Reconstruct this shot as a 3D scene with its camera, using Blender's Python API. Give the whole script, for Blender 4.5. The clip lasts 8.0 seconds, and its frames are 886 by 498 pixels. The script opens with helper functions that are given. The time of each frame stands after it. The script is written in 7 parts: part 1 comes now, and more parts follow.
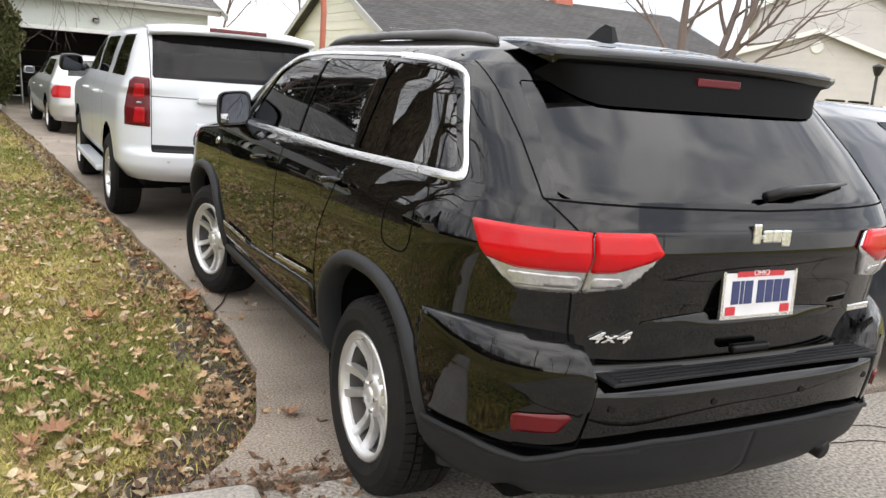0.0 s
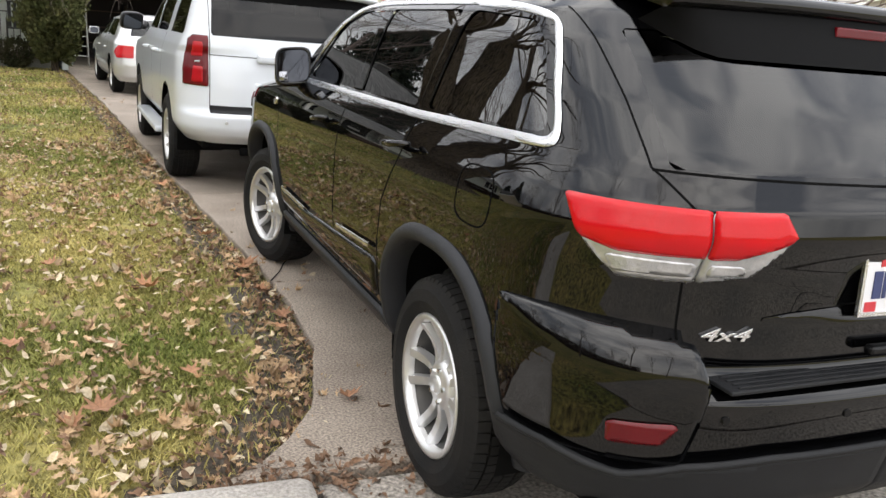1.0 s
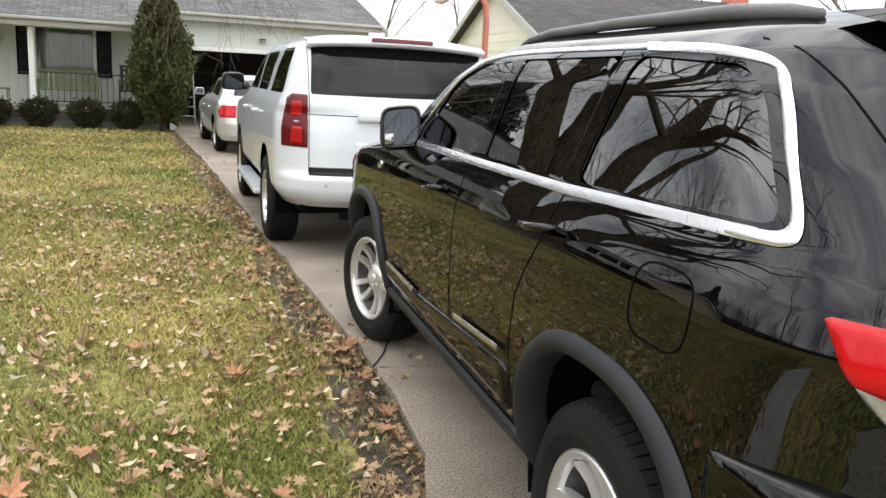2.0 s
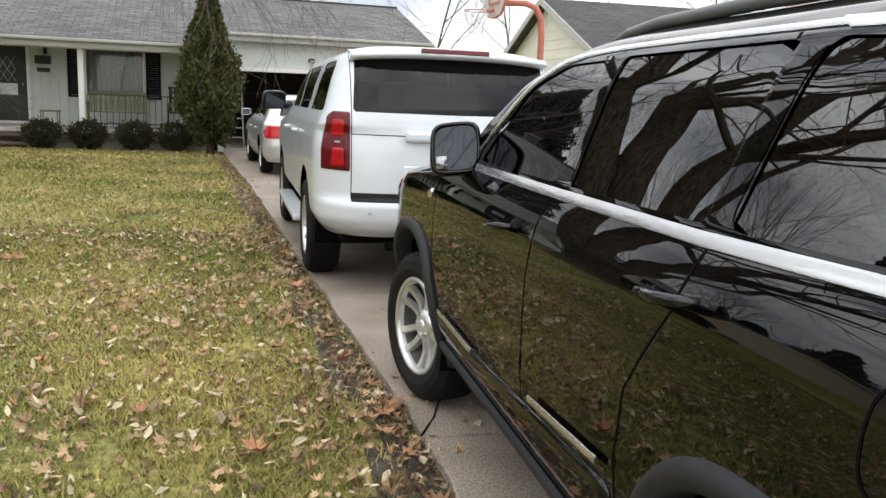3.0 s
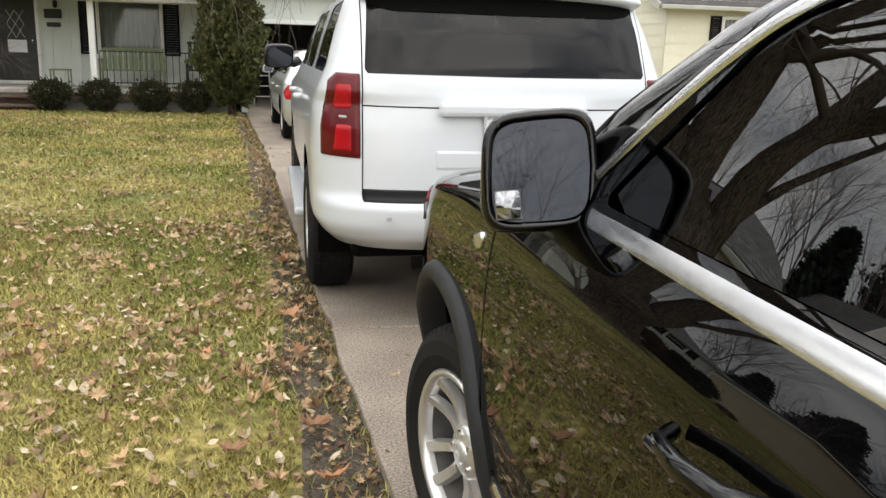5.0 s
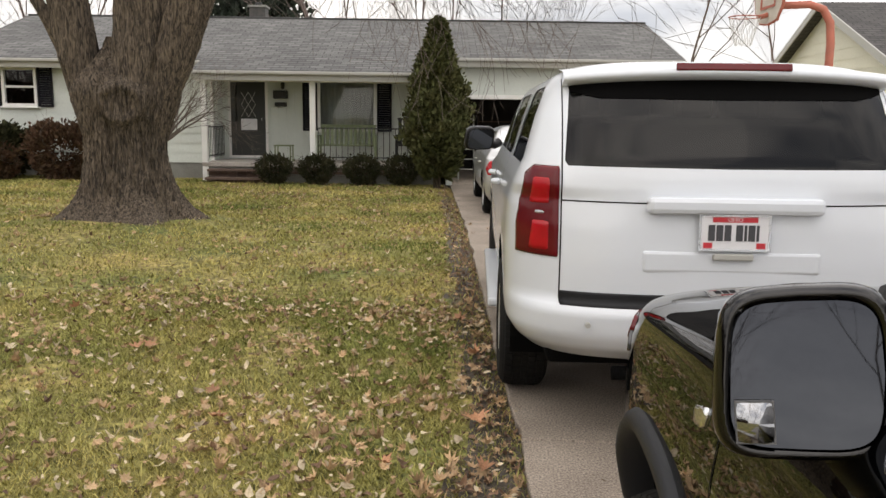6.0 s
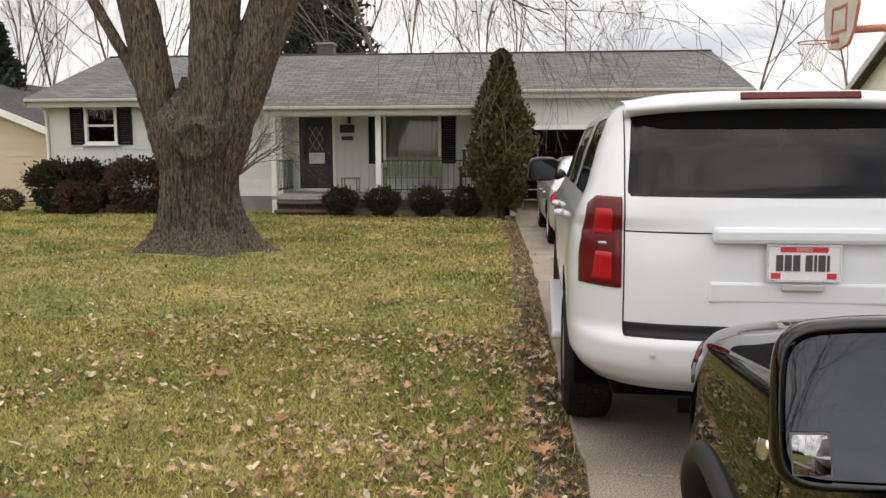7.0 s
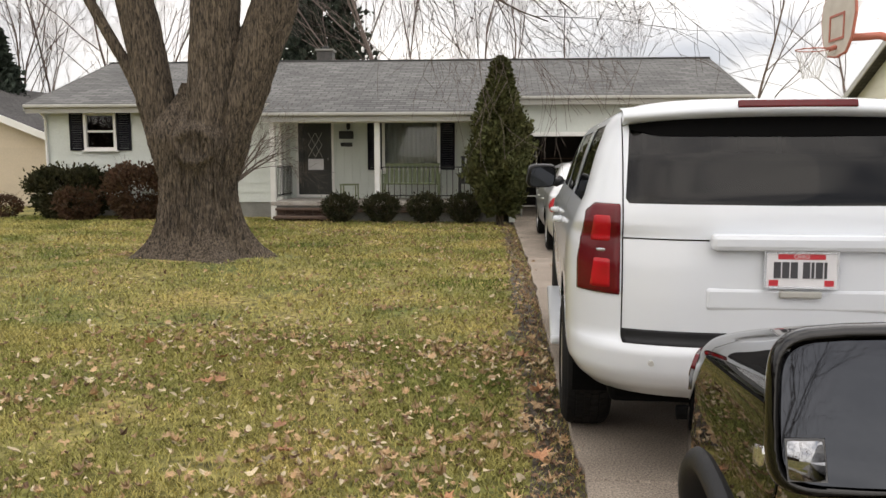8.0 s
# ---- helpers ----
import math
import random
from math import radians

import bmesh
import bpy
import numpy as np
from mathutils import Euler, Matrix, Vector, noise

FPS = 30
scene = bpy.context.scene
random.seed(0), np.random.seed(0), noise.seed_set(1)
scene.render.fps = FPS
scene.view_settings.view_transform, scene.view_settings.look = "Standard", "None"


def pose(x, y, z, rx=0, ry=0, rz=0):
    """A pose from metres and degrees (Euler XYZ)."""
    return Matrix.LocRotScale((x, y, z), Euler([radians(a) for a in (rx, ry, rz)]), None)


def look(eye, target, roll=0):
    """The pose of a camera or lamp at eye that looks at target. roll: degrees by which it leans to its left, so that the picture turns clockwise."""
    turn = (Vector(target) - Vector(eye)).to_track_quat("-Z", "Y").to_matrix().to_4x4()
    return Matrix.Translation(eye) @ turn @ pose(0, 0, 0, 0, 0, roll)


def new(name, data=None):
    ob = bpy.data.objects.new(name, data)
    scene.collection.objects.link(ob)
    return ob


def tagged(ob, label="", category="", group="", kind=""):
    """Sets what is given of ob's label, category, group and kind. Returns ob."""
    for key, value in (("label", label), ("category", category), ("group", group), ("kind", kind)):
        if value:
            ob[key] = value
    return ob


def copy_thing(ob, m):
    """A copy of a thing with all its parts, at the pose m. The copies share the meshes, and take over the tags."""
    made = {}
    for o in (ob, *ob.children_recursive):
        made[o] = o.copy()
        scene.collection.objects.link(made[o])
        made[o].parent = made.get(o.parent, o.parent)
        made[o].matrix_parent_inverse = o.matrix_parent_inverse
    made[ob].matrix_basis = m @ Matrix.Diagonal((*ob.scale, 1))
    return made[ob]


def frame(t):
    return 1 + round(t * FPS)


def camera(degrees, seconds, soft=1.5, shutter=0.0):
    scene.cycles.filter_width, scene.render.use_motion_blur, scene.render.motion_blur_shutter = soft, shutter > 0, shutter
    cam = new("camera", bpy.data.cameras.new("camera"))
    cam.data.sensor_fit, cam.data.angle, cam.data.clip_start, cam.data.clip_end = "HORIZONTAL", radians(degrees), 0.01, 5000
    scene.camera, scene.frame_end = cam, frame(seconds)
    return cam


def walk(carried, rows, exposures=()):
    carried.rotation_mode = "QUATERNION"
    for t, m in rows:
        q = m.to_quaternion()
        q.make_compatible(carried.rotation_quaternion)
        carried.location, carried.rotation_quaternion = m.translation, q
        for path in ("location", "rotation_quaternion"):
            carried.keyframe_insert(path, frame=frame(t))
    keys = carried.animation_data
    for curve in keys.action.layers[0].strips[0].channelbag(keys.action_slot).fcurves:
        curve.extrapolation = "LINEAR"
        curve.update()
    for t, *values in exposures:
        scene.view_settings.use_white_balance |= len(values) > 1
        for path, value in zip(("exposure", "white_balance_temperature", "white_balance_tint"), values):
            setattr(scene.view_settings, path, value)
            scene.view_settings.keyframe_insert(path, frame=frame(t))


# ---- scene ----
cam = camera(56.8, 8.0)

PATH = [
    (0, (-2.04, -1.679, 1.551), (-1.132, 0.057, 1.148), 4.4),
    (0.5, (-2.034, -1.608, 1.539), (-1.15, 0.129, 1.089), 4.4),
    (1, (-1.951, -1.347, 1.506), (-1.172, 0.426, 1.01), 4.6),
    (1.5, (-1.895, -1.032, 1.507), (-1.25, 0.798, 1.021), 4.1),
    (2, (-1.862, -0.703, 1.512), (-1.297, 1.174, 1.117), 2.8),
    (2.2, (-1.833, -0.574, 1.528), (-1.322, 1.326, 1.168), 1.7),
    (3.5, (-1.594, 0.418, 1.442), (-1.157, 2.336, 1.086), 2.4),
    (4, (-1.469, 0.823, 1.419), (-0.957, 2.7, 0.957), 2.8),
    (4.2, (-1.449, 1.043, 1.398), (-0.92, 2.914, 0.93), 3.3),
    (5.5, (-1.314, 2.064, 1.561), (-1.21, 4.015, 1.136), 0.6),
    (6, (-1.309, 2.162, 1.588), (-1.445, 4.132, 1.273), 0.7),
    (6.5, (-1.303, 2.133, 1.599), (-1.521, 4.103, 1.332), -0.2),
    (7, (-1.295, 2.12, 1.599), (-1.59, 4.083, 1.357), -0.2),
    (7.5, (-1.295, 2.116, 1.6), (-1.601, 4.079, 1.367), -0.1),
    (8, (-1.294, 2.109, 1.602), (-1.586, 4.074, 1.375), -0.1),
]
walk(cam, [(t, look(eye, target, roll)) for t, eye, target, roll in PATH],
     [(0, -0.92, 6600, 11), (2.0, -0.82, 6550, 10), (3.3, -1.13, 6500, 9), (4.2, -1.06, 6600, 9), (5.4, -0.93, 6900, 11), (5.9, -1.38, 7000, 13), (6.5, -1.36, 7000, 13), (8.0, -1.34, 7000, 13)])

# ---- world and sun ----
wd = bpy.data.worlds.new("sky")
scene.world = wd
wd.use_nodes = True
wn, wl = wd.node_tree.nodes, wd.node_tree.links
wn.clear()
w_out, w_bg = wn.new("ShaderNodeOutputWorld"), wn.new("ShaderNodeBackground")
w_sky = wn.new("ShaderNodeTexSky")
w_sky.sky_type, w_sky.sun_disc = "NISHITA", False
w_sky.sun_elevation, w_sky.sun_rotation = radians(38), radians(200)
w_dim = wn.new("ShaderNodeVectorMath")
w_dim.operation = "SCALE"
w_dim.inputs["Scale"].default_value = 0.09
w_co, w_map, w_noise, w_ramp, w_mix = (wn.new("ShaderNodeTexCoord"), wn.new("ShaderNodeMapping"), wn.new("ShaderNodeTexNoise"),
                                       wn.new("ShaderNodeValToRGB"), wn.new("ShaderNodeMix"))
w_map.inputs["Scale"].default_value = (1.0, 1.0, 2.6)
w_noise.inputs["Scale"].default_value, w_noise.inputs["Detail"].default_value = 2.6, 6.0
w_noise.inputs["Distortion"].default_value = 0.6
w_ramp.color_ramp.elements[0].position, w_ramp.color_ramp.elements[0].color = 0.36, (0.47, 0.50, 0.56, 1)
w_ramp.color_ramp.elements[1].position, w_ramp.color_ramp.elements[1].color = 0.60, (1.18, 1.18, 1.17, 1)
w_mix.data_type = "RGBA"
w_mix.inputs["Factor"].default_value = 0.86
wl.new(w_co.outputs["Generated"], w_map.inputs["Vector"])
wl.new(w_map.outputs["Vector"], w_noise.inputs["Vector"])
wl.new(w_noise.outputs["Fac"], w_ramp.inputs["Fac"])
wl.new(w_sky.outputs["Color"], w_dim.inputs[0])
wl.new(w_dim.outputs["Vector"], w_mix.inputs[6])
wl.new(w_ramp.outputs["Color"], w_mix.inputs[7])
# an overcast sky is brighter overhead than at the horizon
w_sep, w_up = wn.new("ShaderNodeSeparateXYZ"), wn.new("ShaderNodeMapRange")
w_up.inputs["To Min"].default_value, w_up.inputs["To Max"].default_value = 3.3, 6.4
wl.new(w_co.outputs["Generated"], w_sep.inputs["Vector"])
wl.new(w_sep.outputs["Z"], w_up.inputs["Value"])
wl.new(w_up.outputs["Result"], w_bg.inputs["Strength"])
wl.new(w_mix.outputs[2], w_bg.inputs["Color"])
wl.new(w_bg.outputs["Background"], w_out.inputs["Surface"])

sun = new("sun", bpy.data.lights.new("sun", "SUN"))
sun.data.energy, sun.data.angle, sun.data.color = 1.5, radians(75), (1.0, 0.94, 0.84)
sun.matrix_world = look((-6, -14, 12), (0, 0, 0))


# ---- materials ----
def linked(mt, a, b):
    mt.node_tree.links.new(a, b)


def mat(name, color, rough=0.6, metal=0.0, spec=0.5, coat=0.0, noise_scale=0.0, noise_amount=0.0, other=None, bump=0.0, bump_scale=200.0,
        fine=0.0, fine_scale=120.0, stretch=(1, 1, 1), per_object=0.0, per_island=0.0):
    """A node material with colour variation at two scales and fine relief."""
    m = bpy.data.materials.new(name)
    m.use_nodes = True
    nt = m.node_tree
    b = nt.nodes["Principled BSDF"]
    b.inputs["Base Color"].default_value = (*color, 1)
    b.inputs["Roughness"].default_value, b.inputs["Metallic"].default_value = rough, metal
    b.inputs["Specular IOR Level"].default_value = spec
    b.inputs["Coat Weight"].default_value, b.inputs["Coat Roughness"].default_value, b.inputs["Coat IOR"].default_value = coat, 0.012, 1.51
    co, mp = nt.nodes.new("ShaderNodeTexCoord"), nt.nodes.new("ShaderNodeMapping")
    mp.inputs["Scale"].default_value = stretch
    linked(m, co.outputs["Object"], mp.inputs["Vector"])
    last = None
    if noise_amount:
        n1 = nt.nodes.new("ShaderNodeTexNoise")
        n1.inputs["Scale"].default_value, n1.inputs["Detail"].default_value = noise_scale, 5.0
        linked(m, mp.outputs["Vector"], n1.inputs["Vector"])
        mx = nt.nodes.new("ShaderNodeMix")
        mx.data_type = "RGBA"
        mx.inputs[6].default_value = (*color, 1)
        mx.inputs[7].default_value = (*(other or [c * 0.5 for c in color]), 1)
        mr = nt.nodes.new("ShaderNodeMapRange")
        mr.inputs["From Min"].default_value, mr.inputs["From Max"].default_value = 0.35, 0.68
        mr.inputs["To Max"].default_value = noise_amount
        linked(m, n1.outputs["Fac"], mr.inputs["Value"])
        linked(m, mr.outputs["Result"], mx.inputs["Factor"])
        last = mx.outputs[2]
    if fine:
        n2 = nt.nodes.new("ShaderNodeTexNoise")
        n2.inputs["Scale"].default_value, n2.inputs["Detail"].default_value = fine_scale, 3.0
        linked(m, mp.outputs["Vector"], n2.inputs["Vector"])
        mr2 = nt.nodes.new("ShaderNodeMapRange")
        mr2.inputs["From Min"].default_value, mr2.inputs["From Max"].default_value = 0.3, 0.7
        mr2.inputs["To Min"].default_value, mr2.inputs["To Max"].default_value = 1 - fine, 1 + fine
        linked(m, n2.outputs["Fac"], mr2.inputs["Value"])
        sc = nt.nodes.new("ShaderNodeVectorMath")
        sc.operation = "SCALE"
        if last:
            linked(m, last, sc.inputs[0])
        else:
            sc.inputs[0].default_value = color
        linked(m, mr2.outputs["Result"], sc.inputs["Scale"])
        last = sc.outputs["Vector"]
    for amount, node, socket in ((per_object, "ShaderNodeObjectInfo", "Random"), (per_island, "ShaderNodeNewGeometry", "Random Per Island")):
        if amount:
            oi = nt.nodes.new(node)
            mr3 = nt.nodes.new("ShaderNodeMapRange")
            mr3.inputs["To Min"].default_value, mr3.inputs["To Max"].default_value = 1 - amount, 1 + amount
            linked(m, oi.outputs[socket], mr3.inputs["Value"])
            sc2 = nt.nodes.new("ShaderNodeVectorMath")
            sc2.operation = "SCALE"
            if last:
                linked(m, last, sc2.inputs[0])
            else:
                sc2.inputs[0].default_value = color
            linked(m, mr3.outputs["Result"], sc2.inputs["Scale"])
            last = sc2.outputs["Vector"]
    if last:
        linked(m, last, b.inputs["Base Color"])
    if bump:
        n3, bp = nt.nodes.new("ShaderNodeTexNoise"), nt.nodes.new("ShaderNodeBump")
        n3.inputs["Scale"].default_value, n3.inputs["Detail"].default_value = bump_scale, 4.0
        bp.inputs["Strength"].default_value, bp.inputs["Distance"].default_value = bump, 0.01
        linked(m, mp.outputs["Vector"], n3.inputs["Vector"])
        linked(m, n3.outputs["Fac"], bp.inputs["Height"])
        linked(m, bp.outputs["Normal"], b.inputs["Normal"])
    return m


def glass_mat(name, tint, rough=0.0, ior=1.5):
    """A tinted pane: clear behind, mirror-like by Fresnel."""
    m = bpy.data.materials.new(name)
    m.use_nodes = True
    nt = m.node_tree
    nt.nodes.clear()
    out, mx = nt.nodes.new("ShaderNodeOutputMaterial"), nt.nodes.new("ShaderNodeMixShader")
    tr, gl, fr = nt.nodes.new("ShaderNodeBsdfTransparent"), nt.nodes.new("ShaderNodeBsdfGlossy"), nt.nodes.new("ShaderNodeFresnel")
    tr.inputs["Color"].default_value = (*tint, 1)
    gl.inputs["Roughness"].default_value = rough
    fr.inputs["IOR"].default_value = ior
    linked(m, fr.outputs["Fac"], mx.inputs["Fac"])
    linked(m, tr.outputs["BSDF"], mx.inputs[1])
    linked(m, gl.outputs["BSDF"], mx.inputs[2])
    linked(m, mx.outputs["Shader"], out.inputs["Surface"])
    return m


M = {}
M["black_paint"] = mat("black_paint", (0.0012, 0.0012, 0.0014), 0.4, spec=0.0, coat=1.0, fine=0.2, fine_scale=900)
M["white_paint"] = mat("white_paint", (0.64, 0.675, 0.72), 0.35, coat=0.8, noise_scale=1.2, noise_amount=0.08, other=(0.54, 0.52, 0.48))
M["silver_paint"] = mat("silver_paint", (0.66, 0.67, 0.67), 0.3, metal=0.5, coat=0.8, fine=0.06, fine_scale=700)
M["grey_paint"] = mat("grey_paint", (0.05, 0.055, 0.065), 0.3, metal=0.4, coat=1.0, fine=0.1, fine_scale=700)
M["plastic"] = mat("plastic", (0.010, 0.0105, 0.012), 0.55, spec=0.25, bump=0.15, bump_scale=900, noise_scale=5, noise_amount=0.5, other=(0.019, 0.0195, 0.021))
M["flare_plastic"] = mat("flare_plastic", (0.017, 0.018, 0.021), 0.5, spec=0.3, bump=0.12, bump_scale=900, noise_scale=4, noise_amount=0.5, other=(0.026, 0.027, 0.030))
M["black_trim"] = mat("black_trim", (0.003, 0.003, 0.0034), 0.3, spec=0.25, fine=0.1)
M["pillar_gloss"] = mat("pillar_gloss", (0.004, 0.004, 0.0045), 0.3, spec=0.1, coat=1.0, fine=0.1)
M["pillar_gloss"].node_tree.nodes["Principled BSDF"].inputs["Coat IOR"].default_value = 1.62
M["spot_mirror"] = mat("spot_mirror", (0.30, 0.31, 0.33), 0.03, metal=1.0, fine=0.02)
M["under_black"] = mat("under_black", (0.003, 0.003, 0.0035), 0.7, spec=0.12, fine=0.1)
M["plate_dark"] = mat("plate_dark", (0.05, 0.05, 0.055), 0.6, fine=0.1)
M["rail_grey"] = mat("rail_grey", (0.13, 0.13, 0.135), 0.45, spec=0.4, fine=0.1, noise_scale=5, noise_amount=0.4)
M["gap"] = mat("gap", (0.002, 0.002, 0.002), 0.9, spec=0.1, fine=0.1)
M["chrome"] = mat("chrome", (0.86, 0.87, 0.88), 0.26, metal=1.0, fine=0.03)
M["alloy"] = mat("alloy", (0.74, 0.74, 0.74), 0.3, metal=0.75, noise_scale=9, noise_amount=0.35, other=(0.42, 0.41, 0.4))
M["alloy_dark"] = mat("alloy_dark", (0.05, 0.05, 0.05), 0.6, noise_scale=9, noise_amount=0.6, other=(0.10, 0.09, 0.08))
M["rubber"] = mat("rubber", (0.008, 0.008, 0.0084), 0.8, spec=0.2, noise_scale=6, noise_amount=0.7, other=(0.018, 0.0165, 0.0145), bump=0.25, bump_scale=160)
M["red_lens"] = mat("red_lens", (0.52, 0.004, 0.008), 0.2, spec=0.15, coat=0.45, noise_scale=5, noise_amount=0.6, other=(0.36, 0.004, 0.007), bump=0.06, bump_scale=60)
M["deep_red_lens"] = mat("deep_red_lens", (0.11, 0.003, 0.006), 0.25, spec=0.2, coat=0.35, noise_scale=9, noise_amount=0.6, other=(0.08, 0.003, 0.005))
M["clear_lens"] = mat("clear_lens", (0.62, 0.62, 0.63), 0.14, metal=0.6, coat=1.0, bump=0.5, bump_scale=45, noise_scale=14, noise_amount=0.7, other=(0.25, 0.25, 0.26))
M["plate_white"] = mat("plate_white", (0.72, 0.72, 0.74), 0.4, noise_scale=8, noise_amount=0.2)
M["plate_blue"] = mat("plate_blue", (0.03, 0.04, 0.12), 0.5, fine=0.1)
M["plate_red"] = mat("plate_red", (0.5, 0.03, 0.04), 0.5, fine=0.1)
M["tint_glass"] = glass_mat("tint_glass", (0.035, 0.038, 0.038), ior=2.15)
M["hatch_glass"] = glass_mat("hatch_glass", (0.035, 0.038, 0.038), ior=1.6)
M["wagon_glass"] = glass_mat("wagon_glass", (0.05, 0.055, 0.055), ior=1.42)
M["tint_glass_light"] = glass_mat("tint_glass_light", (0.22, 0.24, 0.24), ior=1.55)
M["clear_glass"] = glass_mat("clear_glass", (0.75, 0.78, 0.78))
M["mirror"] = mat("mirror", (0.05, 0.054, 0.062), 0.02, metal=1.0, fine=0.02)
M["interior"] = mat("interior", (0.02, 0.02, 0.021), 0.8, noise_scale=6, noise_amount=0.6, other=(0.04, 0.04, 0.04), bump=0.2, bump_scale=300)
M["concrete"] = mat("concrete", (0.32, 0.268, 0.218), 0.9, noise_scale=1.8, noise_amount=0.85, other=(0.21, 0.172, 0.138), fine=0.55, fine_scale=95, bump=0.4, bump_scale=120)
M["aggregate"] = mat("aggregate", (0.31, 0.275, 0.235), 0.9, noise_scale=1.2, noise_amount=0.8, other=(0.19, 0.18, 0.165), fine=0.6, fine_scale=60, bump=0.8, bump_scale=70)
M["kerb"] = mat("kerb", (0.46, 0.43, 0.39), 0.9, noise_scale=3, noise_amount=0.7, other=(0.30, 0.27, 0.24), fine=0.3, fine_scale=80, bump=0.5, bump_scale=90)
M["soil"] = mat("soil", (0.10, 0.082, 0.062), 1.0, noise_scale=7, noise_amount=0.9, other=(0.055, 0.045, 0.035), fine=0.5, fine_scale=60, bump=0.9, bump_scale=45)
M["shutter"] = mat("shutter", (0.010, 0.010, 0.014), 0.7, spec=0.15, fine=0.15)
M["siding"] = mat("siding", (0.62, 0.66, 0.62), 0.7, noise_scale=1.5, noise_amount=0.3, other=(0.5, 0.53, 0.49), fine=0.06, fine_scale=40, per_object=0.03)
M["cream_siding"] = mat("cream_siding", (0.72, 0.70, 0.58), 0.7, noise_scale=1.2, noise_amount=0.25, other=(0.6, 0.58, 0.48), fine=0.05, fine_scale=30, per_object=0.03)
M["tan_siding"] = mat("tan_siding", (0.58, 0.50, 0.38), 0.7, noise_scale=1.2, noise_amount=0.3, other=(0.48, 0.41, 0.31), fine=0.05, fine_scale=30, per_object=0.03)
M["grey_siding"] = mat("grey_siding", (0.60, 0.57, 0.54), 0.7, noise_scale=1.2, noise_amount=0.25, other=(0.42, 0.40, 0.38), fine=0.05, fine_scale=30, per_object=0.03)
M["white_wood"] = mat("white_wood", (0.78, 0.78, 0.76), 0.55, noise_scale=3, noise_amount=0.25, other=(0.62, 0.61, 0.58))
M["gutter"] = mat("gutter", (0.40, 0.40, 0.37), 0.5, noise_scale=2, noise_amount=0.4, other=(0.36, 0.35, 0.33))
M["brick"] = mat("brick", (0.13, 0.085, 0.065), 0.9, noise_scale=5, noise_amount=0.6, other=(0.09, 0.065, 0.055), fine=0.2, per_object=0.25)
M["block"] = mat("block", (0.27, 0.27, 0.25), 0.95, noise_scale=2, noise_amount=0.5, fine=0.2, bump=0.4, bump_scale=50)
M["door_paint"] = mat("door_paint", (0.018, 0.02, 0.018), 0.45, fine=0.15)
M["iron"] = mat("iron", (0.010, 0.010, 0.010), 0.5, fine=0.1)
M["curtain"] = mat("curtain", (0.75, 0.73, 0.68), 0.9, noise_scale=3, noise_amount=0.4, stretch=(8, 8, 1))
# indoor gloom put into the colour, for garage surfaces and window backings
M["unlit_room"] = mat("unlit_room", (0.035, 0.03, 0.028), 0.9, noise_scale=2, noise_amount=0.5)
M["green_wood"] = mat("green_wood", (0.17, 0.21, 0.11), 0.8, noise_scale=6, noise_amount=0.6, other=(0.25, 0.27, 0.17), stretch=(1, 1, 4))
M["orange_paint"] = mat("orange_paint", (0.50, 0.16, 0.11), 0.6, noise_scale=6, noise_amount=0.6, other=(0.36, 0.14, 0.10))
M["board_white"] = mat("board_white", (0.62, 0.58, 0.50), 0.6, noise_scale=4, noise_amount=0.6, other=(0.46, 0.41, 0.34))
M["rope"] = mat("rope", (0.7, 0.7, 0.68), 0.8, fine=0.1)


def bark_mat():
    """Furrowed bark: long plates with dark clefts between them."""
    m = mat("bark", (0.15, 0.12, 0.095), 0.95)
    nt = m.node_tree
    b = nt.nodes["Principled BSDF"]
    co, mp, nz, n2, rp, bp, mx = (nt.nodes.new("ShaderNodeTexCoord"), nt.nodes.new("ShaderNodeMapping"), nt.nodes.new("ShaderNodeTexNoise"), nt.nodes.new("ShaderNodeTexNoise"),
                                  nt.nodes.new("ShaderNodeValToRGB"), nt.nodes.new("ShaderNodeBump"), nt.nodes.new("ShaderNodeMix"))
    mp.inputs["Scale"].default_value = (1, 1, 0.17)
    nz.inputs["Scale"].default_value, nz.inputs["Detail"].default_value, nz.inputs["Distortion"].default_value = 36.0, 9.0, 1.2
    n2.inputs["Scale"].default_value = 1.6
    rp.color_ramp.elements[0].position, rp.color_ramp.elements[0].color = 0.38, (0.042, 0.033, 0.025, 1)
    rp.color_ramp.elements[1].position, rp.color_ramp.elements[1].color = 0.62, (0.25, 0.195, 0.142, 1)
    mx.data_type, mx.blend_type = "RGBA", "MULTIPLY"
    mx.inputs["Factor"].default_value = 0.45
    bp.inputs["Strength"].default_value, bp.inputs["Distance"].default_value = 1.0, 0.06
    linked(m, co.outputs["Object"], mp.inputs["Vector"])
    linked(m, mp.outputs["Vector"], nz.inputs["Vector"])
    linked(m, co.outputs["Object"], n2.inputs["Vector"])
    linked(m, nz.outputs["Fac"], rp.inputs["Fac"])
    linked(m, rp.outputs["Color"], mx.inputs[6])
    linked(m, n2.outputs["Fac"], mx.inputs[7])
    linked(m, mx.outputs[2], b.inputs["Base Color"])
    linked(m, nz.outputs["Fac"], bp.inputs["Height"])
    linked(m, bp.outputs["Normal"], b.inputs["Normal"])
    return m


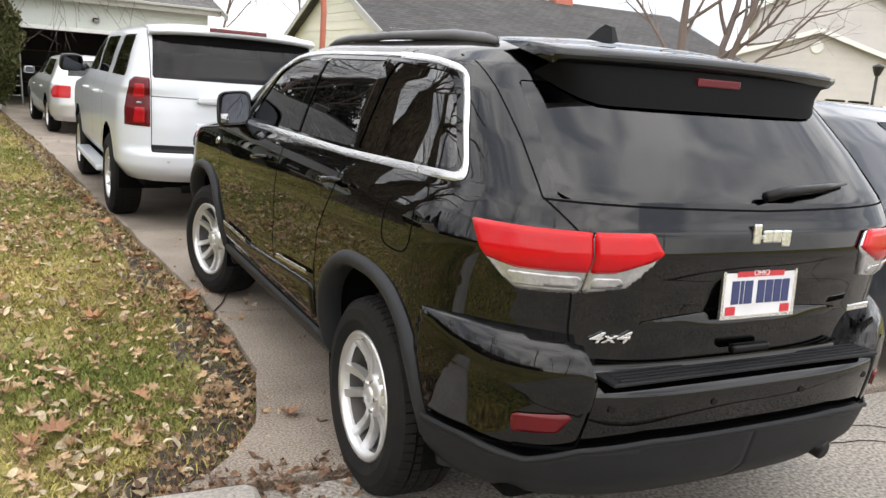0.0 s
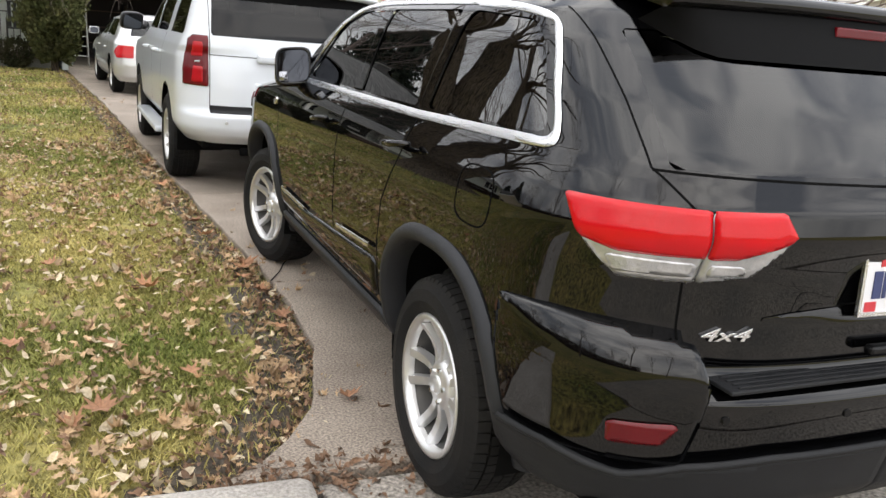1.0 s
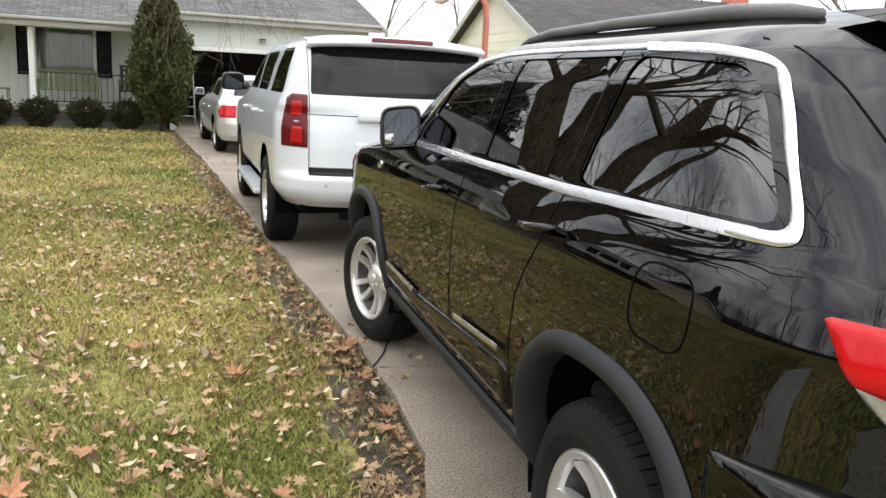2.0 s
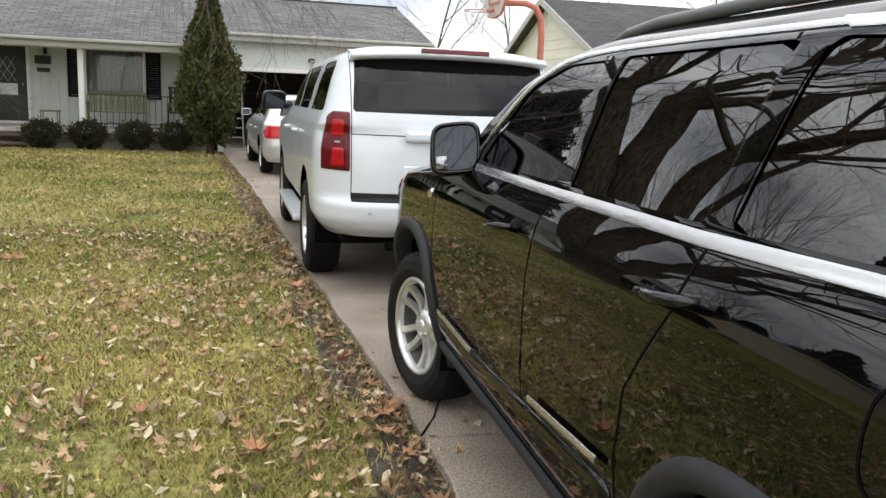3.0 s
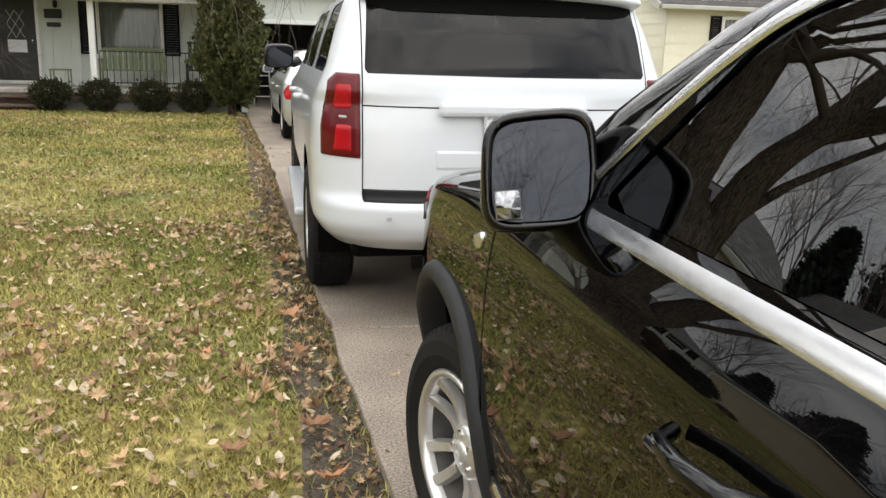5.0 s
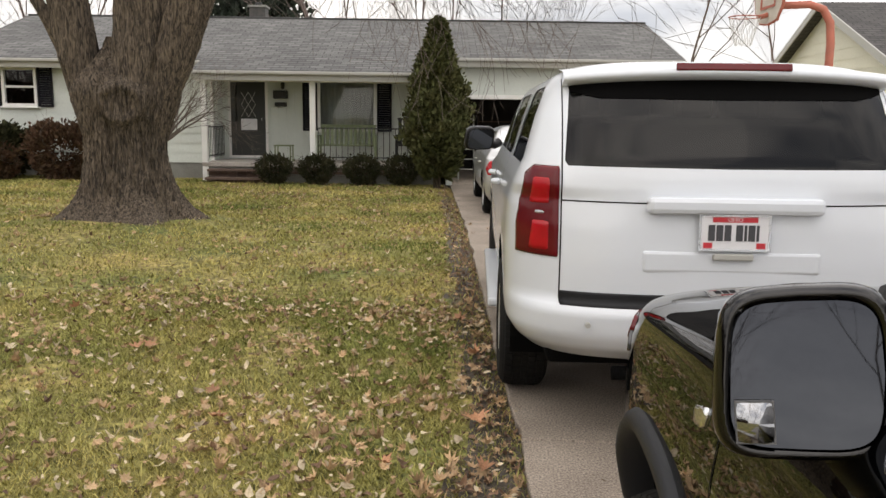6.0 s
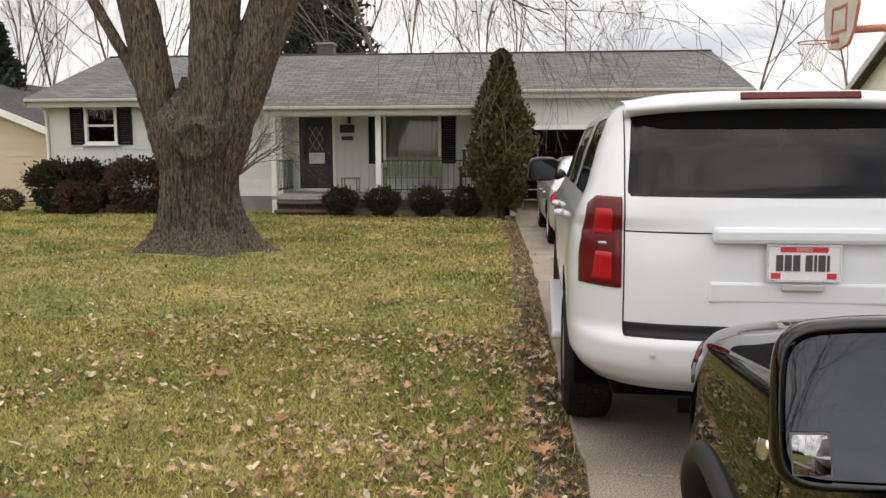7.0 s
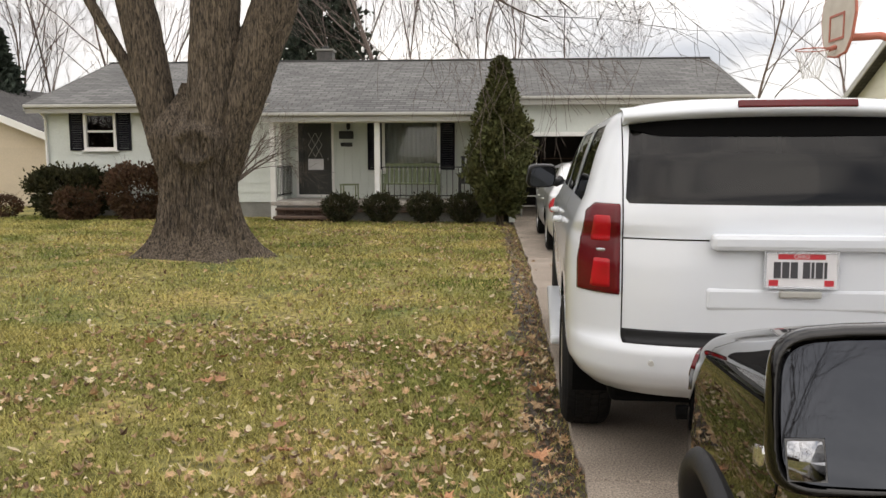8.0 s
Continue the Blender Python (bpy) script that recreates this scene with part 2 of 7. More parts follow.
M["bark"] = bark_mat()
M["lamp_core"] = mat("lamp_core", (0.42, 0.006, 0.012), 0.25, spec=0.2, coat=0.35, noise_scale=9, noise_amount=0.5, other=(0.22, 0.006, 0.008))
M["headlamp_glass"] = mat("headlamp_glass", (0.02, 0.021, 0.023), 0.1, coat=1.0, noise_scale=14, noise_amount=0.6, other=(0.09, 0.09, 0.095))
M["twig"] = mat("twig", (0.13, 0.105, 0.09), 0.9, noise_scale=3, noise_amount=0.6, other=(0.09, 0.07, 0.06))
M["far_twig"] = mat("far_twig", (0.17, 0.135, 0.125), 0.9, noise_scale=0.6, noise_amount=0.6, other=(0.13, 0.10, 0.09))
M["conifer"] = mat("conifer", (0.066, 0.076, 0.028), 0.8, spec=0.15, noise_scale=3, noise_amount=0.7, other=(0.08, 0.072, 0.03), per_island=0.4)
M["spruce"] = mat("spruce", (0.045, 0.058, 0.045), 0.85, spec=0.15, noise_scale=2, noise_amount=0.6, per_island=0.35)
M["hedge"] = mat("hedge", (0.028, 0.033, 0.015), 0.8, spec=0.15, noise_scale=4, noise_amount=0.7, other=(0.065, 0.055, 0.028), per_island=0.4)
M["hedge_brown"] = mat("hedge_brown", (0.10, 0.055, 0.035), 0.85, spec=0.15, noise_scale=4, noise_amount=0.7, other=(0.06, 0.045, 0.025), per_island=0.4)
M["leaf_dry"] = mat("leaf_dry", (0.40, 0.27, 0.15), 0.8, per_island=0.35, fine=0.2, fine_scale=90)
M["leaf_orange"] = mat("leaf_orange", (0.33, 0.165, 0.085), 0.75, per_object=0.3, fine=0.25, fine_scale=90)
M["leaf_pale"] = mat("leaf_pale", (0.50, 0.415, 0.285), 0.85, per_island=0.3, fine=0.2, fine_scale=90)
M["leaf_brown"] = mat("leaf_brown", (0.17, 0.10, 0.06), 0.85, per_island=0.4, fine=0.2, fine_scale=90)


def shingle_mat(name, dark, light):
    """Asphalt shingles: courses of tabs with worn tones and a small step."""
    m = mat(name, dark, 0.95, fine=0.3, fine_scale=70)
    nt = m.node_tree
    b = nt.nodes["Principled BSDF"]
    co, br, mx, nz = (nt.nodes.new("ShaderNodeTexCoord"), nt.nodes.new("ShaderNodeTexBrick"), nt.nodes.new("ShaderNodeMix"), nt.nodes.new("ShaderNodeTexNoise"))
    br.inputs["Color1"].default_value, br.inputs["Color2"].default_value = (*dark, 1), (*light, 1)
    br.inputs["Mortar"].default_value = (*[c * 0.45 for c in dark], 1)
    br.inputs["Scale"].default_value, br.inputs["Mortar Size"].default_value = 1.0, 0.012
    br.inputs["Brick Width"].default_value, br.inputs["Row Height"].default_value = 0.34, 0.14
    nz.inputs["Scale"].default_value = 0.7
    mx.data_type, mx.blend_type = "RGBA", "MULTIPLY"
    mx.inputs["Factor"].default_value = 0.5
    linked(m, co.outputs["UV"], br.inputs["Vector"])
    linked(m, co.outputs["Object"], nz.inputs["Vector"])
    linked(m, br.outputs["Color"], mx.inputs[6])
    linked(m, nz.outputs["Fac"], mx.inputs[7])
    linked(m, mx.outputs[2], b.inputs["Base Color"])
    bp = nt.nodes.new("ShaderNodeBump")
    bp.inputs["Strength"].default_value, bp.inputs["Distance"].default_value = 0.6, 0.02
    linked(m, br.outputs["Fac"], bp.inputs["Height"])
    linked(m, bp.outputs["Normal"], b.inputs["Normal"])
    return m


M["shingle"] = shingle_mat("shingle", (0.13, 0.13, 0.127), (0.215, 0.212, 0.205))
M["shingle_dark"] = shingle_mat("shingle_dark", (0.07, 0.065, 0.065), (0.11, 0.105, 0.10))


def lawn_mat():
    """Turf seen from above: soil and thatch below the blades, in patches of green and straw."""
    m = mat("lawn", (0.125, 0.14, 0.034), 1.0, noise_scale=0.8, noise_amount=1.0, other=(0.33, 0.255, 0.09), fine=0.75, fine_scale=16, bump=0.8, bump_scale=60)
    return m


M["lawn"] = lawn_mat()


def blade_mat():
    m = mat("grass_blade", (0.155, 0.182, 0.042), 0.7, spec=0.25, noise_scale=0.6, noise_amount=0.95, other=(0.47, 0.385, 0.14), per_island=0.55)
    return m


M["blade"] = blade_mat()


# ---- building helpers ----
def mesh_of(name, verts, faces, materials, smooth=False, slots=None):
    me = bpy.data.meshes.new(name)
    me.from_pydata([tuple(v) for v in verts], [], faces)
    for mt in (materials if isinstance(materials, (list, tuple)) else [materials]):
        me.materials.append(mt)
    if smooth:
        me.polygons.foreach_set("use_smooth", [True] * len(me.polygons))
    if slots is not None:
        me.polygons.foreach_set("material_index", slots)
    me.update()
    return me


def empty(name, m=None):
    ob = new(name)
    if m is not None:
        ob.matrix_world = m
    return ob


def child(ob, parent):
    ob.parent = parent
    return ob


def part_mesh(name, verts, faces, material, parent=None, label="", smooth=False):
    ob = new(name, mesh_of(name, verts, faces, material, smooth))
    if parent is not None:
        ob.parent = parent
    if label:
        tagged(ob, label)
    return ob


def part(name, bm, material, parent=None, label="", smooth=False):
    me = bpy.data.meshes.new(name)
    bm.normal_update()
    bm.to_mesh(me)
    bm.free()
    me.materials.append(material)
    if smooth:
        me.polygons.foreach_set("use_smooth", [True] * len(me.polygons))
    ob = new(name, me)
    if parent is not None:
        ob.parent = parent
    if label:
        tagged(ob, label)
    return ob


def box_bm(sx, sy, sz, m=None, bevel=0.0, bm=None):
    """A box with bevelled edges, its middle at the pose m."""
    fresh = bmesh.new()
    bmesh.ops.create_cube(fresh, size=1.0, matrix=Matrix.Diagonal((sx, sy, sz, 1)))
    if bevel:
        bmesh.ops.bevel(fresh, geom=fresh.edges[:], offset=bevel, segments=2, affect="EDGES", profile=0.5)
    fresh.transform(m or Matrix.Identity(4))
    if bm is None:
        return fresh
    me = bpy.data.meshes.new("t")
    fresh.to_mesh(me)
    fresh.free()
    bm.from_mesh(me)
    bpy.data.meshes.remove(me)
    return bm


def block_part(name, lo, hi, material, parent=None, bevel=0.0, label=""):
    c = [(a + b) / 2 for a, b in zip(lo, hi)]
    s = [abs(b - a) for a, b in zip(lo, hi)]
    return part(name, box_bm(*s, pose(*c), bevel), material, parent, label)


def tube(points, radii, sides=8, cap=True):
    """Vertices and faces of a round tube along points."""
    vs, fs = [], []
    pts = [Vector(p) for p in points]
    if not isinstance(radii, (list, tuple)):
        radii = [radii] * len(pts)
    up = Vector((0, 0, 1))
    side = None
    for i, p in enumerate(pts):
        d = (pts[min(i + 1, len(pts) - 1)] - pts[max(i - 1, 0)]).normalized()
        if side is None:
            side = d.cross(up if abs(d.z) < 0.9 else Vector((1, 0, 0))).normalized()
        side = (side - d * side.dot(d)).normalized()
        o = d.cross(side)
        for k in range(sides):
            a = 2 * math.pi * k / sides
            vs.append(p + (side * math.cos(a) + o * math.sin(a)) * radii[i])
    for i in range(len(pts) - 1):
        for k in range(sides):
            a, b = i * sides + k, i * sides + (k + 1) % sides
            fs.append((a, b, b + sides, a + sides))
    if cap:
        fs.append(tuple(range(sides - 1, -1, -1)))
        fs.append(tuple(range((len(pts) - 1) * sides, len(pts) * sides)))
    return vs, fs


def tube_part(name, points, radii, material, parent=None, sides=8, label=""):
    return part_mesh(name, *tube(points, radii, sides), material, parent, label, smooth=True)


def lathe(profile, n, axis="x"):
    """Spin (radius, height) pairs round an axis."""
    vs, fs = [], []
    for i in range(n):
        a = 2 * math.pi * i / n
        for r, h in profile:
            c = (h, r * math.cos(a), r * math.sin(a))
            vs.append(c if axis == "x" else (c[1], c[2], c[0]))
    k = len(profile)
    for i in range(n):
        for j in range(k - 1):
            a, b = i * k + j, ((i + 1) % n) * k + j
            fs.append((a, b, b + 1, a + 1))
    return vs, fs


# ---- vehicles ----
class Shell:
    """A car body as plan curves stacked in height. Left half: from the middle of the rear round the side to the middle of the front.
    keys: rows of z, half width, rear y, front y, depth of rear corner, depth of front corner."""

    def __init__(self, keys, rear_n=3.2, front_n=2.8, soft=0.03):
        k = np.array(keys, float)
        self.z0, self.z1 = k[0, 0], k[-1, 0]
        zf = np.arange(self.z0, self.z1 + 1e-6, 0.004)
        cols = []
        w = max(3, int(soft / 0.004) | 1)
        ker = np.hanning(w + 2)[1:-1]
        ker /= ker.sum()
        for c in range(1, 6):
            v = np.interp(zf, k[:, 0], k[:, c])
            pad = w // 2
            e = np.concatenate([2 * v[0] - v[1:pad + 1][::-1], v, 2 * v[-1] - v[-pad - 1:-1][::-1]])
            cols.append(np.convolve(e, ker, "valid"))
        self.zf = zf
        W, yr, yf, ar, af = cols
        ns = 321
        th = np.linspace(0, math.pi / 2, 110)
        self.X, self.Y = np.zeros((len(zf), ns)), np.zeros((len(zf), ns))
        self.Q = np.zeros((len(zf), ns))
        for i in range(len(zf)):
            x1, y1 = W[i] * np.sin(th) ** (2 / rear_n), yr[i] + ar[i] * (1 - np.cos(th) ** (2 / rear_n))
            x3, y3 = W[i] * np.cos(th) ** (2 / front_n), yf[i] - af[i] * (1 - np.sin(th) ** (2 / front_n))
            ym = np.linspace(yr[i] + ar[i], max(yf[i] - af[i], yr[i] + ar[i] + 1e-3), 60)
            x = np.concatenate([x1, np.full(58, W[i]), x3])
            y = np.concatenate([y1, ym[1:-1], y3])
            d = np.concatenate([[0], np.cumsum(np.hypot(np.diff(x), np.diff(y)))])
            q = np.linspace(0, d[-1], ns)
            self.X[i], self.Y[i], self.Q[i] = np.interp(q, d, x), np.interp(q, d, y), q
        self.L = self.Q[:, -1]
        self.ns = ns
        step = np.sqrt(np.diff(zf) ** 2 + np.diff(W) ** 2 + (0.6 * np.diff(yf)) ** 2 + (0.6 * np.diff(yr)) ** 2)
        self.cum = np.concatenate([[0], np.cumsum(step)])

    def length(self, z):
        return np.interp(z, self.zf, self.L)

    def at(self, q, z):
        """Points of the left side for arrays of arc length and height."""
        q, z = np.asarray(q, float), np.clip(np.asarray(z, float), self.z0, self.z1)
        fi = np.clip((z - self.z0) / 0.004, 0, len(self.zf) - 1.001)
        i = fi.astype(int)
        fz = fi - i
        s = np.clip(q / self.length(z), 0, 1) * (self.ns - 1)
        j = np.clip(s.astype(int), 0, self.ns - 2)
        fs = s - j

        def pick(T):
            return ((T[i, j] * (1 - fs) + T[i, j + 1] * fs) * (1 - fz) + (T[i + 1, j] * (1 - fs) + T[i + 1, j + 1] * fs) * fz)
        return np.stack([-pick(self.X), pick(self.Y), z], -1)

    def normal(self, q, z):
        e = 0.004
        zc = np.clip(z, self.z0 + e, self.z1 - e)
        sc = np.asarray(q) / self.length(zc)
        a = self.at(q + e, zc) - self.at(q - e, zc)
        b = self.at(sc * self.length(zc + e), zc + e) - self.at(sc * self.length(zc - e), zc - e)
        n = np.cross(b, a)
        n = n / np.maximum(np.linalg.norm(n, axis=-1, keepdims=True), 1e-9)
        return n

    def q_of(self, kind, a, z):
        fi = float(np.clip((z - self.z0) / 0.004, 0, len(self.zf) - 1.001))
        i = int(fi)
        return (1 - (fi - i)) * self.q_row(kind, a, i) + (fi - i) * self.q_row(kind, a, i + 1)

    def q_row(self, kind, a, i):
        if kind == "s":
            return float(np.interp(a, self.Y[i], self.Q[i]))
        k = int(np.argmax(self.X[i]))
        if kind == "r":
            return float(np.interp(abs(a), self.X[i][:k + 1], self.Q[i][:k + 1]))
        return float(np.interp(-abs(a), -self.X[i][k:], self.Q[i][k:]))

    def poly(self, pts, n=10, close=True):
        """A loop of (kind, a, z) corners as points of arc length and height."""
        out = []
        m = len(pts)
        for i in range(m if close else m - 1):
            (k0, a0, z0), (k1, a1, z1) = pts[i], pts[(i + 1) % m]
            if k0 == k1:
                for t in range(n):
                    f = t / n
                    z = z0 + (z1 - z0) * f
                    out.append((self.q_of(k0, a0 + (a1 - a0) * f, z), z))
            else:
                qa, qb = self.q_of(k0, a0, z0), self.q_of(k1, a1, z1)
                for t in range(n):
                    f = t / n
                    out.append((qa + (qb - qa) * f, z0 + (z1 - z0) * f))
        if not close:
            out.append((self.q_of(*pts[-1]), pts[-1][2]))
        return np.array(out)


def rounded(pts, r, n=5):
    """Corners of a (kind, a, z) loop rounded by r metres."""
    out = []
    m = len(pts)
    for i in range(m):
        k, a, z = pts[i]
        p, c, nx = np.array(pts[i - 1][1:]), np.array((a, z)), np.array(pts[(i + 1) % m][1:])
        d0, d1 = p - c, nx - c
        l0, l1 = np.linalg.norm(d0), np.linalg.norm(d1)
        rr = min(r, 0.45 * l0, 0.45 * l1)
        s, e = c + d0 / l0 * rr, c + d1 / l1 * rr
        for t in range(n + 1):
            f = t / n
            b = (1 - f) ** 2 * s + 2 * f * (1 - f) * c + f * f * e
            out.append((k, float(b[0]), float(b[1])))
    return out


def inside(poly, p):
    x, y = p[:, 0], p[:, 1]
    r = np.zeros(len(p), bool)
    a = poly
    b = np.roll(poly, -1, 0)
    for (x0, y0), (x1, y1) in zip(a, b):
        if y0 == y1:
            continue
        c = ((y0 > y) != (y1 > y)) & (x < (x1 - x0) * (y - y0) / (y1 - y0) + x0)
        r ^= c
    return r


def nearest(poly, p):
    best, at = np.full(len(p), 1e9), np.zeros((len(p), 2))
    for a, b in zip(poly, np.roll(poly, -1, 0)):
        d = b - a
        l2 = float(d @ d)
        if l2 < 1e-12:
            continue
        t = np.clip(((p - a) @ d) / l2, 0, 1)
        c = a + t[:, None] * d
        e = np.linalg.norm(p - c, axis=1)
        m = e < best
        best[m], at[m] = e[m], c[m]
    return best, at


def mirrored(vs, fs):
    vs = np.asarray(vs)
    return np.concatenate([vs, vs * np.array([-1, 1, 1])]), list(fs) + [tuple(len(vs) + i for i in reversed(f)) for f in fs]


def flipped(vs, fs):
    return np.asarray(vs) * np.array([-1, 1, 1]), [tuple(reversed(f)) for f in fs]


def cut_grid(p, rows, cols, loops, edge=None):
    """Fit a grid to loops: the nearer end of each crossed grid line moves onto the loop. Gives the points, the faces and which loop each lies in (-1: none)."""
    idx = np.arange(rows * cols).reshape(rows, cols)
    base = p.copy()
    state = np.full(len(p), -1)
    on = np.zeros(len(p), bool)
    links = np.concatenate([np.stack([idx[:-1].ravel(), idx[1:].ravel()], -1), np.stack([idx[:, :-1].ravel(), idx[:, 1:].ravel()], -1)])
    for k, h in enumerate(loops):
        lo, hi = h.min(0) - 0.1, h.max(0) + 0.1
        near = np.where(((base >= lo) & (base <= hi)).all(1))[0]
        d, c = np.full(len(p), 9.0), p.copy()
        ins = np.zeros(len(p), bool)
        ins[near] = inside(h, base[near])
        dn, cn = nearest(h, base[near])
        d[near], c[near] = dn, cn
        cross = links[ins[links[:, 0]] != ins[links[:, 1]]]
        pick = np.where(d[cross[:, 0]] <= d[cross[:, 1]], cross[:, 0], cross[:, 1])
        pick = np.unique(pick)
        if edge is not None:
            z_only = pick[edge[pick]]
            p[z_only, 1] = c[z_only, 1]
            pick = pick[~edge[pick]]
            on[z_only] = True
        p[pick] = c[pick]
        on[pick] = True
        state[ins] = k
    quads = np.stack([idx[:-1, :-1].ravel(), idx[1:, :-1].ravel(), idx[1:, 1:].ravel(), idx[:-1, 1:].ravel()], -1)
    faces, kinds = [], []
    for q in quads:
        q = [int(i) for i in q]
        free = [i for i in q if not on[i]]
        st = {int(state[i]) for i in free}
        if len(st) == 1:
            faces.append(tuple(q))
            kinds.append(st.pop())
            continue
        tris = [(q[0], q[1], q[2]), (q[0], q[2], q[3])]
        if st and not (on[q[0]] and on[q[2]]):
            tris = [(q[1], q[2], q[3]), (q[1], q[3], q[0])]
        for t in tris:
            fr = [int(state[i]) for i in t if not on[i]]
            if fr:
                kinds.append(fr[0])
            else:
                m = p[list(t)].mean(0)[None]
                kinds.append(next((k for k, h in enumerate(loops) if inside(h, m)[0]), -1))
            faces.append(t)
    return p, faces, np.array(kinds), on


def shell_skin(sh, holes, cell=0.024):
    """The painted skin with its openings: vertices and faces of both halves."""
    rows = max(8, int(sh.cum[-1] / cell))
    zr = np.interp(np.linspace(0, sh.cum[-1], rows), sh.cum, sh.zf)
    cols = int(sh.L.max() / cell)
    S, Z = np.meshgrid(np.linspace(0, 1, cols), zr)
    p = np.stack([(S * sh.length(Z)).ravel(), Z.ravel()], -1)
    edge = (S.ravel() == 0) | (S.ravel() == 1)
    p, faces, kinds, on = cut_grid(p, rows, cols, holes, edge)
    last = S.ravel() == 1
    p[last, 0] = sh.length(p[last, 1])
    vs = sh.at(p[:, 0], p[:, 1])
    vs[edge, 0] = 0
    a, b = mirrored(vs, [f for f, k in zip(faces, kinds) if k < 0])
    top, n = (rows - 1) * cols, len(vs)
    return a, b + [(top + i, n + top + i, n + top + i + 1, top + i + 1) for i in range(cols - 1)]


def patch(sh, loop, proud=0.004, cell=0.02, thick=0.0, edge_drop=0.0, rise=None):
    """A piece of the body's surface inside a loop, proud of it, with a turned-in rim."""
    loop = loop.copy()
    loop[loop[:, 0] < 1e-4, 0] = -0.05
    far = loop[:, 0] > sh.length(loop[:, 1]) - 2e-3
    loop[far, 0] += 0.05
    lo, hi = loop.min(0), loop.max(0)
    mx, my = (hi[0] - lo[0]) * 0.02 + 0.003, (hi[1] - lo[1]) * 0.02 + 0.003
    nx, ny = max(6, int((hi[0] - lo[0]) / cell) + 3), max(6, int((hi[1] - lo[1]) / cell) + 3)
    gx, gz = np.meshgrid(np.linspace(lo[0] - mx, hi[0] + mx, nx), np.linspace(lo[1] - my, hi[1] + my, ny))
    p = np.stack([gx.ravel(), gz.ravel()], -1)
    p, fl, kinds, on = cut_grid(p, ny, nx, [loop])
    fl = [f for f, k in zip(fl, kinds) if k == 0]
    used = sorted({i for f in fl for i in f})
    back_of = {u: i for i, u in enumerate(used)}
    faces = [tuple(back_of[i] for i in f) for f in fl]
    p, rim = p[used], on[used]
    p[:, 0] = np.clip(p[:, 0], 0.0, sh.length(p[:, 1]))
    faces = [f for f in faces if np.ptp(p[list(f), 0]) > 1e-5]
    off = np.where(rim, proud - edge_drop, proud)
    if rise:
        off = off + rise(p[:, 0], p[:, 1])
    nrm = sh.normal(p[:, 0], p[:, 1])
    mid = (p[:, 0] < 1e-6) | (p[:, 0] > sh.length(p[:, 1]) - 1e-6)
    nrm[mid, 0] = 0
    vs = sh.at(p[:, 0], p[:, 1]) + nrm * off[:, None]
    if thick:
        back = sh.at(p[:, 0], p[:, 1]) + nrm * (proud - thick)
        n = len(vs)
        count = set()
        for q in faces:
            count.update(zip(q, q[1:] + q[:1]))
        border = [(a, b) for a, b in count if (b, a) not in count]
        vs = np.concatenate([vs, back])
        faces = faces + [(b, a, a + n, b + n) for a, b in border]
    return vs, faces


def ribbon(sh, pts, width, proud=0.003, n=14, raised=0.0):
    """A narrow strip laid along a line of (kind, a, z) points on the body; raised gives it a rounded back."""
    if len(pts) > 5 and len({k for k, _, _ in pts}) == 1:
        for _ in range(3):
            cut = [pts[0]]
            for (k, a0, z0), (_, a1, z1) in zip(pts, pts[1:]):
                cut += [(k, 0.75 * a0 + 0.25 * a1, 0.75 * z0 + 0.25 * z1), (k, 0.25 * a0 + 0.75 * a1, 0.25 * z0 + 0.75 * z1)]
            pts = cut + [pts[-1]]
        n = 2
    line = sh.poly(pts, n, close=False)
    t = np.gradient(line, axis=0)
    t /= np.maximum(np.linalg.norm(t, axis=1, keepdims=True), 1e-9)
    nn = np.stack([-t[:, 1], t[:, 0]], -1)
    prof = [(-0.5, 0), (-0.3, 0.8), (0, 1), (0.3, 0.8), (0.5, 0)] if raised else [(-0.5, 0), (0.5, 0)]
    vs = []
    for off, h in prof:
        q = line + nn * off * width
        vs.append(sh.at(q[:, 0], q[:, 1]) + sh.normal(q[:, 0], q[:, 1]) * (proud + h * raised))
    k = len(line)
    vs = np.concatenate(vs)
    fs = [(a * k + i, a * k + i + 1, (a + 1) * k + i + 1, (a + 1) * k + i) for a in range(len(prof) - 1) for i in range(k - 1)]
    return vs, fs


def squared(a, n):
    """Radius factor of a squarish arch at the angle a; n=2 is round."""
    return (abs(math.cos(a)) ** n + abs(math.sin(a)) ** n) ** (-1 / n) if math.sin(a) > 0 else 1.0


def arch_loop(sh, yc, zc, r, square=2.0):
    pts = []
    for a in np.linspace(-0.25, math.pi + 0.25, 40):
        k = r * squared(a, square)
        pts.append(("s", yc + k * math.cos(a), max(zc + k * math.sin(a), sh.z0 - 0.0)))
    pts.append(("s", pts[-1][1], sh.z0 - 0.05))
    pts.append(("s", pts[0][1], sh.z0 - 0.05))
    q = []
    for k, a, z in pts:
        q.append((sh.q_of(k, a, max(z, sh.z0)), z))
    return np.array(q)


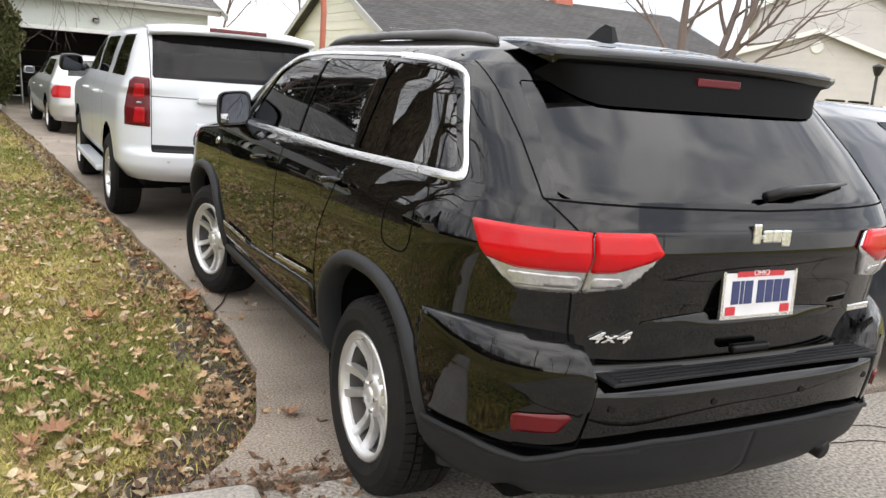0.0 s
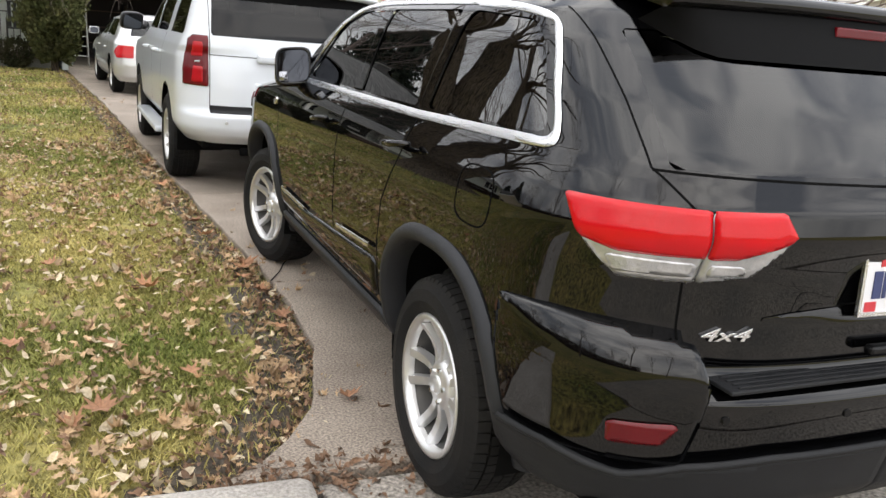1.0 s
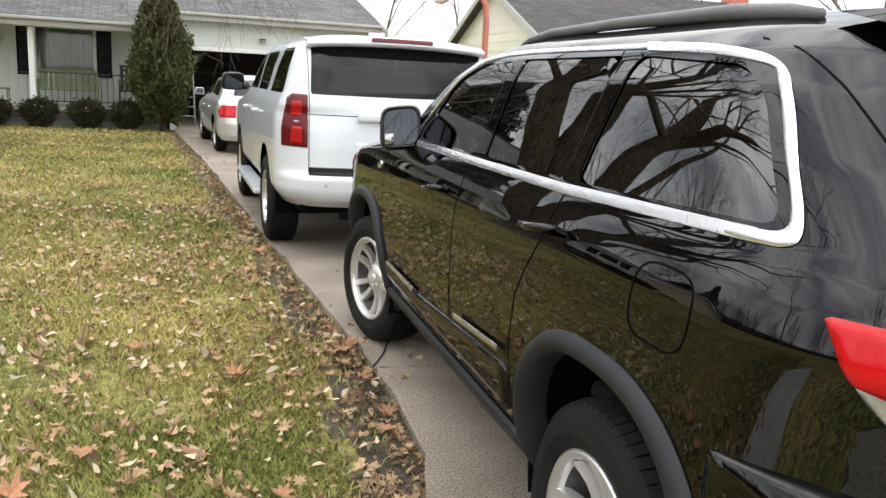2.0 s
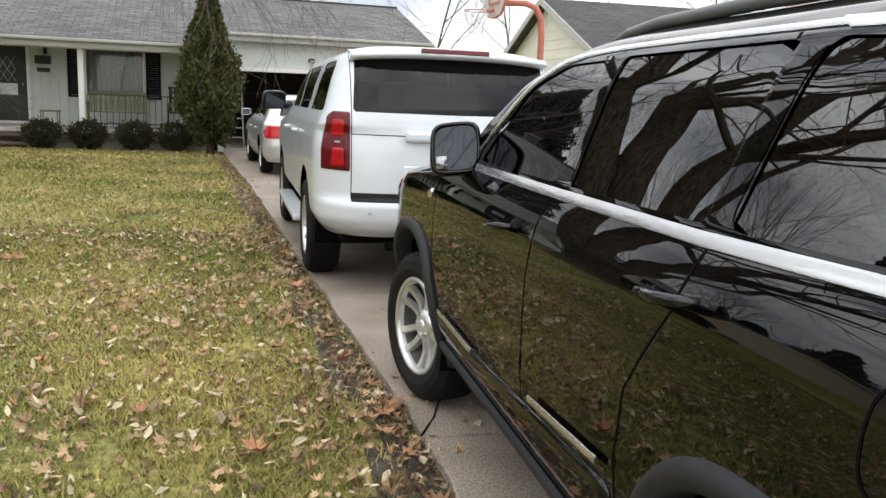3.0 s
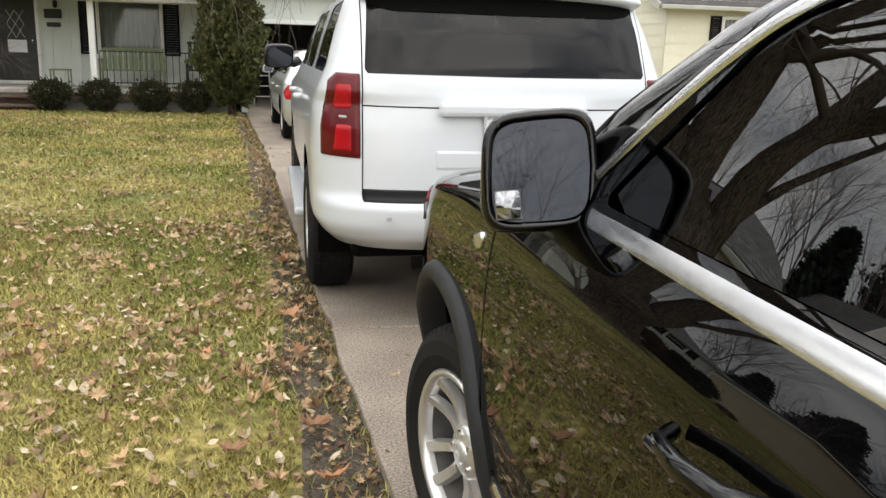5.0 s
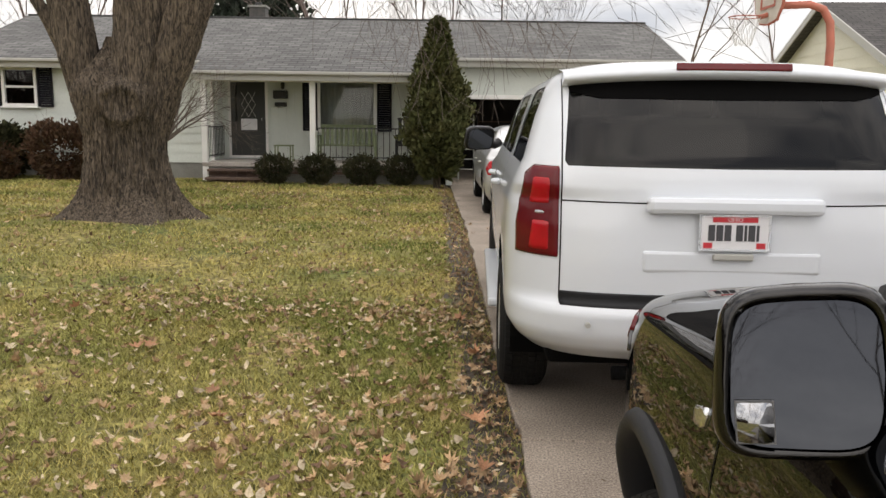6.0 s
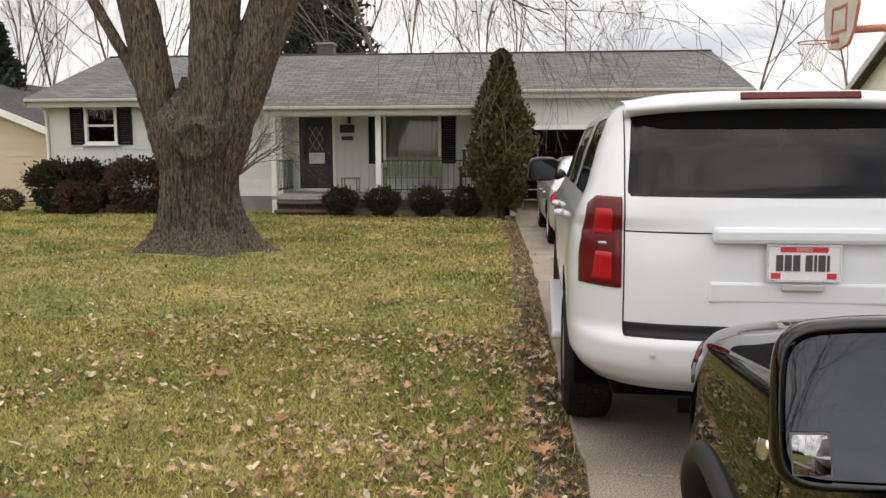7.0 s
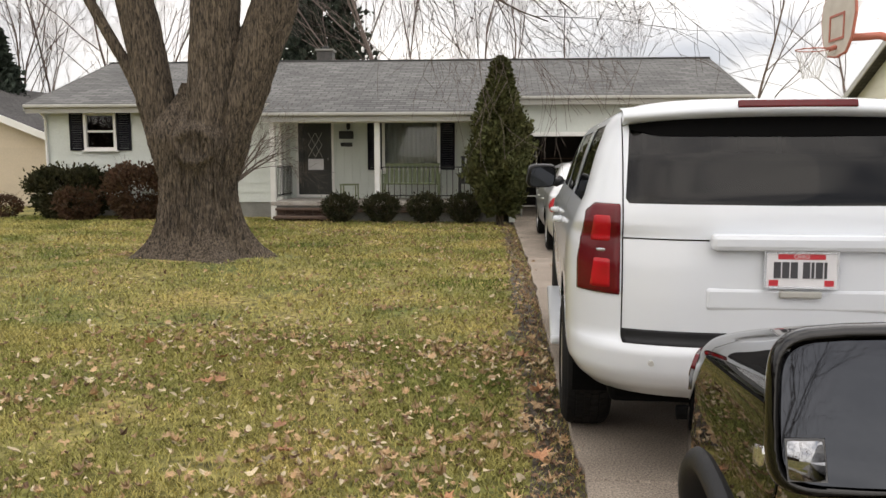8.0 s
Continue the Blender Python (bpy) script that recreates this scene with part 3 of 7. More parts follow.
def flare(sh, yc, zc, r0, r1, out=0.03, a0=-0.18, a1=math.pi + 0.18, n=44, square=2.0):
    """A moulded lip round a wheel opening, seen from outside as an arched band."""
    rings = []
    prof = [(r0, -0.07), (r0, 0.35 * out), (r0 + 0.012, out), (r0 + 0.55 * (r1 - r0), out * 1.05), (r1 - 0.01, out * 0.6), (r1, -0.004)]
    for r, o in prof:
        pts = []
        for a in np.linspace(a0, a1, n):
            k = r * squared(a, square)
            y, z = yc + k * math.cos(a), zc + k * math.sin(a)
            zz = max(z, sh.z0 + 0.002)
            q = sh.q_of("s", y, zz)
            pts.append((q, zz, z))
        pts = np.array(pts)
        P = sh.at(pts[:, 0], pts[:, 1])
        P[:, 0] -= o
        P[:, 2] = pts[:, 2]
        rings.append(P)
    k = len(rings)
    vs = np.concatenate(rings)
    fs = [(i * n + j, i * n + j + 1, (i + 1) * n + j + 1, (i + 1) * n + j) for i in range(k - 1) for j in range(n - 1)]
    return vs, fs


def make_wheel(name, radius, width, rim_r, spokes, parent, m, twin=True, blocks=64):
    """Tyre with tread blocks, alloy rim with spokes, cap and nuts; its outer face looks along -x."""
    w = empty(name)
    child(w, parent)
    w.matrix_local = m
    h = width / 2
    prof = [(rim_r - 0.01, h * 0.75), (rim_r + 0.01, h * 0.92), (rim_r + (radius - rim_r) * 0.35, h * 1.04), (rim_r + (radius - rim_r) * 0.65, h * 1.0), (radius - 0.03, h * 0.9),
            (radius - 0.012, h * 0.78)]
    full = prof + [(radius - 0.014, h * 0.4), (radius - 0.014, 0)]
    full = full + [(r, -x) for r, x in reversed(full[:-1])]
    vs, fs = lathe([(r, -x) for r, x in full], 56)
    vs = [tuple(v) for v in vs]
    fs = list(fs)
    # tread ribs, cut into blocks, and shoulder blocks that wrap over the edge
    for row, (x0, x1) in enumerate([(-0.80, -0.50), (-0.44, -0.16), (-0.12, 0.12), (0.16, 0.44), (0.50, 0.80)]):
        for i in range(blocks):
            a0, a1 = 2 * math.pi * (i + 0.06 + 0.3 * (row % 2)) / blocks, 2 * math.pi * (i + 0.90 + 0.3 * (row % 2)) / blocks
            b = len(vs)
            outer = row in (0, 4)
            for a in (a0, a1):
                for x in (x0, x1):
                    edge = outer and abs(x) > 0.7
                    for r in (radius - 0.022, radius - (0.010 if edge else 0.0)):
                        xx = x * h * (1.07 if edge and r < radius - 0.015 else 1.0)
                        vs.append((xx, r * math.cos(a), r * math.sin(a)))
            fs += [(b + 1, b + 3, b + 7, b + 5), (b, b + 1, b + 5, b + 4), (b + 2, b + 6, b + 7, b + 3), (b, b + 2, b + 3, b + 1), (b + 4, b + 5, b + 7, b + 6)]
    part_mesh("tyre", vs, fs, M["rubber"], w, "black rubber tyre with worn tread blocks")
    # rim barrel and lip
    rp = [(rim_r - 0.004, -h * 0.80), (rim_r + 0.006, -h * 0.90), (rim_r - 0.004, -h * 0.96), (rim_r - 0.016, -h * 0.92), (rim_r - 0.024, -h * 0.80), (rim_r - 0.026, -h * 0.66)]
    rim = part_mesh("rim", *lathe(rp, 56), M["alloy"], w, "silver alloy rim with split spokes", smooth=True)
    # barrel split from the silver rim; shade behind the spokes put into its colour
    part_mesh("rim_barrel", *lathe([(rim_r - 0.026, -h * 0.66), (rim_r - 0.05, h * 0.1), (rim_r - 0.03, h * 0.9)], 40), M["alloy_dark"], w, smooth=True)
    part_mesh("brake_disc", *lathe([(0.02, -h * 0.12), (rim_r * 0.72, -h * 0.12), (rim_r * 0.72, h * 0.1), (0.02, h * 0.1)], 32), M["alloy_dark"], w)
    part_mesh("barrel_back", *lathe([(0.02, h * 0.45), (rim_r - 0.04, h * 0.45)], 32), M["alloy_dark"], w)
    for i in range(spokes):
        a = 2 * math.pi * i / spokes + 0.31
        pair = (-1, 1) if twin else (0,)
        for sgn in pair:
            bm = bmesh.new()
            rows = []
            for t in np.linspace(0, 1, 6):
                r = 0.055 + (rim_r - 0.03 - 0.055) * t
                off = sgn * (0.013 + 0.040 * t ** 0.9)
                ww = (0.018 + 0.004 * t) if twin else (0.030 + 0.018 * t)
                dep = -h * (0.62 + 0.22 * t - 0.18 * math.sin(math.pi * t))
                ring = []
                for du, dx in ((-ww, 0.028), (-ww * 0.72, 0.002), (ww * 0.72, 0.0), (ww, 0.028)):
                    u = off + du
                    y, z = r * math.cos(a) - u * math.sin(a), r * math.sin(a) + u * math.cos(a)
                    ring.append(bm.verts.new((dep + dx, y, z)))
                rows.append(ring)
            for r0, r1 in zip(rows, rows[1:]):
                for k in range(3):
                    bm.faces.new((r0[k], r0[k + 1], r1[k + 1], r1[k]))
            part("spoke", bm, M["alloy"], rim)
        an = a + math.pi / spokes
        nut = part_mesh("lug_nut", *lathe([(0.0, -0.012), (0.009, -0.012), (0.011, 0.02)], 6), M["chrome"], rim)
        nut.location = (-h * 0.62, 0.057 * math.cos(an), 0.057 * math.sin(an))
    part_mesh("hub", *lathe([(0.0, -h * 0.66), (0.07, -h * 0.64), (0.088, -h * 0.52), (0.088, h * 0.1)], 24), M["alloy"], w, smooth=True)
    part_mesh("centre_cap", *lathe([(0.0, -h * 0.72), (0.024, -h * 0.72), (0.031, -h * 0.69), (0.033, -h * 0.62)], 20), M["silver_paint"], w, "grey round hub cap", smooth=True)
    return w


def licence_plate(m, parent, bars, ink):
    """A white plate with red top band and corner squares; its number as plain bars."""
    p = empty("licence_plate")
    child(p, parent)
    p.matrix_local = m
    part("plate", box_bm(0.305, 0.004, 0.152, None, 0.0015), M["plate_white"], p, "white licence plate with red and blue print")
    part("plate_frame", frame_bm(0.318, 0.165, 0.010, 0.010), M["chrome"], p)
    block_part("top_band", (-0.10, -0.0045, 0.048), (0.10, -0.0025, 0.071), M["plate_red"], p)
    for x in (-0.118, 0.118):
        block_part("corner_mark", (x - 0.02, -0.0045, -0.070), (x + 0.02, -0.0025, -0.044), M["plate_red"], p)
    x = -0.118
    for wd_, gap in bars:
        block_part("number_bar", (x, -0.0050, -0.036), (x + wd_, -0.0025, 0.036), ink, p)
        x += wd_ + gap
    t = bpy.data.curves.new("state_word", "FONT")
    t.body, t.size, t.align_x, t.align_y, t.extrude = "OHIO", 0.026, "CENTER", "CENTER", 0.0006
    t.materials.append(M["plate_white"])
    o = new("state_word", t)
    child(o, p)
    o.matrix_local = pose(0, -0.0052, 0.0595, 90, 0, 0)
    return p


def frame_bm(w, h, t, d):
    """A rectangular rim standing in the xz plane."""
    bm = bmesh.new()
    for cx, cz, sx, sz in ((0, h / 2 - t / 2, w, t), (0, -h / 2 + t / 2, w, t), (-w / 2 + t / 2, 0, t, h - 2 * t), (w / 2 - t / 2, 0, t, h - 2 * t)):
        box_bm(sx, d, sz, pose(cx, 0, cz), 0.0, bm)
    return bm


def text_part(name, words, size, m, material, parent, depth=0.003, shear=0.0):
    t = bpy.data.curves.new(name, "FONT")
    t.body, t.size, t.align_x, t.align_y, t.extrude, t.shear, t.bevel_depth = words, size, "CENTER", "CENTER", depth, shear, 0.0006
    t.materials.append(material)
    o = new(name, t)
    child(o, parent)
    o.matrix_local = m
    return o


def rear_pose(sh, x, z, out):
    """A pose on the rear for lettering: its face looks out of the body."""
    q = np.array([sh.q_of("r", x, z)])
    p, nn = sh.at(q, np.array([z]))[0], Vector(sh.normal(q, np.array([z]))[0])
    right = Vector((0, 0, 1)).cross(nn).normalized()
    up = nn.cross(right)
    m = Matrix((right, up, nn)).transposed().to_4x4()
    m.translation = Vector(p) + nn * out
    return m


def both_sides(name, vf, material, parent, label="", smooth=True):
    """The same piece on the left and, mirrored, on the other side."""
    a = part_mesh(name, *vf, material, parent, label, smooth)
    b = part_mesh(name, *flipped(*vf), material, parent, label, smooth)
    return a, b


def front_seat(parent, m):
    s = empty("front_seat")
    child(s, parent)
    s.matrix_local = m
    part("cushion", box_bm(0.50, 0.52, 0.16, pose(0, 0, 0.08), 0.05), M["interior"], s)
    part("backrest", box_bm(0.48, 0.15, 0.62, pose(0, -0.30, 0.42, -14), 0.05), M["interior"], s)
    part("headrest", box_bm(0.26, 0.11, 0.19, pose(0, -0.40, 0.83, -12), 0.04), M["interior"], s)
    return s


def cabin(parent, y_seat, w, z_floor, rear_rows, wheel_y):
    """Floor, dashboard, steering wheel and seats behind the tinted glass."""
    part("cabin_floor", box_bm(2 * w, 3.0, 0.06, pose(0, y_seat - 0.3, z_floor), 0.02), M["interior"], parent)
    part("dashboard", box_bm(2 * w, 0.45, 0.24, pose(0, wheel_y + 0.38, z_floor + 0.62), 0.08), M["interior"], parent)
    ring = [(0.19 * math.cos(a), 0.0, 0.19 * math.sin(a)) for a in np.linspace(0, 2 * math.pi, 25)]
    sw = tube_part("steering_wheel", ring, 0.014, M["interior"], parent)
    sw.matrix_local = pose(-0.38, wheel_y, z_floor + 0.72, -24)
    for x in (-0.38, 0.38):
        front_seat(parent, pose(x, y_seat, z_floor + 0.12))
    for y in rear_rows:
        part("rear_bench", box_bm(2 * w * 0.84, 0.5, 0.16, pose(0, y, z_floor + 0.24), 0.05), M["interior"], parent)
        part("rear_backrest", box_bm(2 * w * 0.84, 0.16, 0.60, pose(0, y - 0.30, z_floor + 0.56, -12), 0.05), M["interior"], parent)
        for x in (-0.42, 0.42):
            part("headrest", box_bm(0.25, 0.10, 0.16, pose(x, y - 0.38, z_floor + 0.92, -12), 0.04), M["interior"], parent)


def mirror_unit(parent, m, w, h, body_mat, arm_to, blind=True, flip=1):
    """A door mirror: rounded shell, glass set in it, small spotting mirror and arm. Its glass looks along -y."""
    mu = empty("door_mirror")
    child(mu, parent)
    mu.matrix_local = m
    n = 40
    rings = []
    for dy, k in ((0.0, 0.86), (-0.012, 0.89), (-0.010, 0.98), (0.025, 1.05), (0.08, 1.03), (0.14, 0.90), (0.18, 0.62), (0.195, 0.2)):
        ring = []
        for i in range(n):
            a = 2 * math.pi * i / n
            e = 2 / 5.0
            x = math.copysign(abs(math.cos(a)) ** e, math.cos(a)) * w / 2 * k
            z = math.copysign(abs(math.sin(a)) ** e, math.sin(a)) * h / 2 * k
            if x * flip < 0:
                x *= 1 - 0.09 * (1 + z / (h / 2))
                z *= 1 - 0.12 * (abs(x) / (w / 2)) ** 2 * (1 if z > 0 else 0.2)
            if z < 0:
                x += flip * 0.10 * z * (1 if x * flip > 0 else -0.2)
            ring.append((x, dy, z))
        rings.append(ring)
    vs = [v for r in rings for v in r]
    fs = [(a * n + i, a * n + (i + 1) % n, (a + 1) * n + (i + 1) % n, (a + 1) * n + i) for a in range(len(rings) - 1) for i in range(n)]
    fs.append(tuple(range((len(rings) - 1) * n, len(rings) * n)))
    part_mesh("shell", vs, fs, body_mat, mu, smooth=True)
    g = [(x * 0.99, 0.004, z * 0.99) for x, _, z in rings[0]]
    part_mesh("mirror_glass", g, [tuple(range(n))], M["mirror"], mu, "grey mirror glass reflecting the sky").matrix_local = pose(0, -0.008, 0, -5, 0, -5 * flip)
    if blind:
        k = 7
        dome = [(0.020 * (2 * i / (k - 1) - 1), -0.004 - 0.009 * (1 - ((2 * i / (k - 1) - 1) ** 2 + (2 * j / (k - 1) - 1) ** 2) / 2), 0.023 * (2 * j / (k - 1) - 1)) for j in range(k) for i in range(k)]
        spot = part_mesh("spot_mirror", dome, [(j * k + i, j * k + i + 1, (j + 1) * k + i + 1, (j + 1) * k + i) for j in range(k - 1) for i in range(k - 1)], M["spot_mirror"], mu, "small stick-on convex spotting mirror", smooth=True)
        spot.location = (-flip * w * 0.27, -0.012, -h * 0.27)
        part("spot_rim", frame_bm(0.043, 0.049, 0.002, 0.012), M["rail_grey"], mu).location = spot.location
    tube_part("arm", [(flip * w * 0.42, 0.06, -h * 0.30), ((flip * w * 0.42 + arm_to[0]) / 2, 0.065, -h * 0.36), arm_to], [0.032, 0.034, 0.045], M["black_trim"], mu)
    return mu


# ---- black sport utility car ----
SUV_ROWS = [
    (0.34, 0.84, 0.14, 4.66, 0.70, 0.9), (0.42, 0.90, 0.06, 4.74, 0.72, 0.8), (0.55, 0.935, 0.03, 4.79, 0.72, 0.7), (0.66, 0.95, 0.01, 4.81, 0.72, 0.66),
    (0.715, 0.955, 0.005, 4.82, 0.72, 0.65), (0.74, 0.955, 0.10, 4.82, 0.70, 0.65), (0.88, 0.955, 0.10, 4.81, 0.70, 0.64), (1.00, 0.952, 0.085, 4.77, 0.70, 0.62),
    (1.06, 0.945, 0.06, 4.72, 0.70, 0.62), (1.10, 0.94, 0.045, 4.66, 0.70, 0.64), (1.135, 0.932, 0.05, 4.52, 0.70, 0.80), (1.17, 0.92, 0.055, 4.32, 0.68, 1.0),
    (1.20, 0.907, 0.07, 4.00, 0.66, 0.9), (1.225, 0.895, 0.08, 3.78, 0.65, 0.6), (1.26, 0.875, 0.095, 3.58, 0.64, 0.45), (1.40, 0.838, 0.225, 3.34, 0.60, 0.40), (1.54, 0.797, 0.375, 3.04, 0.58, 0.40), (1.615, 0.76, 0.46, 2.85, 0.58, 0.45),
    (1.665, 0.70, 0.52, 2.66, 0.60, 0.55), (1.70, 0.61, 0.60, 2.44, 0.6, 0.6), (1.725, 0.48, 0.72, 2.18, 0.6, 0.6), (1.74, 0.30, 0.85, 1.95, 0.4, 0.4), (1.746, 0.06, 1.1, 1.7, 0.2, 0.2)]


def grand_suv():
    car = tagged(empty("sport_utility_car"), "glossy black sport utility car with tinted glass and chrome trim", "car")
    sh = Shell(SUV_ROWS, front_n=3.4)
    # glass areas
    front_win = rounded([("s", 3.02, 1.262), ("s", 2.20, 1.262), ("s", 2.14, 1.605), ("s", 2.44, 1.60), ("s", 2.70, 1.53)], 0.05)
    rear_win = rounded([("s", 2.12, 1.262), ("s", 1.42, 1.266), ("s", 1.33, 1.61), ("s", 2.06, 1.61)], 0.03)
    quarter = rounded([("s", 1.35, 1.266), ("s", 0.525, 1.288), ("s", 0.70, 1.52), ("s", 0.80, 1.582), ("s", 1.26, 1.61)], 0.05)
    hatch_glass = [("r", 0.0, 1.255), ("r", -0.70, 1.25), ("r", -0.66, 1.57), ("r", 0.0, 1.59)]
    windscreen = [("f", 0.0, 1.225), ("f", -0.76, 1.235), ("f", -0.62, 1.615), ("f", 0.0, 1.635)]
    R = 0.455
    holes = [sh.poly(front_win), sh.poly(rear_win), sh.poly(quarter)]
    ctr = [np.concatenate([[(-0.2, h[0][1])], h, [(-0.2, h[-1][1])]]) for h in (sh.poly(hatch_glass, 12)[:37],)]
    ws = sh.poly(windscreen, 12)[:37]
    ctr.append(np.concatenate([[(9, ws[0][1])], ws, [(9, ws[-1][1])]]))
    arches = [arch_loop(sh, y, 0.40, R, 2.6) for y in (1.0, 3.915)]
    part_mesh("body", *shell_skin(sh, holes + ctr + arches, 0.022), M["black_paint"], car, smooth=True)
    for name, lp in (("front_door_window", front_win), ("rear_door_window", rear_win), ("quarter_window", quarter)):
        both_sides(name, patch(sh, sh.poly(lp), -0.006, 0.03), M["tint_glass"], car)
    for name, lp in (("rear_window", sh.poly(hatch_glass, 12)), ("windscreen", sh.poly(windscreen, 12))):
        part_mesh(name, *mirrored(*patch(sh, lp, -0.003, 0.03)), M["hatch_glass"], car, smooth=True)
    # black pillars and bright window surround
    both_sides("door_pillar_trim", patch(sh, sh.poly([("s", 2.21, 1.256), ("s", 2.11, 1.256), ("s", 2.05, 1.615), ("s", 2.15, 1.615)]), -0.002, 0.02), M["pillar_gloss"], car)
    both_sides("pillar_trim", patch(sh, sh.poly([("s", 1.43, 1.258), ("s", 1.34, 1.258), ("s", 1.255, 1.615), ("s", 1.345, 1.615)]), -0.002, 0.02), M["pillar_gloss"], car)
    both_sides("chrome_belt_strip", ribbon(sh, [("s", 3.02, 1.236), ("s", 2.2, 1.236), ("s", 1.4, 1.24), ("s", 0.56, 1.264)], 0.026, 0.003, 24, 0.0025), M["chrome"], car, "bright chrome window strip")
    surround = [("s", 0.66, 1.262), ("s", 0.58, 1.262), ("s", 0.495, 1.266), ("s", 0.49, 1.30), ("s", 0.57, 1.41), ("s", 0.65, 1.52), ("s", 0.715, 1.585), ("s", 0.83, 1.606), ("s", 1.0, 1.622), ("s", 1.26, 1.632)]
    both_sides("chrome_window_surround", ribbon(sh, surround, 0.024, 0.003, 10, 0.004), M["chrome"], car, "bright chrome window surround")
    rail = [("s", 1.26, 1.632), ("s", 1.8, 1.636), ("s", 2.2, 1.634), ("s", 2.42, 1.618), ("s", 2.60, 1.575), ("s", 2.76, 1.505), ("s", 2.92, 1.40), ("s", 3.06, 1.30)]
    both_sides("chrome_roof_strip", ribbon(sh, rail, 0.014, 0.003, 10, 0.004), M["chrome"], car)
    # panel joints
    for pts in ([("s", 2.20, 1.22), ("s", 2.215, 1.0), ("s", 2.20, 0.46)], [("s", 3.46, 1.18), ("s", 3.47, 0.8), ("s", 3.44, 0.50)],
                [("s", 1.37, 1.225), ("s", 1.40, 1.10), ("s", 1.54, 0.90), ("s", 1.56, 0.75), ("s", 1.55, 0.46)], [("s", 3.44, 0.46), ("s", 1.55, 0.46)],
                [("r", -0.715, 1.64), ("r", -0.735, 1.25), ("r", -0.66, 1.16)], [("r", -0.655, 0.99), ("r", -0.645, 0.86), ("r", -0.62, 0.745)],
                [("s", 0.56, 0.79), ("s", 0.36, 0.80), ("r", -0.86, 0.82)], [("s", 3.3, 1.185), ("s", 4.2, 1.10)],
                [("r", -0.735, 1.245), ("r", 0.0, 1.232)]):
        both_sides("panel_joint", ribbon(sh, pts, 0.006, 0.0012, 16), M["gap"], car)
    cap = [("s", 0.765 + 0.115 * math.copysign(abs(math.cos(a)) ** 0.6, math.cos(a)), 1.075 + 0.085 * math.copysign(abs(math.sin(a)) ** 0.6, math.sin(a))) for a in np.linspace(0, 2 * math.pi, 25)]
    part_mesh("fuel_cap_joint", *ribbon(sh, cap, 0.005, 0.0012, 4), M["gap"], car)
    # arches, sills and lower cladding
    for y in (1.0, 3.915):
        both_sides("arch_flare", flare(sh, y, 0.40, 0.452, 0.512, 0.024, square=2.6), M["flare_plastic"], car, "dull grey-black plastic arch moulding")
        for s in (-1, 1):
            bm = bmesh.new()
            rows = []
            for x in (0.52, 0.90):
                rows.append([bm.verts.new((s * x, y + 0.47 * squared(a, 2.6) * math.cos(a), 0.40 + 0.47 * squared(a, 2.6) * math.sin(a))) for a in np.linspace(-0.25, math.pi + 0.25, 24)])
            for k in range(23):
                bm.faces.new((rows[0][k], rows[0][k + 1], rows[1][k + 1], rows[1][k]))
            bm.faces.new(rows[0])
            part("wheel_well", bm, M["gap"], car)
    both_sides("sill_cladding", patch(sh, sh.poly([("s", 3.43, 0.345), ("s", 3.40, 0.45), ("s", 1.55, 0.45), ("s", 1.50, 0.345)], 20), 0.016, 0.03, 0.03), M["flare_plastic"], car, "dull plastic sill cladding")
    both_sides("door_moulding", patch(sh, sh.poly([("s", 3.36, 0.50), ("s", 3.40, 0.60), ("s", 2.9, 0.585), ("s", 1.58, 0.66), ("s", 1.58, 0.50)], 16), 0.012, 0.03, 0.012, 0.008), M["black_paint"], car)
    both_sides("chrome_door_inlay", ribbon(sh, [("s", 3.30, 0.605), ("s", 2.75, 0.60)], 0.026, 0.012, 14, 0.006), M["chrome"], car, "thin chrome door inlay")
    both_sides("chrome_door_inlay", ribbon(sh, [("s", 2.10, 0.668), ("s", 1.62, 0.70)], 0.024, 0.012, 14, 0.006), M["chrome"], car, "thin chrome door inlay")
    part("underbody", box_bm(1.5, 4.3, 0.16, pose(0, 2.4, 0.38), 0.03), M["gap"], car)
    # rear bumper
    low = sh.poly([("r", 0.0, 0.345), ("s", 0.50, 0.345), ("s", 0.545, 0.51), ("s", 0.34, 0.515), ("r", -0.74, 0.48), ("r", -0.62, 0.525), ("r", -0.4, 0.55), ("r", 0.0, 0.55)], 12)
    part_mesh("lower_bumper", *mirrored(*patch(sh, low, 0.024, 0.025, 0.03)), M["plastic"], car, "dull grey plastic lower bumper", smooth=True)
    rim = [("s", 0.50, 0.517), ("s", 0.34, 0.522), ("r", -0.80, 0.495), ("r", -0.74, 0.486), ("r", -0.62, 0.533), ("r", -0.4, 0.557), ("r", 0.0, 0.557)]
    part_mesh("bumper_crease", *mirrored(*ribbon(sh, rim, 0.020, 0.022, 10, 0.010)), M["plastic"], car, smooth=True)
    pad = part("bumper_step_pad", box_bm(1.14, 0.10, 0.012, pose(0, 0.075, 0.742), 0.004), M["plastic"], car, "ribbed plastic loading pad")
    for k in range(4):
        part("pad_rib", box_bm(1.08, 0.008, 0.006, pose(0, 0.04 + 0.022 * k, 0.750), 0.002), M["plastic"], pad)
    for x in (-0.55, -0.19, 0.19, 0.55):
        y = sh.at(np.array([sh.q_of("r", x, 0.66)]), np.array([0.66]))[0][1]
        sn = part_mesh("parking_sensor", *lathe([(0.0, -0.004), (0.011, -0.004), (0.013, 0.004)], 14), M["black_trim"], car)
        sn.matrix_local = pose(x, y, 0.66, 0, 0, 90)
    q_arch = sh.q_of("s", 0.535, 0.75)
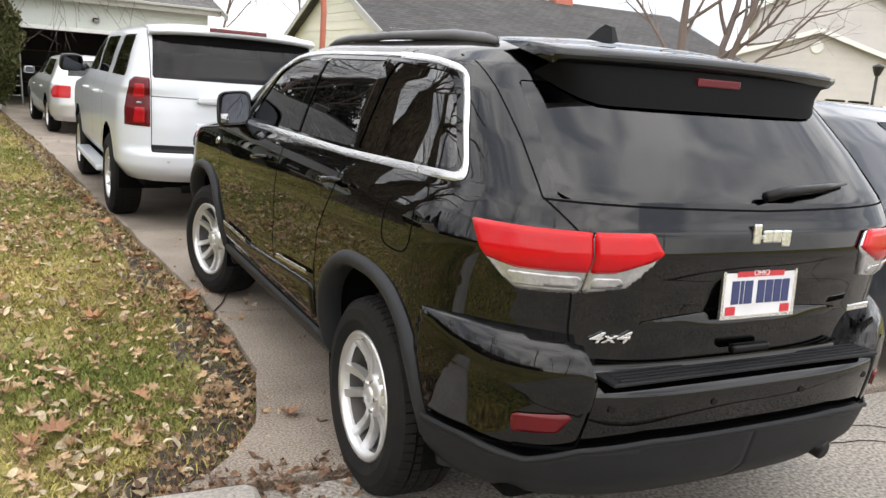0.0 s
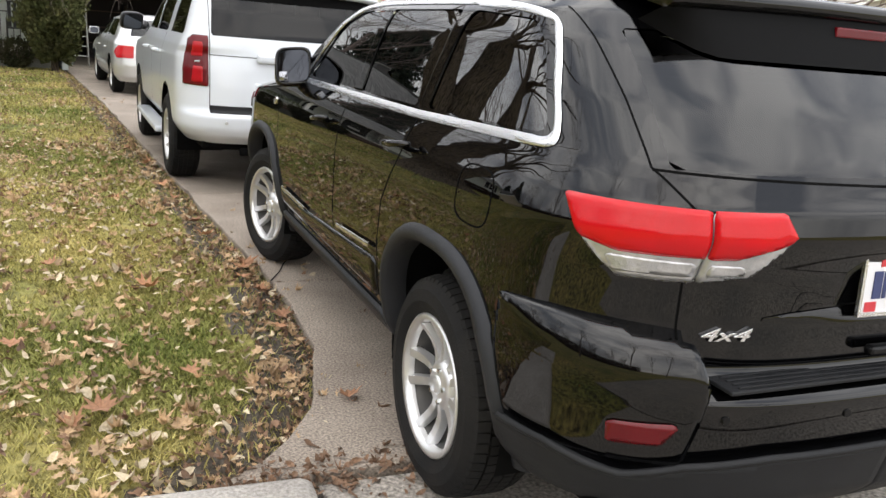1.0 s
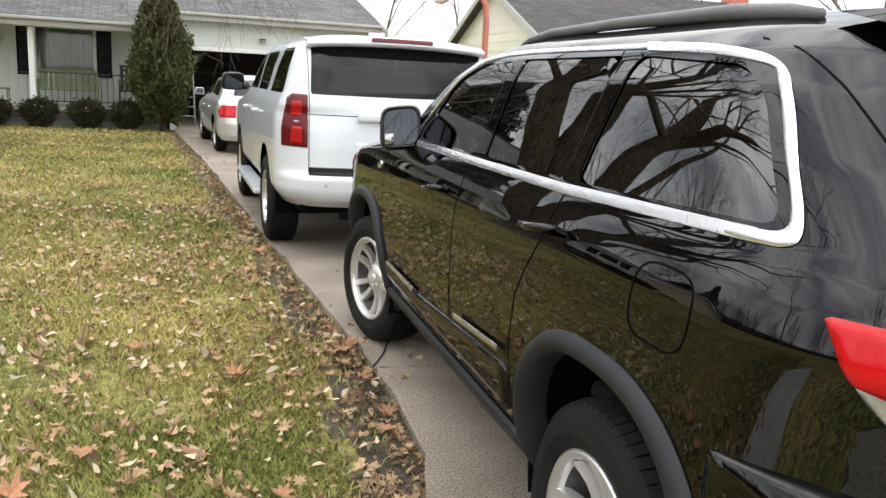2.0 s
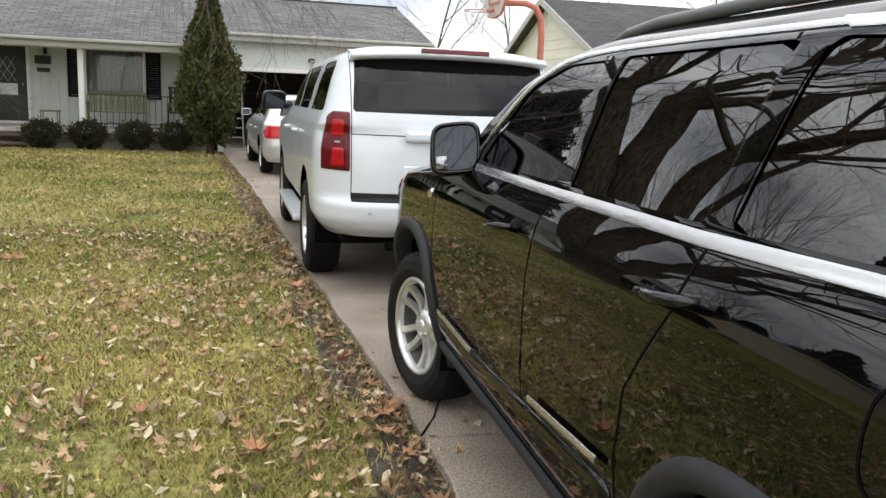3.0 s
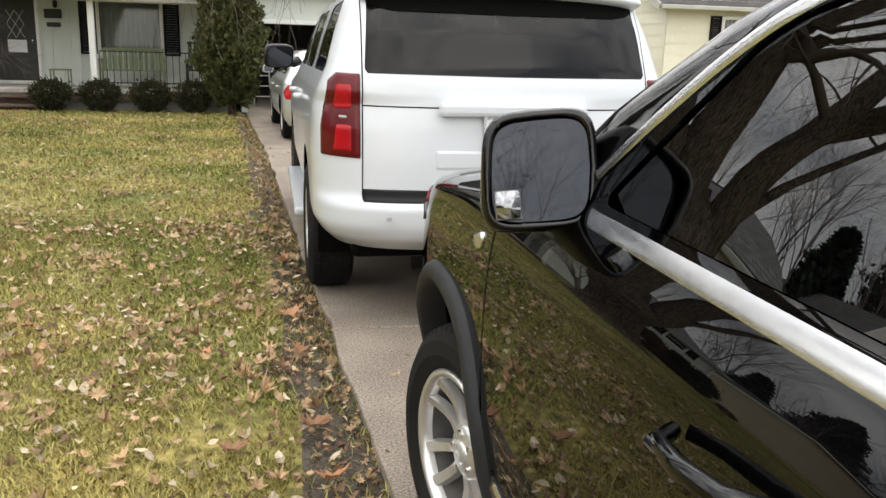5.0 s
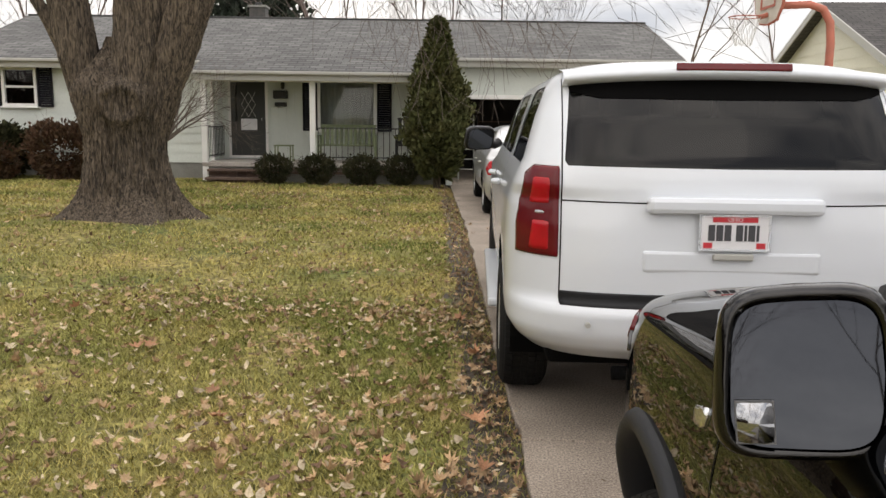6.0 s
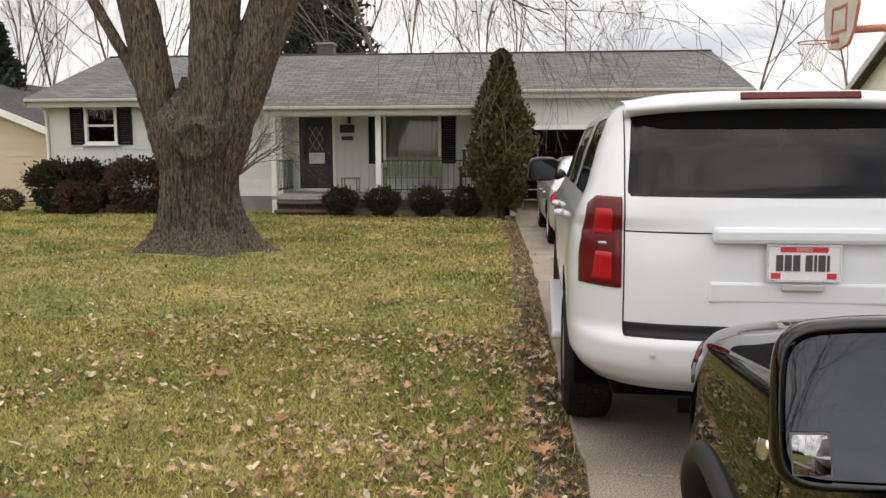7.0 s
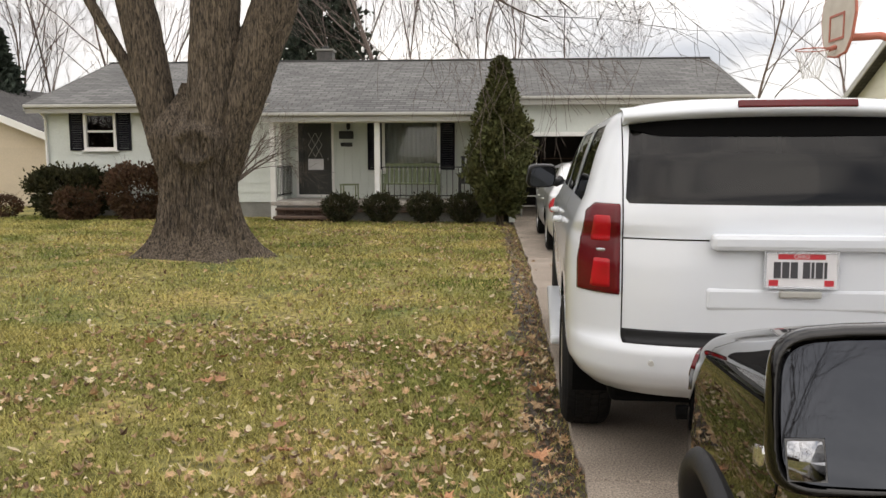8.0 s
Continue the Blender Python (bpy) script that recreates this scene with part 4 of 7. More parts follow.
    full = Shell([r for r in SUV_ROWS if r[0] < 0.73] + [(0.77, 0.955, 0.012, 4.82, 0.70, 0.74), (0.82, 0.955, 0.030, 4.81, 0.70, 0.74), (0.85, 0.955, 0.060, 4.80, 0.70, 0.74)] + [r for r in SUV_ROWS if r[0] > 0.87])
    corner = full.poly([("s", 0.535, 0.50), ("s", 0.535, 0.86), ("s", 0.36, 0.875), ("r", -0.80, 0.868), ("r", -0.63, 0.84), ("r", -0.60, 0.74), ("r", -0.62, 0.52)], 10)
    both_sides("bumper_corner", patch(full, corner, 0.005, 0.016, 0.09, 0.003), M["black_paint"], car, "glossy black bumper corner")
    refl = sh.poly([("r", -0.80, 0.632), ("r", -0.655, 0.645), ("r", -0.685, 0.585), ("r", -0.79, 0.575)], 8)
    both_sides("bumper_reflector", patch(sh, refl, 0.014, 0.012, 0.02), M["deep_red_lens"], car, "dark red bumper reflector")
    ex = tube_part("exhaust_tip", [(0.42, 0.22, 0.40), (0.42, 0.06, 0.39)], 0.035, M["black_trim"], car, 14)
    # tail lamps: red upper lens, clear lower lens, bright surround, split by the tailgate joint
    for nm, loop in (("tail_lamp", [("s", 0.36, 1.165), ("r", -0.80, 1.163), ("r", -0.632, 1.162), ("r", -0.632, 0.985), ("r", -0.79, 0.985), ("s", 0.275, 1.03)]),
                     ("tailgate_lamp", [("r", -0.628, 1.162), ("r", -0.46, 1.165), ("r", -0.425, 1.11), ("r", -0.50, 1.005), ("r", -0.628, 0.985)])):
        out = sh.poly(loop, 10)
        la, lb = both_sides(nm, patch(sh, out, 0.014, 0.012, 0.02, 0.008), M["clear_lens"], car, "bright-edged tail lamp with red and clear lenses")
        if nm == "tail_lamp":
            red = sh.poly([("s", 0.362, 1.168), ("r", -0.80, 1.167), ("r", -0.633, 1.166), ("r", -0.633, 1.06), ("r", -0.80, 1.055), ("s", 0.30, 1.075)], 10)
            inner = sh.poly([("s", 0.255, 1.045), ("r", -0.645, 1.045), ("r", -0.645, 1.008), ("r", -0.80, 1.006)], 8)
        else:
            red = sh.poly([("r", -0.627, 1.166), ("r", -0.459, 1.169), ("r", -0.422, 1.11), ("r", -0.50, 1.082), ("r", -0.56, 1.06), ("r", -0.627, 1.056)], 10)
            inner = sh.poly([("r", -0.615, 1.043), ("r", -0.535, 1.043), ("r", -0.52, 1.02), ("r", -0.615, 1.008)], 8)
        for ob, fl in ((la, False), (lb, True)):
            v1, v2 = patch(sh, red, 0.022, 0.011, 0.012, 0.005), patch(sh, inner, 0.0175, 0.01, 0.006)
            part_mesh("red_lens", *(flipped(*v1) if fl else v1), M["red_lens"], ob, "glossy red lens", smooth=True)
            part_mesh("reverse_lens", *(flipped(*v2) if fl else v2), M["clear_lens"], ob, smooth=True)
    # tailgate furniture
    licence_plate(pose(-0.01, 0.066, 0.983, -3), car, [(0.030, 0.006), (0.012, 0.006), (0.032, 0.022), (0.030, 0.006), (0.030, 0.006), (0.030, 0.006), (0.030, 0.0)], M["plate_blue"])
    badge = part("maker_badge", box_bm(0.145, 0.006, 0.014, pose(-0.01, 0.055, 1.157, -2), 0.002), M["chrome"], car, "plain chrome badge shape")
    for bx, bw, bh, bz in ((-0.072, 0.030, 0.062, 1.168), (-0.026, 0.036, 0.040, 1.160), (0.014, 0.036, 0.040, 1.160), (0.055, 0.036, 0.052, 1.153)):
        part("badge_shape", box_bm(bw, 0.012, bh, pose(bx, 0.051, bz, -2), 0.005), M["chrome"], badge)
    text_part("drive_badge", "4x4", 0.046, rear_pose(sh, -0.528, 0.85, 0.004) @ Matrix.Diagonal((1.9, 1, 1, 1)), M["chrome"], car, 0.004, 0.3)
    part("model_badge", box_bm(0.13, 0.006, 0.022, pose(0.50, 0.085, 0.90, 0, 0, 8), 0.003), M["chrome"], car, "small chrome lettering bar")
    ledge = sh.poly([("r", 0.0, 0.886), ("r", -0.22, 0.880), ("r", -0.36, 0.878), ("r", -0.455, 0.890), ("r", -0.36, 0.906), ("r", -0.22, 0.918), ("r", 0.0, 0.925)], 8)
    part_mesh("tailgate_ledge", *mirrored(*patch(sh, ledge, 0.002, 0.008, 0.0, 0.002, rise=lambda q, z: 0.030 * np.clip((0.925 - z) / 0.045, 0, 1) * np.clip(1.06 - q / 0.45, 0, 1))), M["black_paint"], car, smooth=True)
    part("tailgate_handle", box_bm(0.16, 0.03, 0.03, pose(-0.01, 0.07, 0.80), 0.01), M["black_trim"], car)
    # spoiler with brake lamp
    n = 27
    xs = np.linspace(-0.62, 0.62, n)
    rows = []
    for dy, dz, k in ((0.30, 0.056, 1.0), (0.16, 0.052, 1.0), (0.05, 0.040, 1.0), (-0.02, 0.022, 1.0), (-0.018, 0.004, 1.0), (0.0, -0.012, 0.995)):
        rows.append([(x * k, 0.375 + dy + 0.06 * abs(x / 0.62) ** 3, 1.648 + dz - 0.008 * (x / 0.62) ** 2) for x in xs])
    # the black panel below the lip runs down to the glass, its lower corners rounded
    foot = []
    for x in xs:
        z = 1.512 + 0.085 * max(0.0, (abs(x) - 0.44) / 0.18) ** 2.2
        foot.append(Vector(sh.at(np.array([sh.q_of("r", x, z)]), np.array([z]))[0]))
        foot[-1].x = x * 0.985
        foot[-1].y -= 0.008
    under = [rows[-1]] + [[tuple(Vector(p).lerp(f, t)) for p, f in zip(rows[5], foot)] for t in (0.35, 0.7, 1.0)]

    def lofted(rr):
        return [v for r in rr for v in r], [(a * n + i, a * n + i + 1, (a + 1) * n + i + 1, (a + 1) * n + i) for a in range(len(rr) - 1) for i in range(n - 1)]
    vs, fs = lofted(rows)
    fs += [tuple(a * n for a in range(len(rows))), tuple(a * n + n - 1 for a in reversed(range(len(rows))))]
    sp = part_mesh("roof_spoiler", vs, fs, M["black_paint"], car, "glossy black roof spoiler", smooth=True)
    part_mesh("spoiler_underside", *lofted(under), M["under_black"], sp, "deep black panel under the spoiler lip", smooth=True)
    part("brake_lamp", box_bm(0.19, 0.016, 0.028, pose(0, 0.366, 1.605, 0), 0.005), M["deep_red_lens"], sp, "dark red brake lamp")
    wp = tube_part("rear_wiper", [(-0.02, 0.085, 1.275), (0.06, 0.085, 1.292), (0.26, 0.105, 1.305), (0.42, 0.15, 1.312)], [0.018, 0.016, 0.012, 0.005], M["black_trim"], car, 8, "black rear wiper")
    # roof: rails and aerial fin
    for s in (-1, 1):
        pts = [(s * 0.60, y, z) for y, z in ((0.80, 1.695), (0.90, 1.705), (1.1, 1.718), (1.7, 1.722), (2.2, 1.714), (2.40, 1.698), (2.5, 1.68))]
        tube_part("roof_rail", pts, [0.012, 0.020, 0.021, 0.018, 0.018, 0.017, 0.010], M["rail_grey"], car, 10, "dull grey roof rail")
    bm = bmesh.new()
    fin = [(0.0, 0.0), (0.03, 0.075), (0.07, 0.085), (0.11, 0.07), (0.22, 0.0)]
    l, r = [bm.verts.new((-0.018 if z < 0.05 else -0.008, y, z)) for y, z in fin], [bm.verts.new((0.018 if z < 0.05 else 0.008, y, z)) for y, z in fin]
    bm.faces.new(l), bm.faces.new(list(reversed(r)))
    for i in range(4):
        bm.faces.new((l[i], r[i], r[i + 1], l[i + 1]))
    fa = part("aerial_fin", bm, M["plastic"], car, "grey shark-fin aerial")
    fa.location = (0.0, 0.92, 1.725)
    # handles and mirrors
    for y, z in ((2.46, 1.10), (1.38, 1.135)):
        for s in (-1, 1):
            h = tube_part("door_handle", [(s * 0.952, y - 0.10, z + 0.012), (s * 0.985, y - 0.07, z + 0.010), (s * 0.99, y, z), (s * 0.985, y + 0.07, z - 0.006), (s * 0.95, y + 0.10, z - 0.008)],
                          [0.010, 0.012, 0.013, 0.012, 0.010], M["black_paint"], car, 10)
    mirror_unit(car, pose(-0.958, 3.10, 1.302, -10, -6, -11), 0.20, 0.198, M["black_paint"], (0.09, 0.10, -0.055))
    mirror_unit(car, pose(0.958, 3.10, 1.298, -10, 0, 11), 0.205, 0.20, M["black_paint"], (-0.125, 0.10, -0.055), flip=-1)
    # front: lamps, red side marker, fender badge
    both_sides("headlamp", patch(sh, sh.poly([("s", 4.42, 1.055), ("f", -0.50, 1.03), ("f", -0.50, 0.93), ("s", 4.36, 0.96)], 12), 0.006, 0.02, 0.01), M["headlamp_glass"], car)
    both_sides("side_marker", patch(sh, sh.poly([("s", 4.48, 1.055), ("s", 4.41, 1.05), ("s", 4.39, 1.02), ("s", 4.43, 0.985), ("s", 4.49, 1.0)], 8), 0.009, 0.014, 0.01), M["deep_red_lens"], car, "dark red side marker lamp")
    both_sides("fender_badge", patch(sh, sh.poly([("s", 3.62, 1.08), ("s", 3.54, 1.10), ("s", 3.55, 1.06), ("s", 3.60, 1.05)], 6), 0.006, 0.012, 0.006), M["chrome"], car, "small chrome wing badge")
    part_mesh("grille", *mirrored(*patch(sh, sh.poly([("f", 0, 0.99), ("f", -0.48, 0.98), ("f", -0.46, 0.84), ("f", 0, 0.84)], 8), 0.008, 0.03)), M["chrome"], car)
    cabin(car, 2.35, 0.72, 0.62, [1.45], 2.95)
    for y in (1.0, 3.915):
        for s in (-1, 1):
            make_wheel("wheel", 0.374, 0.262, 0.240, 5, car, pose(s * 0.815, y, 0.374, 0, 0, (0 if s < 0 else 180) + (14 if y > 3 else 0)) @ pose(0, 0, 0, 20 if y > 3 else 50))
    return car


grand_suv()

# ---- white full-size wagon ----
WAGON_ROWS = [
    (0.46, 0.90, 0.16, 4.95, 0.67, 0.7), (0.53, 0.96, 0.05, 5.05, 0.67, 0.7), (0.60, 1.0, 0.01, 5.12, 0.68, 0.7), (0.72, 1.005, 0.0, 5.15, 0.68, 0.7), (0.75, 1.005, 0.05, 5.15, 0.66, 0.7),
    (0.95, 1.01, 0.05, 5.15, 0.64, 0.65), (1.10, 1.005, 0.06, 5.10, 0.62, 0.6), (1.18, 1.0, 0.07, 4.95, 0.62, 0.6), (1.23, 0.99, 0.075, 4.5, 0.62, 0.6), (1.28, 0.98, 0.08, 3.95, 0.48, 0.5), (1.33, 0.962, 0.085, 3.80, 0.46, 0.45),
    (1.40, 0.93, 0.10, 3.68, 0.44, 0.42), (1.60, 0.875, 0.18, 3.35, 0.42, 0.42), (1.74, 0.825, 0.25, 3.10, 0.42, 0.45), (1.80, 0.785, 0.27, 2.95, 0.42, 0.5), (1.845, 0.70, 0.31, 2.75, 0.45, 0.5),
    (1.87, 0.56, 0.40, 2.5, 0.45, 0.5), (1.885, 0.35, 0.6, 2.2, 0.4, 0.4), (1.89, 0.06, 1.0, 1.8, 0.2, 0.2)]


def big_wagon(m):
    car = tagged(empty("white_wagon", m), "white full-size sport utility wagon with dark tinted windows on the driveway", "car")
    sh = Shell(WAGON_ROWS, rear_n=3.5)
    w1 = rounded([("s", 3.30, 1.375), ("s", 2.56, 1.375), ("s", 2.54, 1.745), ("s", 2.76, 1.745)], 0.04)
    w2 = rounded([("s", 2.46, 1.375), ("s", 1.62, 1.375), ("s", 1.56, 1.745), ("s", 2.44, 1.745)], 0.03)
    w3 = rounded([("s", 1.34, 1.375), ("s", 0.46, 1.375), ("s", 0.58, 1.755), ("s", 1.24, 1.755)], 0.05)
    rear = [("r", 0.0, 1.375), ("r", -0.755, 1.38), ("r", -0.725, 1.765), ("r", 0.0, 1.79)]
    ws = [("f", 0.0, 1.36), ("f", -0.8, 1.37), ("f", -0.68, 1.76), ("f", 0.0, 1.79)]
    holes = [sh.poly(w) for w in (w1, w2, w3)]
    r0, f0 = sh.poly(rear, 12)[:37], sh.poly(ws, 12)[:37]
    holes += [np.concatenate([[(-0.2, r0[0][1])], r0, [(-0.2, r0[-1][1])]]), np.concatenate([[(9, f0[0][1])], f0, [(9, f0[-1][1])]])]
    arches = [arch_loop(sh, y, 0.44, 0.47) for y in (1.20, 4.146)]
    part_mesh("body", *shell_skin(sh, holes + arches, 0.03), M["white_paint"], car, smooth=True)
    for nm, w in (("front_door_window", w1), ("rear_door_window", w2), ("quarter_window", w3)):
        both_sides(nm, patch(sh, sh.poly(w), -0.004, 0.04), M["wagon_glass"], car)
    part_mesh("rear_window", *mirrored(*patch(sh, sh.poly(rear, 12), -0.002, 0.04)), M["wagon_glass"], car, smooth=True)
    part_mesh("windscreen", *mirrored(*patch(sh, sh.poly(ws, 12), -0.002, 0.04)), M["wagon_glass"], car, smooth=True)
    band = sh.poly([("r", 0.0, 1.685), ("r", -0.60, 1.69), ("r", -0.735, 1.725), ("r", -0.726, 1.762), ("r", 0.0, 1.786)], 12)
    part_mesh("glass_band", *mirrored(*patch(sh, band, 0.002, 0.03)), M["gap"], car, "black band along the head of the glass", smooth=True)
    for pts in ([("r", -0.755, 1.86), ("r", -0.765, 1.4), ("r", -0.765, 0.92), ("r", -0.765, 0.76)], [("r", -0.765, 1.22), ("r", 0.0, 1.215)], [("s", 2.50, 1.36), ("s", 2.50, 0.55)],
                [("s", 1.48, 1.75), ("s", 1.55, 1.36), ("s", 1.64, 0.95), ("s", 1.66, 0.55)], [("s", 3.55, 1.36), ("s", 3.55, 0.55)]):
        both_sides("panel_joint", ribbon(sh, pts, 0.007, 0.0012, 12), M["gap"], car)
    for loop in ([("r", -0.775, 1.375), ("r", -0.885, 1.378), ("r", -0.925, 1.34), ("r", -0.962, 1.1), ("r", -0.962, 0.96), ("r", -0.775, 0.955)],):
        la, lb = both_sides("tail_lamp", patch(sh, sh.poly(loop, 10), 0.012, 0.014, 0.02, 0.006), M["deep_red_lens"], car, "tall dark red tail lamp")
        for ob, fl in ((la, False), (lb, True)):
            for z0, z1 in ((1.20, 1.32), (0.985, 1.12)):
                v = patch(sh, sh.poly([("r", -0.815, z1), ("r", -0.885, z1), ("r", -0.90, z0), ("r", -0.815, z0)], 6), 0.016, 0.012, 0.006, 0.003)
                part_mesh("lamp_core", *(flipped(*v) if fl else v), M["lamp_core"], ob, "brighter red lamp core", smooth=True)
            v = patch(sh, sh.poly([("r", -0.835, 1.166), ("r", -0.875, 1.166), ("r", -0.875, 1.152), ("r", -0.835, 1.152)], 6), 0.016, 0.012, 0.006, 0.003)
            part_mesh("reverse_lens", *(flipped(*v) if fl else v), M["clear_lens"], ob, smooth=True)
    part_mesh("bumper_strip", *mirrored(*patch(sh, sh.poly([("r", 0.0, 0.735), ("r", -0.765, 0.735), ("r", -0.765, 0.80), ("r", 0.0, 0.80)], 10), 0.006, 0.025, 0.01)), M["plastic"], car, "black bumper top strip", smooth=True)
    part_mesh("bumper_sensor", *lathe([(0.0, -0.006), (0.012, -0.006), (0.014, 0.01)], 12), M["gutter"], car).matrix_local = pose(-0.64, 0.015, 0.66, 0, 0, 90)
    licence_plate(pose(0.0, 0.035, 1.095, -2), car, [(0.030, 0.006), (0.030, 0.006), (0.030, 0.022), (0.030, 0.006), (0.012, 0.006), (0.030, 0.006), (0.012, 0.0)], M["plate_dark"])
    part("tailgate_grip", box_bm(0.78, 0.07, 0.075, pose(0, 0.045, 1.215), 0.022), M["white_paint"], car, "white grip bar over the plate")
    part("tailgate_ledge", box_bm(0.80, 0.03, 0.10, pose(0, 0.062, 0.955), 0.0145), M["white_paint"], car)
    part("tailgate_latch", box_bm(0.18, 0.02, 0.03, pose(0, 0.035, 0.985), 0.006), M["gutter"], car)
    xs = np.linspace(-0.76, 0.76, 17)
    rows = [[(x, 0.25 + dy + 0.10 * abs(x / 0.76) ** 3, 1.81 + dz - 0.03 * (x / 0.76) ** 2) for x in xs] for dy, dz in ((0.45, 0.066), (0.2, 0.055), (0.0, 0.035), (-0.06, 0.008), (-0.055, -0.012), (0.0, -0.03), (0.10, -0.05))]
    vs = [v for r in rows for v in r]
    n = len(xs)
    fs = [(a * n + i, a * n + i + 1, (a + 1) * n + i + 1, (a + 1) * n + i) for a in range(len(rows) - 1) for i in range(n - 1)]
    sp = part_mesh("roof_spoiler", vs, fs, M["white_paint"], car, smooth=True)
    part("brake_lamp", box_bm(0.52, 0.02, 0.036, pose(0, 0.20, 1.832, -20), 0.006), M["deep_red_lens"], sp, "long dark red brake lamp")
    for s in (-1, 1):
        part("running_board", box_bm(0.16, 2.1, 0.06, pose(s * 0.99, 2.65, 0.40), 0.02), M["white_paint"], car, "white running board")
        for y in (3.0, 2.0):
            tube_part("door_handle", [(s * 1.0, y - 0.10, 1.17), (s * 1.04, y - 0.07, 1.17), (s * 1.045, y + 0.07, 1.165), (s * 1.0, y + 0.10, 1.165)], 0.018, M["white_paint"], car)
        for y in (1.20, 4.146):
            bm = bmesh.new()
            rws = [[bm.verts.new((s * x, y + 0.48 * math.cos(a), 0.44 + 0.48 * math.sin(a))) for a in np.linspace(-0.25, math.pi + 0.25, 20)] for x in (0.55, 0.96)]
            for k in range(19):
                bm.faces.new((rws[0][k], rws[0][k + 1], rws[1][k + 1], rws[1][k]))
            bm.faces.new(rws[0])
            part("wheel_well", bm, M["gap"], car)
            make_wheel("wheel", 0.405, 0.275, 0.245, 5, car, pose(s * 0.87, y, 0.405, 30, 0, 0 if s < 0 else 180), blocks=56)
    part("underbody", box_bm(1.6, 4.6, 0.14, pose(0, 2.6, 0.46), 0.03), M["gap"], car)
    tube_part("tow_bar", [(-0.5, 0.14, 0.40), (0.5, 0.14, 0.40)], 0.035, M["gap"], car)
    mirror_unit(car, pose(-1.13, 3.42, 1.42, 9, 0, 12), 0.25, 0.19, M["black_trim"], (0.19, 0.10, -0.05), blind=False)
    mirror_unit(car, pose(1.13, 3.42, 1.42, 0, 0, -6), 0.25, 0.19, M["black_trim"], (-0.19, 0.10, -0.05), blind=False, flip=-1)
    cabin(car, 2.75, 0.8, 0.75, [1.85, 0.95], 3.3)
    return car


big_wagon(pose(-0.255, 5.85, 0, 0, 0, 1.8))


# ---- other parked cars ----
def saloon(name, m, label, paint, length=4.9, height=1.47, tail=True, seed=0, wiper=False):
    """A four-door car with a sloping tail: body, glass, lamps, mirrors and wheels."""
    car = tagged(empty(name, m), label, "car")
    k = height / 1.47
    g = length - 4.9
    keys = [(0.26, 0.82, 0.12, 4.74 + g, 0.5, 0.7), (0.36, 0.89, 0.03, 4.82 + g, 0.5, 0.7), (0.55, 0.925, 0.0, 4.88 + g, 0.5, 0.7), (0.75, 0.925, 0.02, 4.86 + g, 0.5, 0.7), (0.86, 0.915, 0.05, 4.6 + g, 0.5, 0.7),
            (0.93, 0.90, 0.07, 4.1 + g, 0.5, 0.6), (0.97, 0.885, 0.12, 3.65 + g, 0.5, 0.5), (1.01, 0.86, 0.35 if tail else 0.15, 3.45 + g, 0.45, 0.45), (1.05, 0.835, 0.55 if tail else 0.18, 3.35 + g, 0.42, 0.42), (1.25, 0.745, 0.95 if tail else 0.42, 2.98 + g, 0.4, 0.4),
            (1.37, 0.68, 1.28 if tail else 0.68, 2.70 + g, 0.4, 0.4), (1.43, 0.56, 1.55 if tail else 0.9, 2.45 + g, 0.4, 0.4), (1.46, 0.36, 1.8 if tail else 1.2, 2.2 + g, 0.3, 0.3), (1.47, 0.06, 1.95, 2.05, 0.1, 0.1)]
    sh = Shell([(z * k if z > 0.9 else z, *r) for z, *r in keys])
    zb, zt = 1.03 * k, 1.36 * k
    rb = 0.95 if tail else 0.55
    w1 = rounded([("s", 3.05 + g, zb + 0.03), ("s", 2.20, zb + 0.02), ("s", 2.16, zt), ("s", 2.50 + g, zt)], 0.04)
    w2 = rounded([("s", 2.10, zb + 0.02), ("s", rb + 0.30, zb + 0.03), ("s", rb + 0.62, zt), ("s", 2.06, zt)], 0.05)
    rw = [("r", 0.0, zb + 0.05), ("r", -0.62, zb + 0.05), ("r", -0.52, zt), ("r", 0.0, zt + 0.02)]
    ws = [("f", 0.0, zb + 0.02), ("f", -0.70, zb + 0.02), ("f", -0.55, zt), ("f", 0.0, zt + 0.02)]
    a, b = sh.poly(rw, 10)[:31], sh.poly(ws, 10)[:31]
    holes = [sh.poly(w1), sh.poly(w2), np.concatenate([[(-0.2, a[0][1])], a, [(-0.2, a[-1][1])]]), np.concatenate([[(9, b[0][1])], b, [(9, b[-1][1])]])]
    wy = (1.0, 3.95 + g)
    holes += [arch_loop(sh, y, 0.36, 0.385) for y in wy]
    part_mesh("body", *shell_skin(sh, holes, 0.035), paint, car, smooth=True)
    for nm, w in (("front_door_window", w1), ("rear_door_window", w2)):
        both_sides(nm, patch(sh, sh.poly(w), -0.004, 0.05), M["tint_glass_light"], car)
    part_mesh("rear_window", *mirrored(*patch(sh, sh.poly(rw, 10), -0.002, 0.05)), M["tint_glass_light"], car, smooth=True)
    part_mesh("windscreen", *mirrored(*patch(sh, sh.poly(ws, 10), -0.002, 0.05)), M["tint_glass_light"], car, smooth=True)
    la, lb = both_sides("tail_lamp", patch(sh, sh.poly([("r", -0.58, 0.92), ("s", 0.25, 0.92), ("s", 0.32, 0.80), ("s", 0.22, 0.70), ("r", -0.60, 0.70)], 8), 0.010, 0.02, 0.02), M["red_lens"], car, "red tail lamp")
